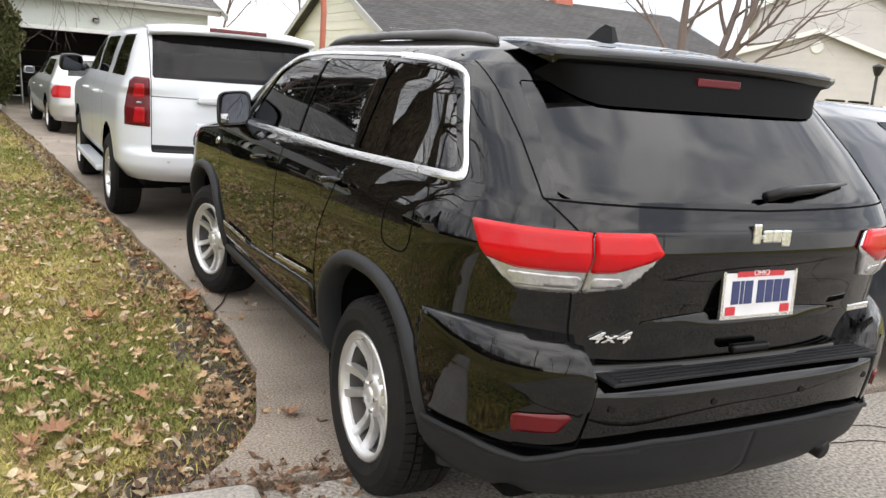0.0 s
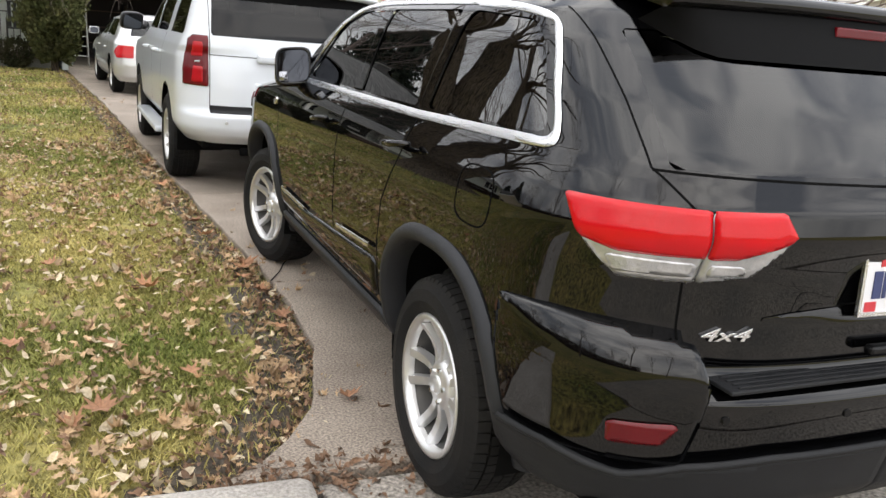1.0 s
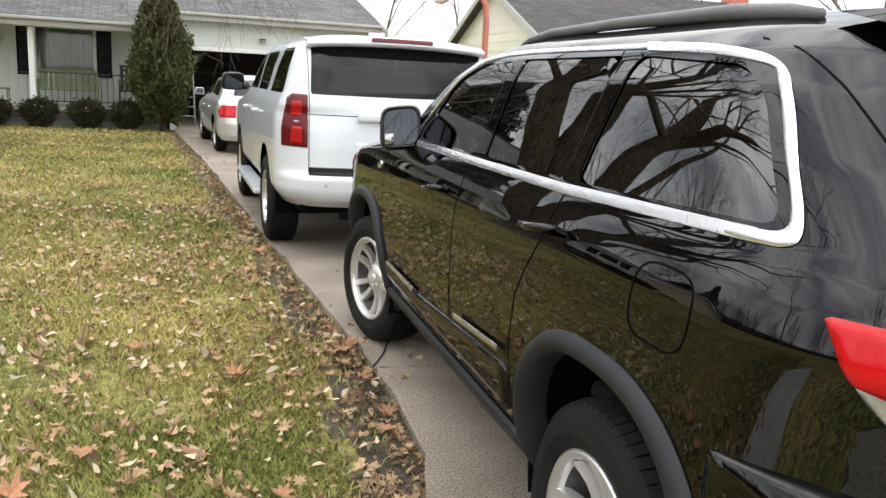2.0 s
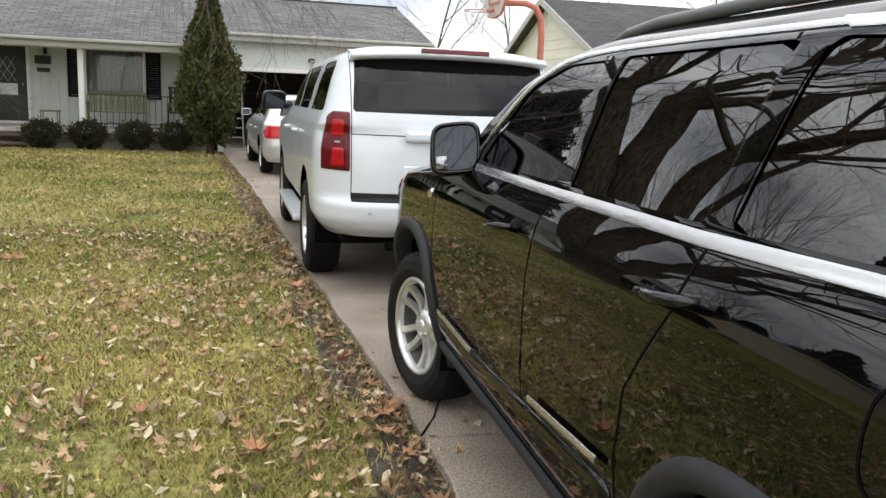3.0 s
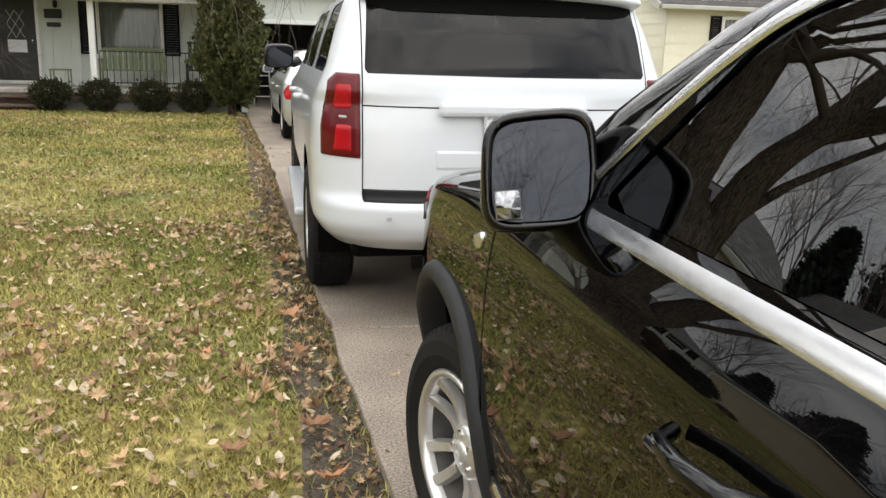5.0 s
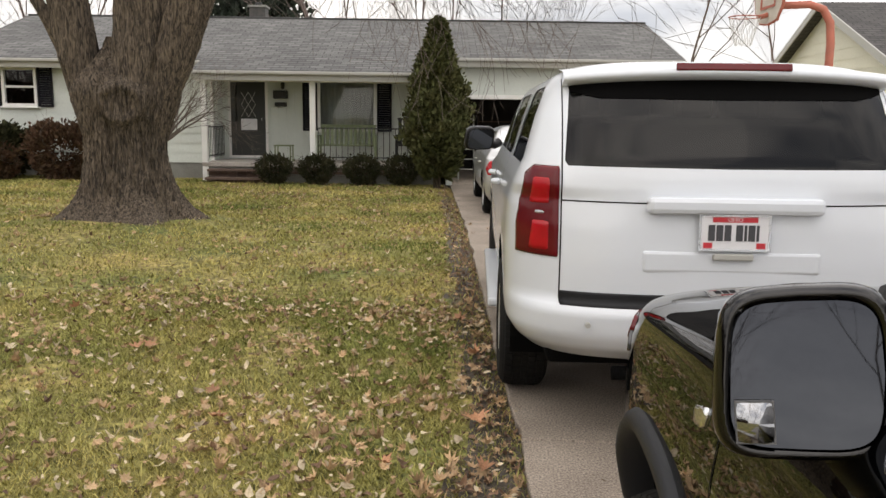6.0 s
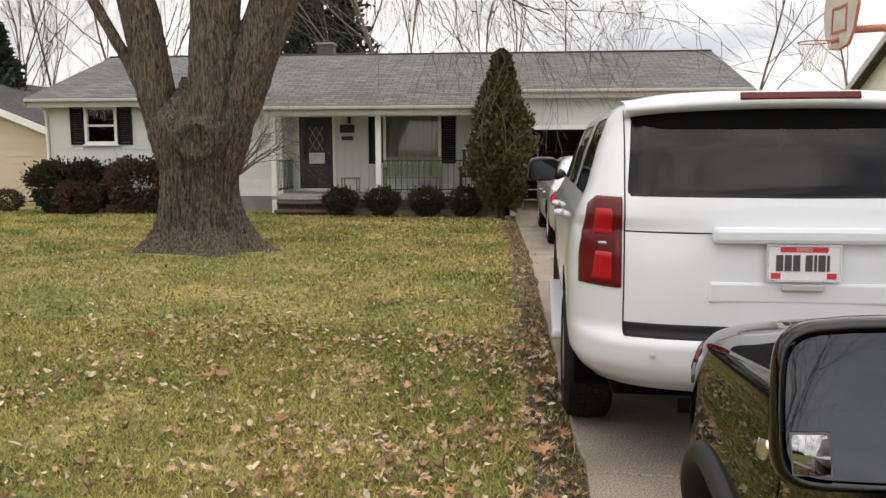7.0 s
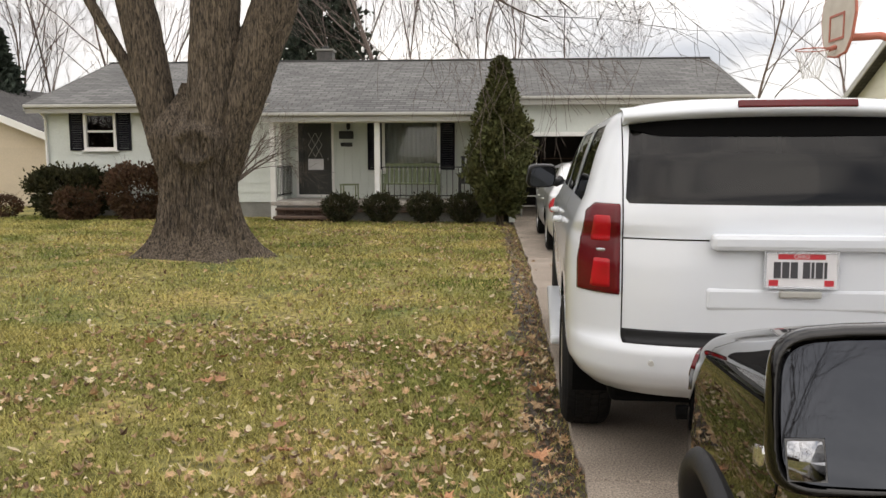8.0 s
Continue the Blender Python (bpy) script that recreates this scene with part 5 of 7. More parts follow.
    both_sides("headlamp", patch(sh, sh.poly([("s", 4.45 + g, 0.78), ("f", -0.52, 0.76), ("f", -0.55, 0.64), ("s", 4.40 + g, 0.66)], 8), 0.008, 0.03, 0.01), M["clear_lens"], car)
    for pts in ([("s", 2.13, zb), ("s", 2.13, 0.40)], [("s", 3.3 + g, zb - 0.05), ("s", 3.28 + g, 0.40)], [("s", 1.35, zb), ("s", 1.48, 0.75), ("s", 1.45, 0.40)]):
        both_sides("panel_joint", ribbon(sh, pts, 0.007, 0.0012, 10), M["gap"], car)
    for s in (-1, 1):
        for y in wy:
            bm = bmesh.new()
            rws = [[bm.verts.new((s * x, y + 0.395 * math.cos(t), 0.36 + 0.395 * math.sin(t))) for t in np.linspace(-0.25, math.pi + 0.25, 18)] for x in (0.5, 0.87)]
            for q in range(17):
                bm.faces.new((rws[0][q], rws[0][q + 1], rws[1][q + 1], rws[1][q]))
            bm.faces.new(rws[0])
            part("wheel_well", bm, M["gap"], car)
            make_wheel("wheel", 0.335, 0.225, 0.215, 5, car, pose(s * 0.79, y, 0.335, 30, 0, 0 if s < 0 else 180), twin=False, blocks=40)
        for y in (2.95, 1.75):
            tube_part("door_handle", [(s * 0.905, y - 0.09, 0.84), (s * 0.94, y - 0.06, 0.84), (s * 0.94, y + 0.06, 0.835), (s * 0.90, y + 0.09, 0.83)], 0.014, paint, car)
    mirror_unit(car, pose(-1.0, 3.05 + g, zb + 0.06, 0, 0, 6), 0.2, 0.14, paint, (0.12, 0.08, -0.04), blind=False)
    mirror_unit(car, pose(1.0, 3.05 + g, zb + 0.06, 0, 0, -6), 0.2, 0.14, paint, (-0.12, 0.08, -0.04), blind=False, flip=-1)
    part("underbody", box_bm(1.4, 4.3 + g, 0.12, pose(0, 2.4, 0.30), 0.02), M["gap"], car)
    cabin(car, 2.3, 0.68, 0.42, [1.5], 2.85)
    if wiper:
        tube_part("rear_wiper", [(-0.05, 0.40, 1.07), (0.2, 0.42, 1.09), (0.4, 0.45, 1.10)], [0.015, 0.012, 0.006], M["black_trim"], car)
    return car

saloon("silver_car", pose(-0.62, 15.2, 0, 0, 0, 4.8), "silver four-door car parked before the open garage", M["silver_paint"], 4.9, 1.5, False)
saloon("white_car", pose(3.0, 6.7, 0, 0, 0, 4.8), "white saloon car parked beside the white wagon", M["white_paint"], 4.8, 1.45, True)
saloon("dark_hatchback", pose(3.15, 0.95, 0, 0, 0, 1.0), "dark grey hatchback with rear wiper on the driveway", M["grey_paint"], 4.6, 1.62, False, wiper=True)


# ---- ground ----
EDGE = [(-2.2, -40), (-2.2, 0.9), (-1.62, 1.15), (-1.36, 1.34), (-1.12, 1.75), (-0.98, 2.3), (-0.95, 3.0), (-0.985, 3.7), (-1.12, 5.3), (-1.22, 6.6), (-1.50, 10.3), (-1.78, 14.0), (-2.40, 20.6), (-2.62, 22.9), (-3.5, 40)]
EY, EX = [p[1] for p in EDGE], [p[0] for p in EDGE]


def edge_x(y):
    """The driveway's edge on the lawn side."""
    return float(np.interp(y, EY, EX)) + 0.03 * noise.noise((0, y * 1.7, 3)) + 0.012 * noise.noise((0, y * 7, 9))


def smooth(a, b, x):
    t = min(1, max(0, (x - a) / (b - a)))
    return t * t * (3 - 2 * t)


def ground_z(x, y):
    lawn = edge_x(y) - x
    z = -0.05 + 0.065 * smooth(0.0, 0.22, lawn)
    if lawn > 0.2:
        z += (0.018 * noise.noise((x * 0.8, y * 0.8, 0)) + 0.05 * smooth(1, 6, lawn)) * smooth(0.2, 1.2, lawn)
    z += 1.25 * smooth(9, 30, x) + 0.05 * smooth(5.2, 6.5, x)
    d = math.hypot(x + 6.55, y - 13.4)
    z += 0.12 * (1 - smooth(0.6, 2.4, d))
    return z


def axis_steps(fine_lo, fine_hi, step, far):
    a = list(np.arange(fine_lo, fine_hi + 1e-6, step))
    d, x = step, fine_hi
    while x < far:
        d *= 1.35
        x += d
        a.append(x)
    d, x = step, fine_lo
    while x > -far:
        d *= 1.35
        x -= d
        a.insert(0, x)
    return a


gx, gy = axis_steps(-9, 5.5, 0.09, 900), axis_steps(-1.0, 23.5, 0.11, 900)
gv = [(x, y, ground_z(x, y)) for y in gy for x in gx]
gw = len(gx)
gf = [(j * gw + i, j * gw + i + 1, (j + 1) * gw + i + 1, (j + 1) * gw + i) for j in range(len(gy) - 1) for i in range(gw - 1)]
soil_slot = []
for f in gf:
    cx, cy = (gv[f[0]][0] + gv[f[2]][0]) / 2, (gv[f[0]][1] + gv[f[2]][1]) / 2
    l = edge_x(cy) - cx
    soil_slot.append(1 if -6 < l < 0.30 + 0.14 * noise.noise((cx * 3, cy * 1.3, 5)) and 0.6 < cy < 22.6 else 0)
ground = new("ground", mesh_of("ground", gv, gf, [M["lawn"], M["soil"]], True, soil_slot))
tagged(ground, "lawn with worn grass, bare soil along the driveway", "ground", kind="structure")

# driveway slabs: real plates with joints between them
drive = tagged(empty("driveway"), "brown-grey concrete driveway with joints and a crack", "driveway", kind="structure")
JOINTS = [1.16, 3.40, 6.1, 9.0, 12.0, 15.0, 18.0, 21.0, 23.2]


def slab(x_of, x1, y0, y1, name, material, parent, gap=0.008, th=0.10, top=0.0, label=""):
    """One concrete plate between two joints; one edge may wander."""
    ys = np.linspace(y0 + gap, y1 - gap, max(3, int((y1 - y0) / 0.12)))
    a, b = [(x_of(y), y) for y in ys], [(x1(y), y) for y in reversed(ys)]
    loop = a + b
    n = len(loop)
    vs = [(x, y, top) for x, y in loop] + [(x, y, top - th) for x, y in loop]
    cx, cy = sum(p[0] for p in loop) / n, sum(p[1] for p in loop) / n
    ins = [(x + 0.006 * (1 if x < cx else -1), y + 0.006 * (1 if y < cy else -1), top) for x, y in loop]
    vs = ins + [(x, y, top - 0.006) for x, y in loop] + [(x, y, top - th) for x, y in loop]
    k = n // 2
    fs = [(i, n - 1 - i, n - 2 - i, i + 1) for i in range(k - 1)]
    fs = [tuple(reversed(f)) for f in fs]
    for r in (0, 1):
        fs += [(r * n + i, (r + 1) * n + i, (r + 1) * n + (i + 1) % n, r * n + (i + 1) % n) for i in range(n)]
    return part_mesh(name, vs, fs, material, parent, label)


def mid_x(y):
    return 1.35 - 0.0838 * (y - 5)


def right_x(y):
    return 5.0 - 0.0838 * (y - 5) * 0.4


for y0, y1 in zip(JOINTS, JOINTS[1:]):
    slab(edge_x, lambda y: mid_x(y) - 0.006, y0, y1, "slab", M["concrete"], drive)
    slab(lambda y: mid_x(y) + 0.006, right_x, y0, y1, "slab", M["concrete"], drive)
# the crack from the joint into the slab
crk = [(-0.985, 3.405), (-0.93, 3.52), (-0.88, 3.62), (-0.83, 3.77), (-0.75, 3.95), (-0.60, 4.2)]
cv, cf = [], []
for i, (x, y) in enumerate(crk):
    cv += [(x - 0.006, y, 0.0035), (x + 0.006 * (1 - i / 6), y, 0.0035)]
cf = [(2 * i, 2 * i + 1, 2 * i + 3, 2 * i + 2) for i in range(len(crk) - 1)]
part_mesh("crack", cv, cf, M["gap"], drive)
# walk slabs and coarse apron towards the street
apron = tagged(empty("apron"), "coarse pebbled concrete apron with cracks", "pavement", kind="structure")
slab(lambda y: -1.27 + 0.02 * math.sin(y * 3), lambda y: 9.0, -0.6, 1.10, "slab", M["aggregate"], apron, 0.01, 0.10, 0.0)
slab(lambda y: -2.4, lambda y: 9.0, -9.0, -0.6, "slab", M["aggregate"], apron, 0.01, 0.10, -0.005)
random.seed(11)
for k in range(9):
    x, y = 0.9 + random.random() * 2.0, 0.9 - random.random() * 2.4
    d = random.random() * 6.28
    cv = []
    for i in range(14):
        cv += [(x, y - 0.004, 0.003), (x + 0.003, y + 0.004, 0.003)]
        d += random.uniform(-0.6, 0.6)
        x += 0.09 * math.cos(d)
        y += 0.09 * math.sin(d)
        y = min(y, 1.02)
    part_mesh("crack", cv, [(2 * i, 2 * i + 1, 2 * i + 3, 2 * i + 2) for i in range(13)], M["gap"], apron)
kerb = tagged(empty("path_kerb"), "pale worn concrete path slabs with rounded ends", "pavement", kind="structure")
part("kerb_stone", box_bm(1.25, 0.62, 0.16, pose(-1.93, 0.80, -0.02, 0, 0, -2), 0.05), M["kerb"], kerb, smooth=True)
part("kerb_stone", box_bm(1.25, 0.62, 0.16, pose(-3.22, 0.78, -0.02, 0, 0, 1), 0.05), M["kerb"], kerb, smooth=True)


# ---- grass, leaves and litter ----
rng = np.random.default_rng(5)


def grass_field(name, count, x_lo, y_lo, y_hi, size, label, pull):
    xs, ys = [], []
    while len(xs) < count:
        y = y_lo + (y_hi - y_lo) * rng.random() ** pull
        e = edge_x(y)
        l = rng.random() ** 1.35 * (e - x_lo)
        if l < 0.34 + 0.14 * noise.noise((e * 3, y * 1.3, 5)) and rng.random() > 0.12:
            continue
        if noise.noise(((e - l) * 1.6, y * 1.6, 2)) < -0.38 + 0.3 * rng.random() and rng.random() < 0.7:
            continue
        if math.hypot(e - l + 6.55, y - 13.4) < 1.0:
            continue
        xs.append(e - l)
        ys.append(y)
    n = len(xs)
    b = np.array([(x, y, ground_z(x, y)) for x, y in zip(xs, ys)])
    ang, lean = rng.random(n) * 6.283, rng.random(n) * 6.283
    far = np.clip(b[:, 1] / 9.0, 0.75, 2.4)
    h = size * (0.5 + rng.random(n)) * (0.8 + 0.2 * far)
    w = 0.0035 * (0.7 + 0.8 * rng.random(n)) * far
    dx, dy = np.cos(ang) * w, np.sin(ang) * w
    tip = b + np.stack([np.cos(lean) * h * 0.9, np.sin(lean) * h * 0.9, h * 0.85], -1)
    mid = b + np.stack([np.cos(lean) * h * 0.30, np.sin(lean) * h * 0.30, h * 0.55], -1)
    off = np.stack([dx, dy, np.zeros(n)], -1)
    V = np.empty((n, 5, 3))
    V[:, 0], V[:, 1], V[:, 2], V[:, 3], V[:, 4] = b - off, b + off, mid + off * 0.8, mid - off * 0.8, tip
    V = V.reshape(-1, 3)
    i = np.arange(n) * 5
    quads = np.stack([i, i + 1, i + 2, i + 3], -1)
    tris = np.stack([i + 3, i + 2, i + 4], -1)
    me = bpy.data.meshes.new(name)
    me.vertices.add(len(V))
    me.vertices.foreach_set("co", V.ravel())
    lv = np.concatenate([quads.ravel(), tris.ravel()])
    me.loops.add(len(lv))
    me.loops.foreach_set("vertex_index", lv)
    me.polygons.add(2 * n)
    st = np.concatenate([np.arange(n) * 4, 4 * n + np.arange(n) * 3])
    me.polygons.foreach_set("loop_start", st)
    me.polygons.foreach_set("loop_total", np.concatenate([np.full(n, 4), np.full(n, 3)]))
    me.materials.append(M["blade"])
    me.update(calc_edges=True)
    ob = new(name, me)
    return tagged(ob, label, "grass", kind="stuff")


grass_field("grass", 210000, -6.5, 0.9, 9.0, 0.036, "short patchy autumn grass blades on the lawn", 1.2)
grass_field("grass", 120000, -15.0, 8.0, 21.5, 0.042, "short patchy autumn grass blades on the lawn", 1.1)

LOBES = [(0.0, -0.5), (0.10, -0.22), (0.36, -0.34), (0.28, -0.08), (0.52, 0.08), (0.24, 0.12), (0.26, 0.36), (0.10, 0.26), (0.0, 0.56), (-0.10, 0.26), (-0.28, 0.36), (-0.24, 0.12), (-0.52, 0.06), (-0.27, -0.08), (-0.34, -0.34), (-0.10, -0.22)]
OVAL = [(0.0, -0.5), (0.16, -0.28), (0.24, 0.02), (0.15, 0.30), (0.0, 0.5), (-0.15, 0.30), (-0.22, 0.02), (-0.15, -0.28)]


def leaf_geometry(shape, size, curl, m):
    """A dry leaf: a fan from its raised midrib, the rim curled up or down."""
    vs = [m @ Vector((0, 0, 0.0))]
    narrow, fold = 0.75 + 0.5 * rng.random(), 0.9 * rng.random() - 0.15
    for i, (x, y) in enumerate(shape):
        r = x * x + y * y
        z = curl * r * 1.6 + 0.12 * curl * math.sin(i * 2.1)
        z += fold * abs(x)
        vs.append(m @ Vector((x * size * narrow, y * size, z * size)))
    n = len(shape)
    return vs, [(0, 1 + i, 1 + (i + 1) % n) for i in range(n)]


def leaf_spot(k, near):
    if near:
        y = 1.0 + 8 * rng.random() ** 1.3
        l = 0.05 + 3.6 * rng.random() ** 1.2
    else:
        y = 1.2 + 19.5 * rng.random()
        l = 0.05 + 9.0 * rng.random() ** 1.3
    if k % 2 and HEAPS:
        hx, hy, hr = HEAPS[int(rng.random() * len(HEAPS))]
        return hx + rng.normal() * hr, hy + rng.normal() * hr * 0.7
    return edge_x(y) - l, y


# loose drifts in which the leaves have gathered
HEAPS = []
HEAPS = [(*leaf_spot(0, k % 2), 0.10 + 0.45 * rng.random()) for k in range(170)]


def litter(name, count, material, shape, lo, hi, spot, label, lift=0.036):
    vs, fs = [], []
    for k in range(count):
        x, y = spot(k)
        if math.hypot(x + 6.55, y - 13.4) < 0.9:
            continue
        s = lo + (hi - lo) * rng.random() ** 1.6
        m = pose(x, y, ground_z(x, y) + lift + 0.01 * rng.random(), rng.normal() * 20, rng.normal() * 20, rng.random() * 360)
        a, b = leaf_geometry(shape, s, rng.normal() * 0.8 + 0.3, m)
        o = len(vs)
        vs += a
        fs += [tuple(o + i for i in f) for f in b]
    ob = part_mesh(name, vs, fs, material)
    return tagged(ob, label, "leaves", kind="stuff")


def verge(k):
    y = 1.0 + 20.5 * rng.random() ** 1.3
    return edge_x(y) - abs(rng.normal()) * 0.21 + 0.03, y


def joint_gap(k):
    x = -1.7 + 2.0 * rng.random()
    return x, 1.13 + rng.normal() * (0.04 + 0.05 * (x < -0.6))


litter("fallen_leaves", 3000, M["leaf_pale"], OVAL, 0.028, 0.080, lambda k: leaf_spot(k, k % 4 == 0), "pale dry leaves scattered on the lawn")
litter("fallen_leaves", 4600, M["leaf_dry"], LOBES, 0.028, 0.085, lambda k: leaf_spot(k, k % 3 == 0), "tan dry leaves scattered on the lawn")
litter("fallen_leaves", 4200, M["leaf_brown"], OVAL, 0.022, 0.065, lambda k: leaf_spot(k, k % 2), "brown dry leaves scattered on the lawn")
litter("leaf_litter", 2600, M["leaf_brown"], OVAL, 0.02, 0.06, verge, "brown crumbled leaf litter along the driveway", 0.008)
litter("leaf_litter", 1100, M["leaf_dry"], LOBES, 0.02, 0.055, verge, "tan leaf litter along the driveway", 0.012)
litter("leaf_litter", 800, M["leaf_brown"], OVAL, 0.015, 0.055, joint_gap, "brown leaf litter in the slab joint", 0.05)
# larger orange leaves, each a thing of its own
BIG = [(-0.985, 1.72), (-1.12, 3.61), (-1.09, 3.70), (-1.16, 3.35), (-1.10, 3.12), (-1.30, 4.77), (-1.14, 4.0), (-1.25, 4.35), (-1.05, 2.75), (-1.11, 2.55), (-1.95, 1.73), (-2.05, 1.60), (-2.35, 1.78), (-2.5, 2.15), (-2.3, 2.45), (-3.85, 7.89), (-3.69, 7.27), (-3.62, 7.33),
       (-2.73, 6.10), (-1.7, 3.2), (-2.2, 3.7), (-2.8, 4.5), (-1.6, 4.6), (-1.8, 5.6), (-1.35, 5.6), (-1.4, 6.2), (-1.45, 7.4), (-1.6, 8.3), (-2.9, 6.5), (-4.6, 8.2), (-5.2, 7.5), (-4.4, 5.4), (-1.9, 2.4), (-1.6, 2.0)]
for k, (x, y) in enumerate(BIG):
    on_slab = x > edge_x(y)
    z = 0.012 if on_slab else ground_z(x, y) + 0.048
    a, b = leaf_geometry(LOBES, 0.10 + 0.05 * rng.random(), 0.1 + 0.5 * rng.random(), Matrix.Identity(4))
    st, sf = tube([(0, -0.05, 0.005), (0.01, -0.11, 0.02)], 0.0015, 5)
    o = len(a)
    lf = part_mesh("maple_leaf", a + st, b + [tuple(o + i for i in f) for f in sf], M["leaf_orange"])
    lf.matrix_world = pose(x, y, z, rng.normal() * 9, rng.normal() * 9, rng.random() * 360)
    tagged(lf, "large curled orange-brown leaf lying on the " + ("concrete" if on_slab else "ground"), "leaf", "fallen maple leaves")


# ---- plants ----
def clumps(count, spot, size, seed, flat=0.4):
    """Many small pointed leaf sprays round the places that spot() gives."""
    r = np.random.default_rng(seed)
    vs, fs = [], []
    for k in range(count):
        p, out = spot(r)
        d = (Vector(out) + Vector(r.normal(size=3)) * flat).normalized()
        s = d.cross(Vector(r.normal(size=3))).normalized()
        n = d.cross(s)
        h, w = size * (0.6 + 0.8 * r.random()), size * 0.30 * (0.6 + 0.8 * r.random())
        o = len(vs)
        p = Vector(p)
        vs += [p - s * w, p + s * w * 0.9 + n * w * 0.3, p + d * h * 0.6 + s * w, p + d * h, p + d * h * 0.6 - s * w + n * w * 0.4]
        fs += [(o, o + 1, o + 2, o + 4), (o + 4, o + 2, o + 3)]
    return vs, fs


def branch_tree(seed, height, r0, levels, spread, up, kids, start=0.25, droop=0.0, sides=(9, 6, 5, 4, 3), at=(0, 0, 0), heading=None, wob=0.10):
    """Tapered limbs that fork again and again."""
    r = random.Random(seed)
    vs, fs = [], []

    def grow(p, d, length, rad, level):
        n = 7 if level == 0 else (6 if level < 3 else 4)
        pts, rr = [p.copy()], [rad]
        q, dd = p.copy(), d.copy()
        for i in range(n):
            dd = (dd + Vector((r.gauss(0, wob), r.gauss(0, wob), r.gauss(0, wob) + up * 0.06 - droop * level * 0.05))).normalized()
            q = q + dd * length / n
            pts.append(q.copy())
            rr.append(rad * (1 - 0.62 * (i + 1) / n) if level < levels else max(rad * (1 - 0.9 * (i + 1) / n), 0.002))
        a, b = tube(pts, rr, sides[min(level, len(sides) - 1)], cap=False)
        o = len(vs)
        vs.extend(a)
        fs.extend(tuple(o + i for i in f) for f in b)
        if level < levels:
            for k in range(kids[min(level, len(kids) - 1)]):
                t = start + (1 - start) * (k + r.random() * 0.9) / kids[min(level, len(kids) - 1)]
                i = min(int(t * n), n - 1)
                base = pts[i].lerp(pts[i + 1], t * n - i)
                ax = dd.cross(Vector((r.gauss(0, 1), r.gauss(0, 1), r.gauss(0, 1)))).normalized()
                nd = (Matrix.Rotation(spread * r.uniform(0.6, 1.3), 3, ax) @ (pts[i + 1] - pts[i]).normalized()).normalized()
                grow(base, nd, length * r.uniform(0.45, 0.72), max(rr[i] * r.uniform(0.42, 0.62), 0.003), level + 1)
    grow(Vector(at), Vector(heading or (0, 0, 1)).normalized(), height, r0, 0)
    return vs, fs


def join_geo(*geos):
    vs, fs = [], []
    for a, b in geos:
        o = len(vs)
        vs += [tuple(v) for v in a]
        fs += [tuple(o + i for i in f) for f in b]
    return vs, fs


# the big maple on the lawn
maple = tagged(empty("maple_tree", pose(-6.55, 13.4, 0.0)), "huge bare maple with furrowed bark and four limbs", "tree")
nz, na = 150, 340
tv = []
for j in range(nz):
    z = 2.75 * j / (nz - 1)
    r = 0.55 + 1.25 * math.exp(-z / 0.27) + 0.10 * smooth(1.2, 2.0, z) - 0.46 * smooth(1.95, 2.75, z)
    for i in range(na):
        a = 2 * math.pi * i / na
        root = 0.17 * math.exp(-z / 0.30) * (math.sin(5 * a + 0.6) + 0.6 * math.sin(8 * a + 2))
        warp = a + 0.03 * noise.noise((3 * math.cos(a), 3 * math.sin(a), z * 2))
        ridge = 0.4 - 1.6 * abs(noise.noise((17 * math.cos(warp), 17 * math.sin(warp), z * 2.4))) - 0.9 * abs(noise.noise((36 * math.cos(warp), 36 * math.sin(warp), z * 6)))
        lump = 0.06 * noise.noise((2 * math.cos(a), 2 * math.sin(a), z * 1.2))
        burl = 0.085 * math.exp(-((math.hypot((a - 5.0) * 0.65, z - 1.85) - 0.23) / 0.075) ** 2)
        rr = r + root + lump + burl + 0.058 * ridge
        sx = 1.0 + 0.10 * smooth(1.4, 2.2, z)
        tv.append((rr * math.cos(a) * sx, rr * math.sin(a) * 0.9, z - 0.12))
tf = [(j * na + i, j * na + (i + 1) % na, (j + 1) * na + (i + 1) % na, (j + 1) * na + i) for j in range(nz - 1) for i in range(na)]
tf.append(tuple((nz - 1) * na + i for i in range(na)))
part_mesh("trunk", tv, tf, M["bark"], maple, "thick furrowed grey-brown trunk with flared roots", smooth=True)


def rough_limb(pts, radii, seed):
    """A limb with bark ridges."""
    v, f = [], []
    sides, sub = 72, 26
    P = [Vector(p) for p in pts]
    fine, fr = [], []
    for i in range(len(P) - 1):
        p0, p1, p2, p3 = P[max(i - 1, 0)], P[i], P[i + 1], P[min(i + 2, len(P) - 1)]
        for t in np.linspace(0, 1, sub, endpoint=False):
            fine.append(0.5 * ((2 * p1) + (p2 - p0) * t + (2 * p0 - 5 * p1 + 4 * p2 - p3) * t * t + (3 * p1 - p0 - 3 * p2 + p3) * t ** 3))
            fr.append(radii[i] + (radii[i + 1] - radii[i]) * t)
    fine.append(P[-1])
    fr.append(radii[-1])
    a, b = tube(fine, fr, sides)
    out = []
    for k, p in enumerate(a):
        c = fine[k // sides]
        d = (p - c).normalized()
        q = k % sides / sides * 6.283
        h = 0.5 - 2.0 * abs(noise.noise((6 * math.cos(q) + seed, 6 * math.sin(q), c.z * 1.6))) - 0.8 * abs(noise.noise((13 * math.cos(q) + seed, 13 * math.sin(q), c.z * 4)))
        out.append(p + d * h * 0.10 * fr[k // sides])
    return out, b


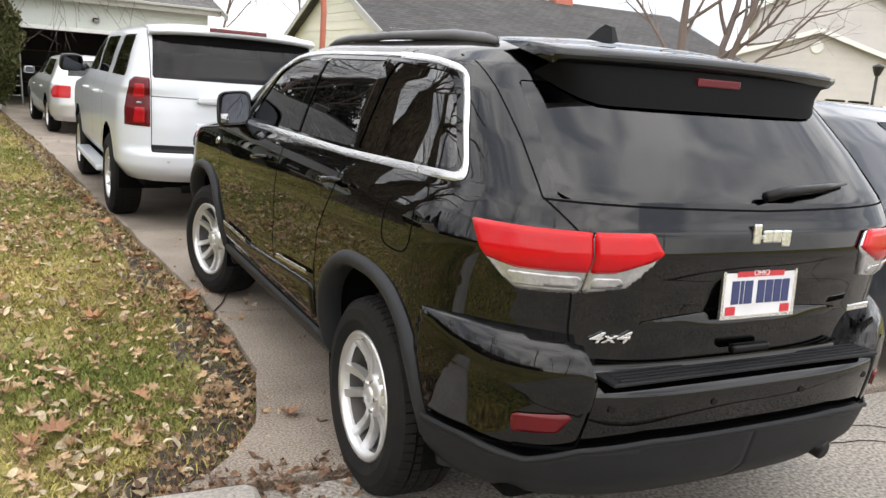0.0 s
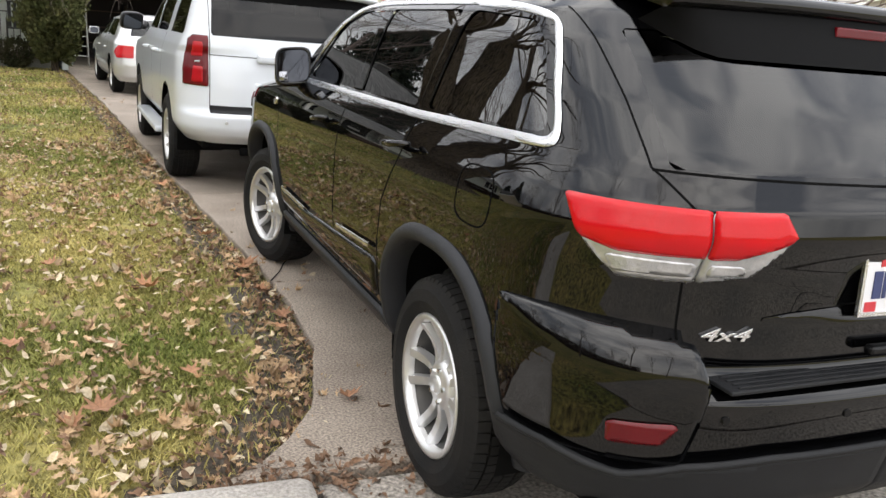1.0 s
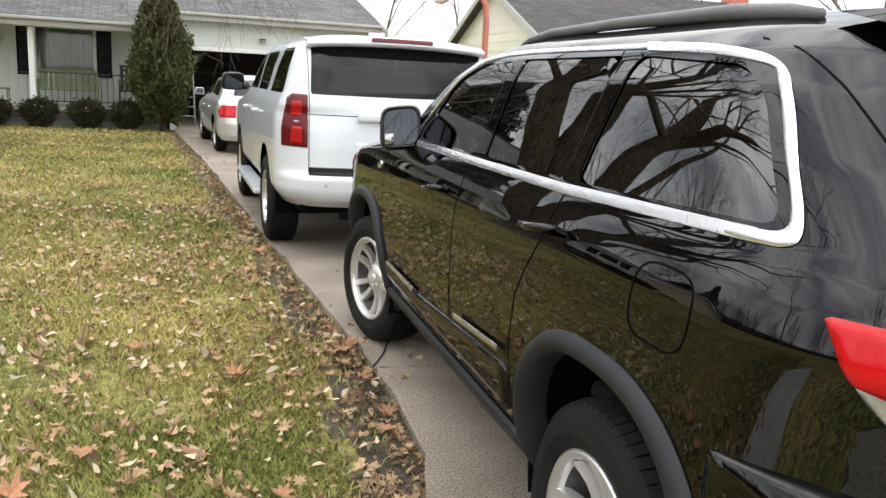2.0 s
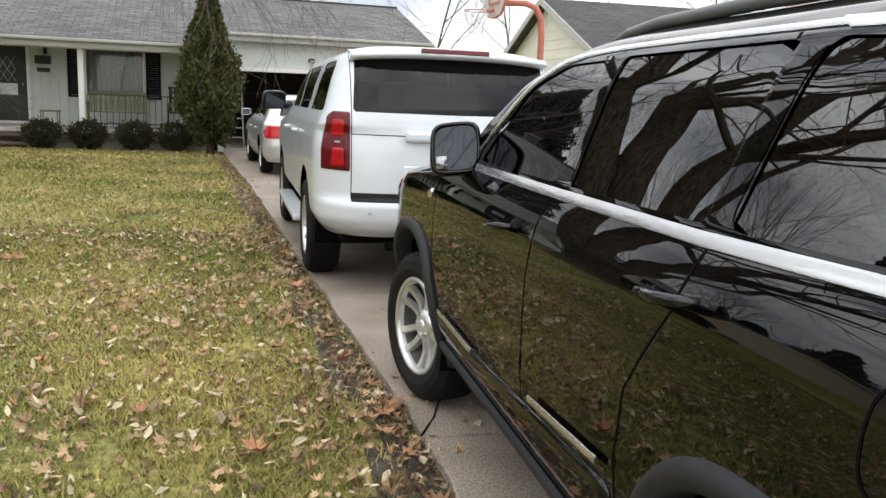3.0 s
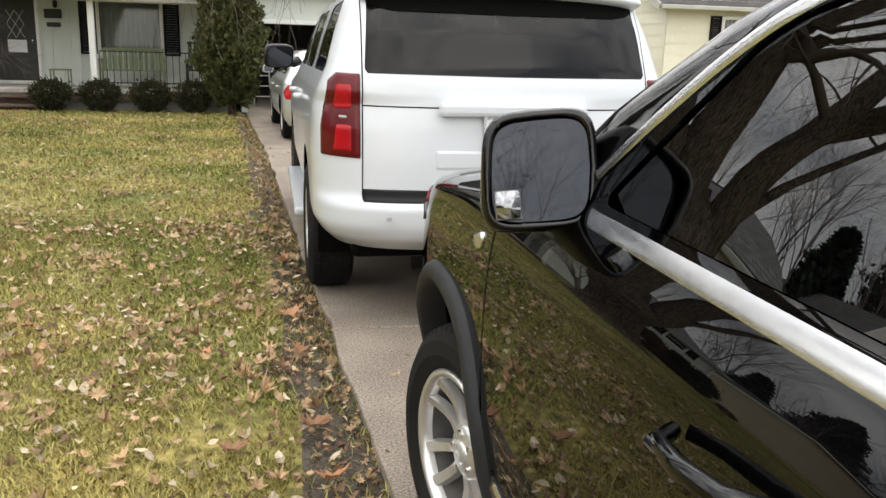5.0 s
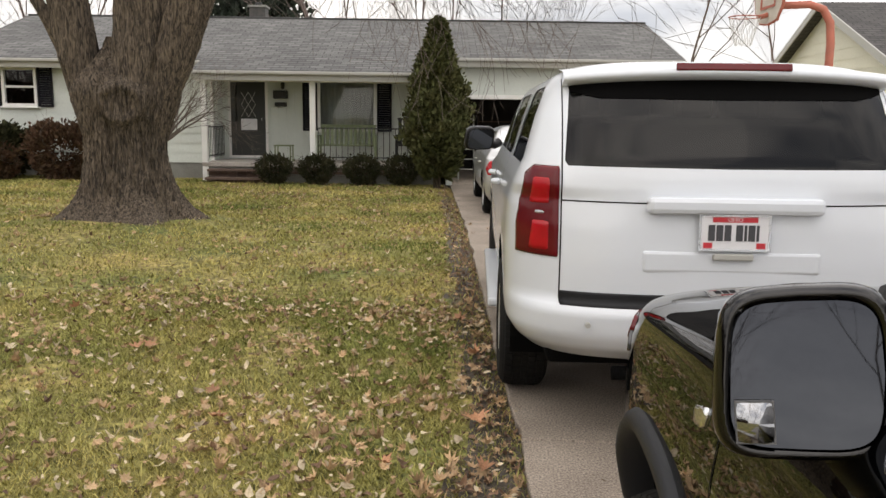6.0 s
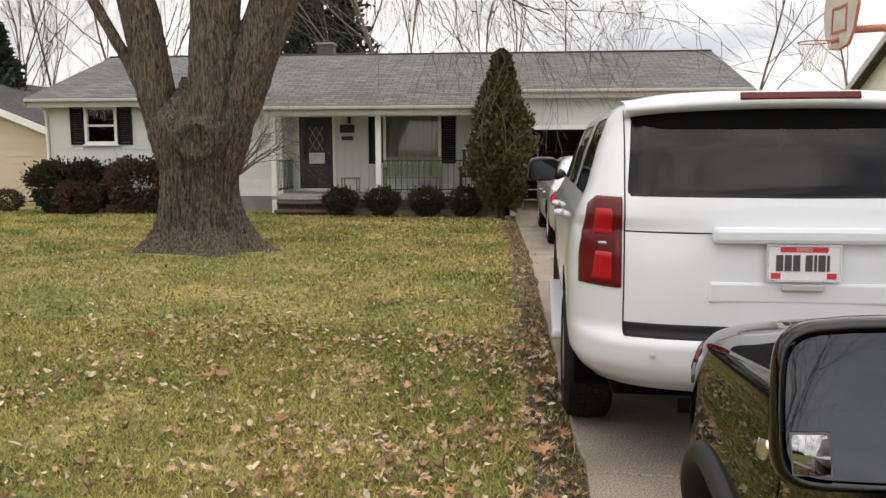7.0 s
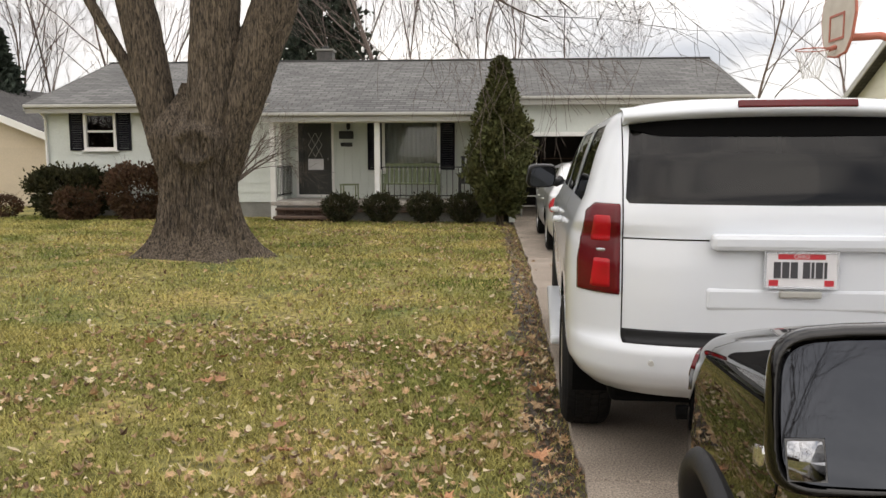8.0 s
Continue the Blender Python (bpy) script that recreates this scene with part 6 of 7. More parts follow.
MAPLE_LIMBS = [([(-0.32, -0.10, 1.30), (-0.56, -0.12, 2.4), (-0.76, -0.15, 3.6), (-1.05, -0.2, 4.7), (-1.9, 0.1, 7.0)], [0.20, 0.27, 0.26, 0.23, 0.15]),
         ([(-0.05, 0.25, 1.5), (-0.10, 0.40, 2.6), (-0.06, 0.55, 3.7), (0.0, 0.9, 5.0), (-0.3, 1.6, 7.5)], [0.18, 0.17, 0.16, 0.15, 0.10]),
         ([(0.16, -0.15, 1.4), (0.30, -0.12, 2.5), (0.37, -0.10, 3.6), (0.42, -0.05, 5.0), (0.7, -0.4, 8.0)], [0.33, 0.34, 0.34, 0.32, 0.18]),
         ([(0.32, -0.05, 1.30), (0.70, 0.0, 2.4), (1.14, 0.05, 3.6), (1.57, 0.1, 4.7), (2.9, 0.2, 7.0)], [0.20, 0.31, 0.32, 0.28, 0.16]),
         ([(-0.66, -0.1, 2.3), (-0.92, -0.2, 2.85), (-1.36, -0.3, 3.7), (-1.9, -0.4, 4.8), (-2.6, -0.3, 6.0)], [0.14, 0.085, 0.075, 0.07, 0.05])]
for k, (pts, rad) in enumerate(MAPLE_LIMBS):
    lb = part_mesh("limb", *rough_limb(pts, rad, 7.0 * k), M["bark"], maple, smooth=True)
    tip = Vector(pts[-1])
    way = (Vector(pts[-1]) - Vector(pts[-2])).normalized()
    part_mesh("branches", *branch_tree(40 + k, 5.5, rad[-1], 3, 0.75, 0.6, (6, 5, 4), 0.1, 0.25, at=tip, heading=way), M["twig"], lb, smooth=True)
    mid = Vector(pts[3])
    part_mesh("branches", *branch_tree(60 + k, 4.0, rad[3] * 0.4, 3, 0.8, 0.2, (5, 4, 4), 0.2, 0.5, at=mid, heading=(math.cos(k * 1.9), math.sin(k * 1.9) - 0.4, 0.5)), M["twig"], lb, smooth=True)
# the wide fan of upper limbs, each with its own side branches
UPPER = [((-1.12, -0.2, 4.6), (-2.6, -1.6, 6.6), (-4.6, -3.6, 8.6), 0.19), ((-1.0, -0.2, 4.3), (-2.6, -0.6, 5.8), (-5.4, -1.8, 7.2), 0.15), ((-1.3, -0.1, 5.2), (-2.6, 0.6, 7.6), (-3.8, 0.4, 10.6), 0.17),
         ((0.0, 0.9, 5.0), (-1.2, 0.2, 7.4), (-2.8, -1.2, 10.2), 0.16), ((0.0, 1.0, 5.2), (0.2, 2.6, 7.6), (-0.4, 4.4, 10.2), 0.14), ((0.42, -0.1, 4.9), (-0.5, -1.7, 7.0), (-2.0, -4.2, 9.4), 0.20),
         ((0.42, -0.1, 5.2), (0.6, -2.0, 7.2), (0.2, -5.0, 9.0), 0.17), ((0.5, -0.2, 6.0), (1.3, -0.8, 8.6), (1.7, -1.2, 11.6), 0.17), ((1.55, 0.1, 4.7), (2.7, -1.2, 6.6), (4.2, -3.6, 8.2), 0.18),
         ((1.5, 0.1, 4.8), (3.1, 1.0, 6.4), (5.4, 2.2, 7.6), 0.15), ((-1.2, -0.3, 4.9), (-2.0, -2.2, 6.2), (-3.2, -5.6, 7.0), 0.14)]
for k, (a, b, c, r0) in enumerate(UPPER):
    a, b, c = Vector(a), Vector(b), Vector(c)
    lb = part_mesh("limb", *rough_limb([a - (b - a) * 0.08, a, (a + b) / 2 + Vector((0, 0, 0.15)), b, (b + c) / 2 + Vector((0, 0, 0.2)), c], [r0 * 1.0, r0 * 0.8, r0 * 0.62, r0 * 0.5, r0 * 0.4, r0 * 0.28], 90.0 + 5 * k), M["bark"], maple, smooth=True)
    part_mesh("branches", *branch_tree(140 + k, 4.6, r0 * 0.28, 3, 0.55, 0.3, (5, 3, 3), 0.15, 0.2, at=c, heading=(c - b)), M["twig"], lb, smooth=True)
    part_mesh("branches", *branch_tree(160 + k, 4.2, r0 * 0.30, 3, 0.6, 0.3, (4, 3, 3), 0.2, 0.3, at=(a + b) / 2 + Vector((0, 0, 0.15)), heading=(c - b) + Vector((math.cos(k * 2.4), math.sin(k * 2.4), 0.3)) * 1.6), M["twig"], lb, smooth=True)
# drooping outer twigs towards the drive
for k, (x0, z0, dx) in enumerate([(2.3, 4.5, 1.2), (3.0, 4.35, 1.7), (3.4, 4.6, 1.4), (2.7, 4.7, 2.0), (4.1, 4.45, 1.6), (1.8, 4.3, 0.9)]):
    part_mesh("drooping_bough", *branch_tree(80 + k, 2.4, 0.022, 3, 0.65, -0.25, (6, 5, 3), 0.05, 0.18, at=(x0, -0.6 - 0.3 * k, z0), heading=(dx, -0.3, -0.35)), M["twig"], maple, smooth=True)


def conifer(m, height, width, label, count, seed, mt, name="conifer_tree", size=0.16):
    t = tagged(empty(name, m), label, "tree")
    tube_part("trunk", [(0, 0, -0.05), (0.01, 0, height * 0.5), (0, 0, height * 0.9)], [0.09, 0.06, 0.02], M["bark"], t)

    def spot(r):
        u = r.random() ** 0.8
        z = 0.28 + (height - 0.28) * u
        k = min(1.0, (u + 0.16) / 0.42) ** 0.8 * (1 - max(0, (u - 0.36) / 0.64) ** 1.5) + 0.04
        a = r.random() * 6.283
        lump = 1 + 0.16 * math.sin(3 * a + z * 4.0) + 0.14 * math.sin(5 * a - z * 7) + 0.10 * r.normal()
        rad = width * 0.5 * k * lump * (0.70 + 0.34 * r.random())
        return (rad * math.cos(a), rad * math.sin(a), z), (math.cos(a) * 0.5, math.sin(a) * 0.5, 0.9)
    ob = part_mesh("crown", *clumps(count, spot, size, seed), mt, t, "dense upright evergreen sprays")

    def core(r):
        u = r.random()
        k = min(1.0, (u + 0.13) / 0.33) ** 0.7 * (1 - max(0, (u - 0.30) / 0.70) ** 1.5)
        a = r.random() * 6.283
        return (width * 0.32 * k * math.cos(a), width * 0.32 * k * math.sin(a), 0.3 + (height - 0.4) * u), (math.cos(a), math.sin(a), 0.4)
    part_mesh("inner_crown", *clumps(count // 5, core, size * 2.4, seed + 1), mt, t)
    return t


def bush(m, w, d, h, label, mt, seed, count=1800, boxy=1.0):
    b = tagged(empty("shrub", m), label, "shrub", "foundation shrubs")

    def spot(r):
        a, e = r.random() * 6.283, math.asin(2 * r.random() - 1)
        x, y, z = math.cos(a) * math.cos(e), math.sin(a) * math.cos(e), math.sin(e)
        x, y, z = (math.copysign(abs(v) ** boxy, v) for v in (x, y, z))
        k = (1 + 0.10 * math.sin(4 * a + 3 * e) + 0.08 * r.normal()) * (0.75 + 0.27 * r.random())
        zz = h * 0.55 + h * 0.48 * z * k
        nar = 0.62 + 0.38 * min(1, zz / (h * 0.6))
        return (w / 2 * x * k * nar, d / 2 * y * k * nar, max(0.08, zz)), (x, y, z + 0.3)
    part_mesh("foliage", *clumps(count * 2, spot, 0.05 if boxy == 1.0 else 0.075, seed), mt, b)
    part_mesh("twig_clump", *join_geo(*[branch_tree(seed * 7 + i, h * 0.8, 0.014, 2, 0.6, 0.3, (4, 3), 0.2, at=(0.1 * math.cos(i * 2), 0.08 * math.sin(i * 2), 0), heading=(math.cos(i * 2) * 0.5, math.sin(i * 2) * 0.4, 1)) for i in range(4)]), M["twig"], b)
    return b


# ---- the white ranch house ----
HM = pose(-2.5, 21.3, 0, 0, 0, 4.8)
house = tagged(empty("ranch_house", HM), "low pale-green sided ranch house with porch and open garage", "house")
GZ = 0.03


def wall_part(name, u0, u1, v0, v1, z0, z1, material, parent, openings=(), axis="u"):
    """A thick wall along u with rectangular openings cut right through it."""
    us = sorted({u0, u1, *[o[0] for o in openings], *[o[1] for o in openings]})
    bm = bmesh.new()
    for a, b in zip(us, us[1:]):
        cuts = sorted((o[2], o[3]) for o in openings if o[0] <= a + 1e-6 and o[1] >= b - 1e-6)
        z = z0
        for c0, c1 in cuts + [(z1, z1)]:
            if c0 - z > 1e-4:
                box_bm(b - a, v1 - v0, c0 - z, pose((a + b) / 2, (v0 + v1) / 2, (z + c0) / 2), 0, bm)
            z = c1
    return part(name, bm, material, parent)


def boards(parent, wall, u0, u1, v, z0, z1, pitch, material, openings=(), facing=-1):
    """Lap siding: one tilted board for each course, cut where there is an opening."""
    n = int((z1 - z0) / pitch)
    for k in range(n + 1):
        za, zb = z0 + k * pitch, min(z0 + (k + 1) * pitch, z1)
        if zb - za < 0.03:
            continue
        spans = [(u0, u1)]
        for o in openings:
            if o[2] < zb - 0.02 and o[3] > za + 0.02:
                nx = []
                for a, b in spans:
                    if o[0] > a:
                        nx.append((a, min(b, o[0])))
                    if o[1] < b:
                        nx.append((max(a, o[1]), b))
                spans = [s for s in nx if s[1] - s[0] > 0.02]
        for a, b in spans:
            t0, t1 = 0.022 * facing, 0.006 * facing
            vs = [(a, v + t0, za), (b, v + t0, za), (b, v + t1, zb), (a, v + t1, zb), (a, v, za), (b, v, za), (b, v, zb), (a, v, zb)]
            fs = [(0, 1, 2, 3), (4, 5, 1, 0), (7, 3, 2, 6), (0, 3, 7, 4), (1, 5, 6, 2)]
            part_mesh("siding_board", vs, fs, material, wall)


def window_unit(parent, u0, u1, z0, z1, v, name="window", shutters=0.0, sash=True, curtain=True, grille=False, facing=-1, dark=False):
    """A window in its wall: casing, sill, sash bars, pane, curtain behind, shutters beside it."""
    w = empty(name)
    child(w, parent)
    cu, cz = (u0 + u1) / 2, (z0 + z1) / 2
    W, H = u1 - u0, z1 - z0
    part("window_frame", frame_bm(W, H, 0.07, 0.09), M["white_wood"], w, "white window casing").location = (cu, v - 0.03, cz)
    part("window_sill", box_bm(W + 0.08, 0.12, 0.04, pose(cu, v - 0.06, z0 - 0.02), 0.008), M["white_wood"], w)
    if sash:
        part("sash_bar", box_bm(W - 0.14, 0.05, 0.05, pose(cu, v - 0.02, cz), 0.006), M["white_wood"], w)
    part("pane", box_bm(W - 0.14, 0.006, H - 0.14, pose(cu, v + 0.01, cz)), M["tint_glass_light"] if dark else M["clear_glass"], w)
    if curtain:
        n = 40
        top = [(u0 + 0.07 + (W - 0.14) * i / n, v + 0.12 + 0.018 * math.sin(i * 1.9), z0 + 0.07) for i in range(n + 1)]
        vs = top + [(x, y, z1 - 0.07) for x, y, _ in top]
        part_mesh("curtain", vs, [(i, i + 1, n + 2 + i, n + 1 + i) for i in range(n)], M["curtain"], w)
    # added dark board, stands in for the unlit room behind the pane
    part("room_back", box_bm(W + 0.4, 0.02, H + 0.4, pose(cu, v + 0.5, cz)), M["unlit_room"], w)
    if shutters:
        for s in (-1, 1):
            c = cu + s * (W / 2 + shutters / 2 + 0.01)
            sh_ = part("shutter", frame_bm(shutters, H + 0.02, 0.05, 0.035), M["shutter"], w, "black louvred shutter")
            sh_.location = (c, v - 0.045, cz)
            bm = bmesh.new()
            k = int(H / 0.06)
            for i in range(k):
                box_bm(shutters - 0.08, 0.012, 0.05, pose(0, 0, -H / 2 + 0.05 + (H - 0.1) * (i + 0.5) / k, -32), 0, bm)
            part("louvres", bm, M["shutter"], sh_)
    return w


def gable_roof(parent, u0, u1, steps, ridge_v, ridge_z, slope, back_v, material, thick=0.10):
    """A gable roof whose front eave steps in and out; steps: (u from, u to, eave v)."""
    roof = empty("roof")
    child(roof, parent)
    for a, b, v in steps:
        vs = [(a, v, ridge_z - slope * (ridge_v - v)), (b, v, ridge_z - slope * (ridge_v - v)), (b, ridge_v, ridge_z), (a, ridge_v, ridge_z)]
        vs += [(x, y, z - thick) for x, y, z in vs]
        ob = part_mesh("roof_plane", vs, [(0, 1, 2, 3), (7, 6, 5, 4), (0, 4, 5, 1), (1, 5, 6, 2), (3, 2, 6, 7), (0, 3, 7, 4)], material, roof)
        roof_uv(ob)
        e = ridge_z - slope * (ridge_v - v)
        part("gutter", box_bm(b - a, 0.09, 0.08, pose((a + b) / 2, v - 0.045, e - 0.06), 0.02), M["gutter"], roof, "pale metal gutter")
        part("fascia", box_bm(b - a, 0.03, 0.16, pose((a + b) / 2, v + 0.02, e - 0.15)), M["gutter"], roof)
    vs = [(u0, back_v, ridge_z - slope * (back_v - ridge_v)), (u1, back_v, ridge_z - slope * (back_v - ridge_v)), (u1, ridge_v, ridge_z), (u0, ridge_v, ridge_z)]
    vs += [(x, y, z - thick) for x, y, z in vs]
    roof_uv(part_mesh("roof_plane", vs, [(3, 2, 1, 0), (4, 5, 6, 7), (1, 5, 4, 0), (2, 6, 5, 1), (7, 6, 2, 3), (4, 7, 3, 0)], material, roof))
    tube_part("ridge_cap", [(u0, ridge_v, ridge_z), (u1, ridge_v, ridge_z)], 0.05, material, roof, 6)
    return roof


def roof_uv(ob):
    uv = ob.data.uv_layers.new(name="courses")
    for l in ob.data.loops:
        c = ob.data.vertices[l.vertex_index].co
        uv.data[l.index].uv = (c.x, math.hypot(c.y, c.z))


SL = 0.318
PORCH_V, WING_V, GAR_V = 1.6, 1.0, 1.5
win_open = [(-10.73, -9.89, 1.75, 2.68)]
front_open = [(-5.45, -4.55, 0.56, 2.57), (-3.27, -1.80, 1.25, 2.53)]
gar_open = [(0.06, 4.9, -0.2, 2.07)]
wl_ = wall_part("wall", -11.75, -5.7, WING_V, WING_V + 0.14, 0.45, 2.95, M["siding"], house, win_open)
boards(house, wl_, -11.75, -5.7, WING_V, 0.45, 2.95, 0.235, M["siding"], [(-10.80, -9.82, 1.70, 2.75)])
wp_ = wall_part("wall", -5.7, 0.0, PORCH_V, PORCH_V + 0.14, 0.2, 2.95, M["siding"], house, front_open)
for k in range(int(5.6 / 0.2)):
    u = -5.66 + k * 0.2
    if not (-5.55 < u < -4.5 or -3.35 < u < -1.75):
        part("batten", box_bm(0.025, 0.02, 2.3, pose(u, PORCH_V - 0.01, 1.7)), M["siding"], wp_)
wg_ = wall_part("wall", 0.0, 5.45, GAR_V, GAR_V + 0.14, 0.0, 3.1, M["siding"], house, gar_open)
boards(house, wg_, 0.0, 5.45, GAR_V, 2.16, 3.05, 0.235, M["siding"])
boards(house, wg_, 4.98, 5.45, GAR_V, 0.1, 2.16, 0.235, M["siding"])
for u, v0 in ((-11.75, WING_V), (5.31, GAR_V)):
    side = wall_part("wall", u, u + 0.14, v0 + 0.14, 9.4, 0.0, 2.95, M["siding"], house)
    part_mesh("gable_wall", [(u, v0, 2.9), (u, 9.4, 2.9), (u, 5.2, 4.22), (u + 0.14, v0, 2.9), (u + 0.14, 9.4, 2.9), (u + 0.14, 5.2, 4.22)], [(0, 2, 1), (3, 4, 5), (0, 3, 5, 2), (1, 2, 5, 4), (0, 1, 4, 3)], M["siding"], house)
wall_part("wall", -11.75, 5.45, 9.4, 9.54, 0.0, 2.95, M["siding"], house)
wall_part("wall", -5.78, -5.64, WING_V + 0.14, PORCH_V, 0.2, 2.95, M["siding"], house)
wall_part("wall", -0.07, 0.07, 0.55, 7.0, 0.0, 2.95, M["siding"], house)
# garage back wall and ceiling: the darkness inside is in their colour
wall_part("wall", 0.0, 5.45, 7.0, 7.14, 0.0, 2.95, M["unlit_room"], house)
part("foundation", box_bm(6.1, 0.16, 0.62, pose(-8.72, WING_V + 0.09, 0.16)), M["block"], house, "grey block foundation")
part("ceiling_garage", box_bm(5.4, 5.5, 0.04, pose(2.7, 4.3, 2.55)), M["unlit_room"], house)
block_part("garage_floor", (0.0, GAR_V - 0.3, -0.08), (5.45, 7.0, 0.012), M["concrete"], house)
gable_roof(house, -12.0, 5.72, [(-12.0, -5.85, 0.55), (-5.85, -0.35, -0.30), (-0.35, 5.72, 1.10)], 5.2, 4.36, SL, 9.9, M["shingle"])
part("soffit", box_bm(5.5, 1.85, 0.03, pose(-3.1, 0.68, 2.50)), M["white_wood"], house)
part("porch_beam", box_bm(5.5, 0.12, 0.14, pose(-3.1, 0.0, 2.43), 0.01), M["white_wood"], house)
for u in (-12.0, 5.72):
    for s, v0, v1 in ((1, 0.5, 5.2), (-1, 9.9, 5.2)):
        z0, z1 = 4.36 - SL * abs(5.2 - v0), 4.36
        a, b = Vector((u, v0, z0 - 0.09)), Vector((u, v1, z1 - 0.09))
        o = part("bargeboard", box_bm(0.03, (b - a).length, 0.16), M["gutter"], house)
        o.matrix_local = Matrix.Translation((a + b) / 2) @ Matrix.Rotation(math.atan2(b.z - a.z, b.y - a.y), 4, "X")
window_unit(house, -10.73, -9.89, 1.75, 2.68, WING_V, shutters=0.36, curtain=False, dark=True)
pw = window_unit(house, -3.27, -1.80, 1.25, 2.53, PORCH_V, "picture_window", shutters=0.36, sash=False)
for u in (-12.0 + 0.30, -5.72):
    tube_part("downpipe", [(u, 0.6, 2.72), (u, 0.85, 2.62), (u, 0.93, 2.5), (u, 0.93, 0.15), (u, 0.8, 0.08)], 0.038, M["white_wood"], house, 8, "white downpipe")
# door with diamond storm panel
dr = empty("front_door")
child(dr, house)
part("door_frame", frame_bm(0.98, 2.05, 0.06, 0.12), M["white_wood"], dr, "white door casing").location = (-5.0, PORCH_V + 0.02, 1.575)
part("storm_door", frame_bm(0.86, 1.96, 0.12, 0.04), M["door_paint"], dr, "black storm door").location = (-5.0, PORCH_V + 0.0, 1.55)
part("door_leaf", box_bm(0.86, 0.04, 1.96, pose(-5.0, PORCH_V + 0.09, 1.55)), M["door_paint"], dr)
part("kick_panel", box_bm(0.64, 0.03, 0.55, pose(-5.0, PORCH_V + 0.0, 0.95), 0.01), M["door_paint"], dr)
part("notice", box_bm(0.40, 0.006, 0.28, pose(-5.0, PORCH_V + 0.06, 1.38), 0.0), M["plate_white"], dr, "white paper notice on the door")
for k in range(4):
    for s in (-1, 1):
        o = part("lattice_bar", box_bm(0.009, 0.012, 0.36), M["gutter"], dr)
        o.matrix_local = pose(-5.09 + 0.18 * (k % 2), PORCH_V + 0.015, 1.72 + 0.30 * (k // 2), 0, s * 30, 0)
tube_part("door_handle", [(-4.66, PORCH_V - 0.03, 1.45), (-4.66, PORCH_V - 0.06, 1.5), (-4.66, PORCH_V - 0.03, 1.55)], 0.01, M["chrome"], dr)
# porch: floor, steps, posts, railings
por = empty("porch")
child(por, house)
part("porch_floor", box_bm(5.55, 1.7, 0.10, pose(-2.95, 0.78, 0.47), 0.015), M["kerb"], por, "grey concrete porch floor")
part("porch_base", box_bm(5.45, 1.62, 0.46, pose(-2.95, 0.80, 0.21)), M["block"], por)
for k, (v, z) in enumerate([(-0.32, 0.11), (-0.10, 0.29)]):
    st = part("step", box_bm(1.30, 0.34, 0.055, pose(-4.92, v, z + 0.06), 0.01), M["brick"], por, "worn brown brick step")
    bm = bmesh.new()
    for i in range(6):
        part("brick", box_bm(0.205, 0.10, 0.075, pose(-5.46 + i * 0.216, v + 0.03, z - 0.008), 0.004), M["brick"], st)
        part("brick", box_bm(0.205, 0.10, 0.075, pose(-5.46 + i * 0.216, v + 0.035, z - 0.09), 0.004), M["brick"], st)
for k in range(18):
    part("brick", box_bm(0.205, 0.05, 0.07, pose(-4.15 + k * 0.216, -0.035, 0.38), 0.004), M["brick"], por)
    part("brick", box_bm(0.205, 0.05, 0.07, pose(-4.05 + k * 0.216, -0.035, 0.30), 0.004), M["brick"], por)
for u in (-5.66, -3.17):
    p = part("porch_post", box_bm(0.13, 0.13, 2.38 if u < -5 else 1.9, pose(u, 0.0, 1.24 if u < -5 else 1.46), 0.012), M["white_wood"], por, "white square porch post")
    part("post_foot", box_bm(0.17, 0.17, 0.08, pose(u, 0.0, 0.56 if u > -5 else 0.08), 0.01), M["white_wood"], p)


def railing(u0, u1, v0, v1, z0, z1, n):
    r = empty("railing")
    child(r, por)
    for z in (z0, z1):
        tube_part("rail", [(u0, v0, z), (u1, v1, z)], 0.014, M["iron"], r, 6)
    for i in range(n + 1):
        t = i / n
        tube_part("baluster", [(u0 + (u1 - u0) * t, v0 + (v1 - v0) * t, z0 - 0.05), (u0 + (u1 - u0) * t, v0 + (v1 - v0) * t, z1)], 0.009, M["iron"], r, 6)


railing(-3.05, -0.3, 0.0, 0.0, 0.66, 1.33, 20)
railing(-5.60, -5.60, 0.1, 1.5, 0.66, 1.33, 10)
# porch things
mb = tagged(empty("mailbox", HM), "black metal mailbox on the porch wall", "mailbox")
part("box", box_bm(0.36, 0.12, 0.20, pose(-4.18, PORCH_V - 0.08, 2.12), 0.02), M["iron"], mb)
part("newspaper_rail", box_bm(0.30, 0.06, 0.10, pose(-4.18, PORCH_V - 0.06, 1.88), 0.02), M["iron"], mb)
pl_ = tagged(empty("porch_lamp", HM), "small black lantern on the porch wall", "lamp")
tube_part("bracket", [(-4.12, PORCH_V, 2.42), (-4.12, PORCH_V - 0.10, 2.45), (-4.12, PORCH_V - 0.10, 2.40)], 0.012, M["iron"], pl_)
part_mesh("lantern", *lathe([(0.0, 0.10), (0.05, 0.06), (0.045, -0.06), (0.02, -0.09), (0.0, -0.09)], 6, "z"), M["iron"], pl_).location = (-4.12, PORCH_V - 0.10, 2.34)
gl_ = tagged(empty("garage_lamp", HM), "small floodlight over the garage opening", "lamp")
part("floodlight", box_bm(0.16, 0.10, 0.10, pose(2.43, GAR_V - 0.10, 2.42, 20), 0.02), M["iron"], gl_)
part("lens", box_bm(0.12, 0.01, 0.06, pose(2.43, GAR_V - 0.16, 2.405, 20)), M["clear_lens"], gl_)


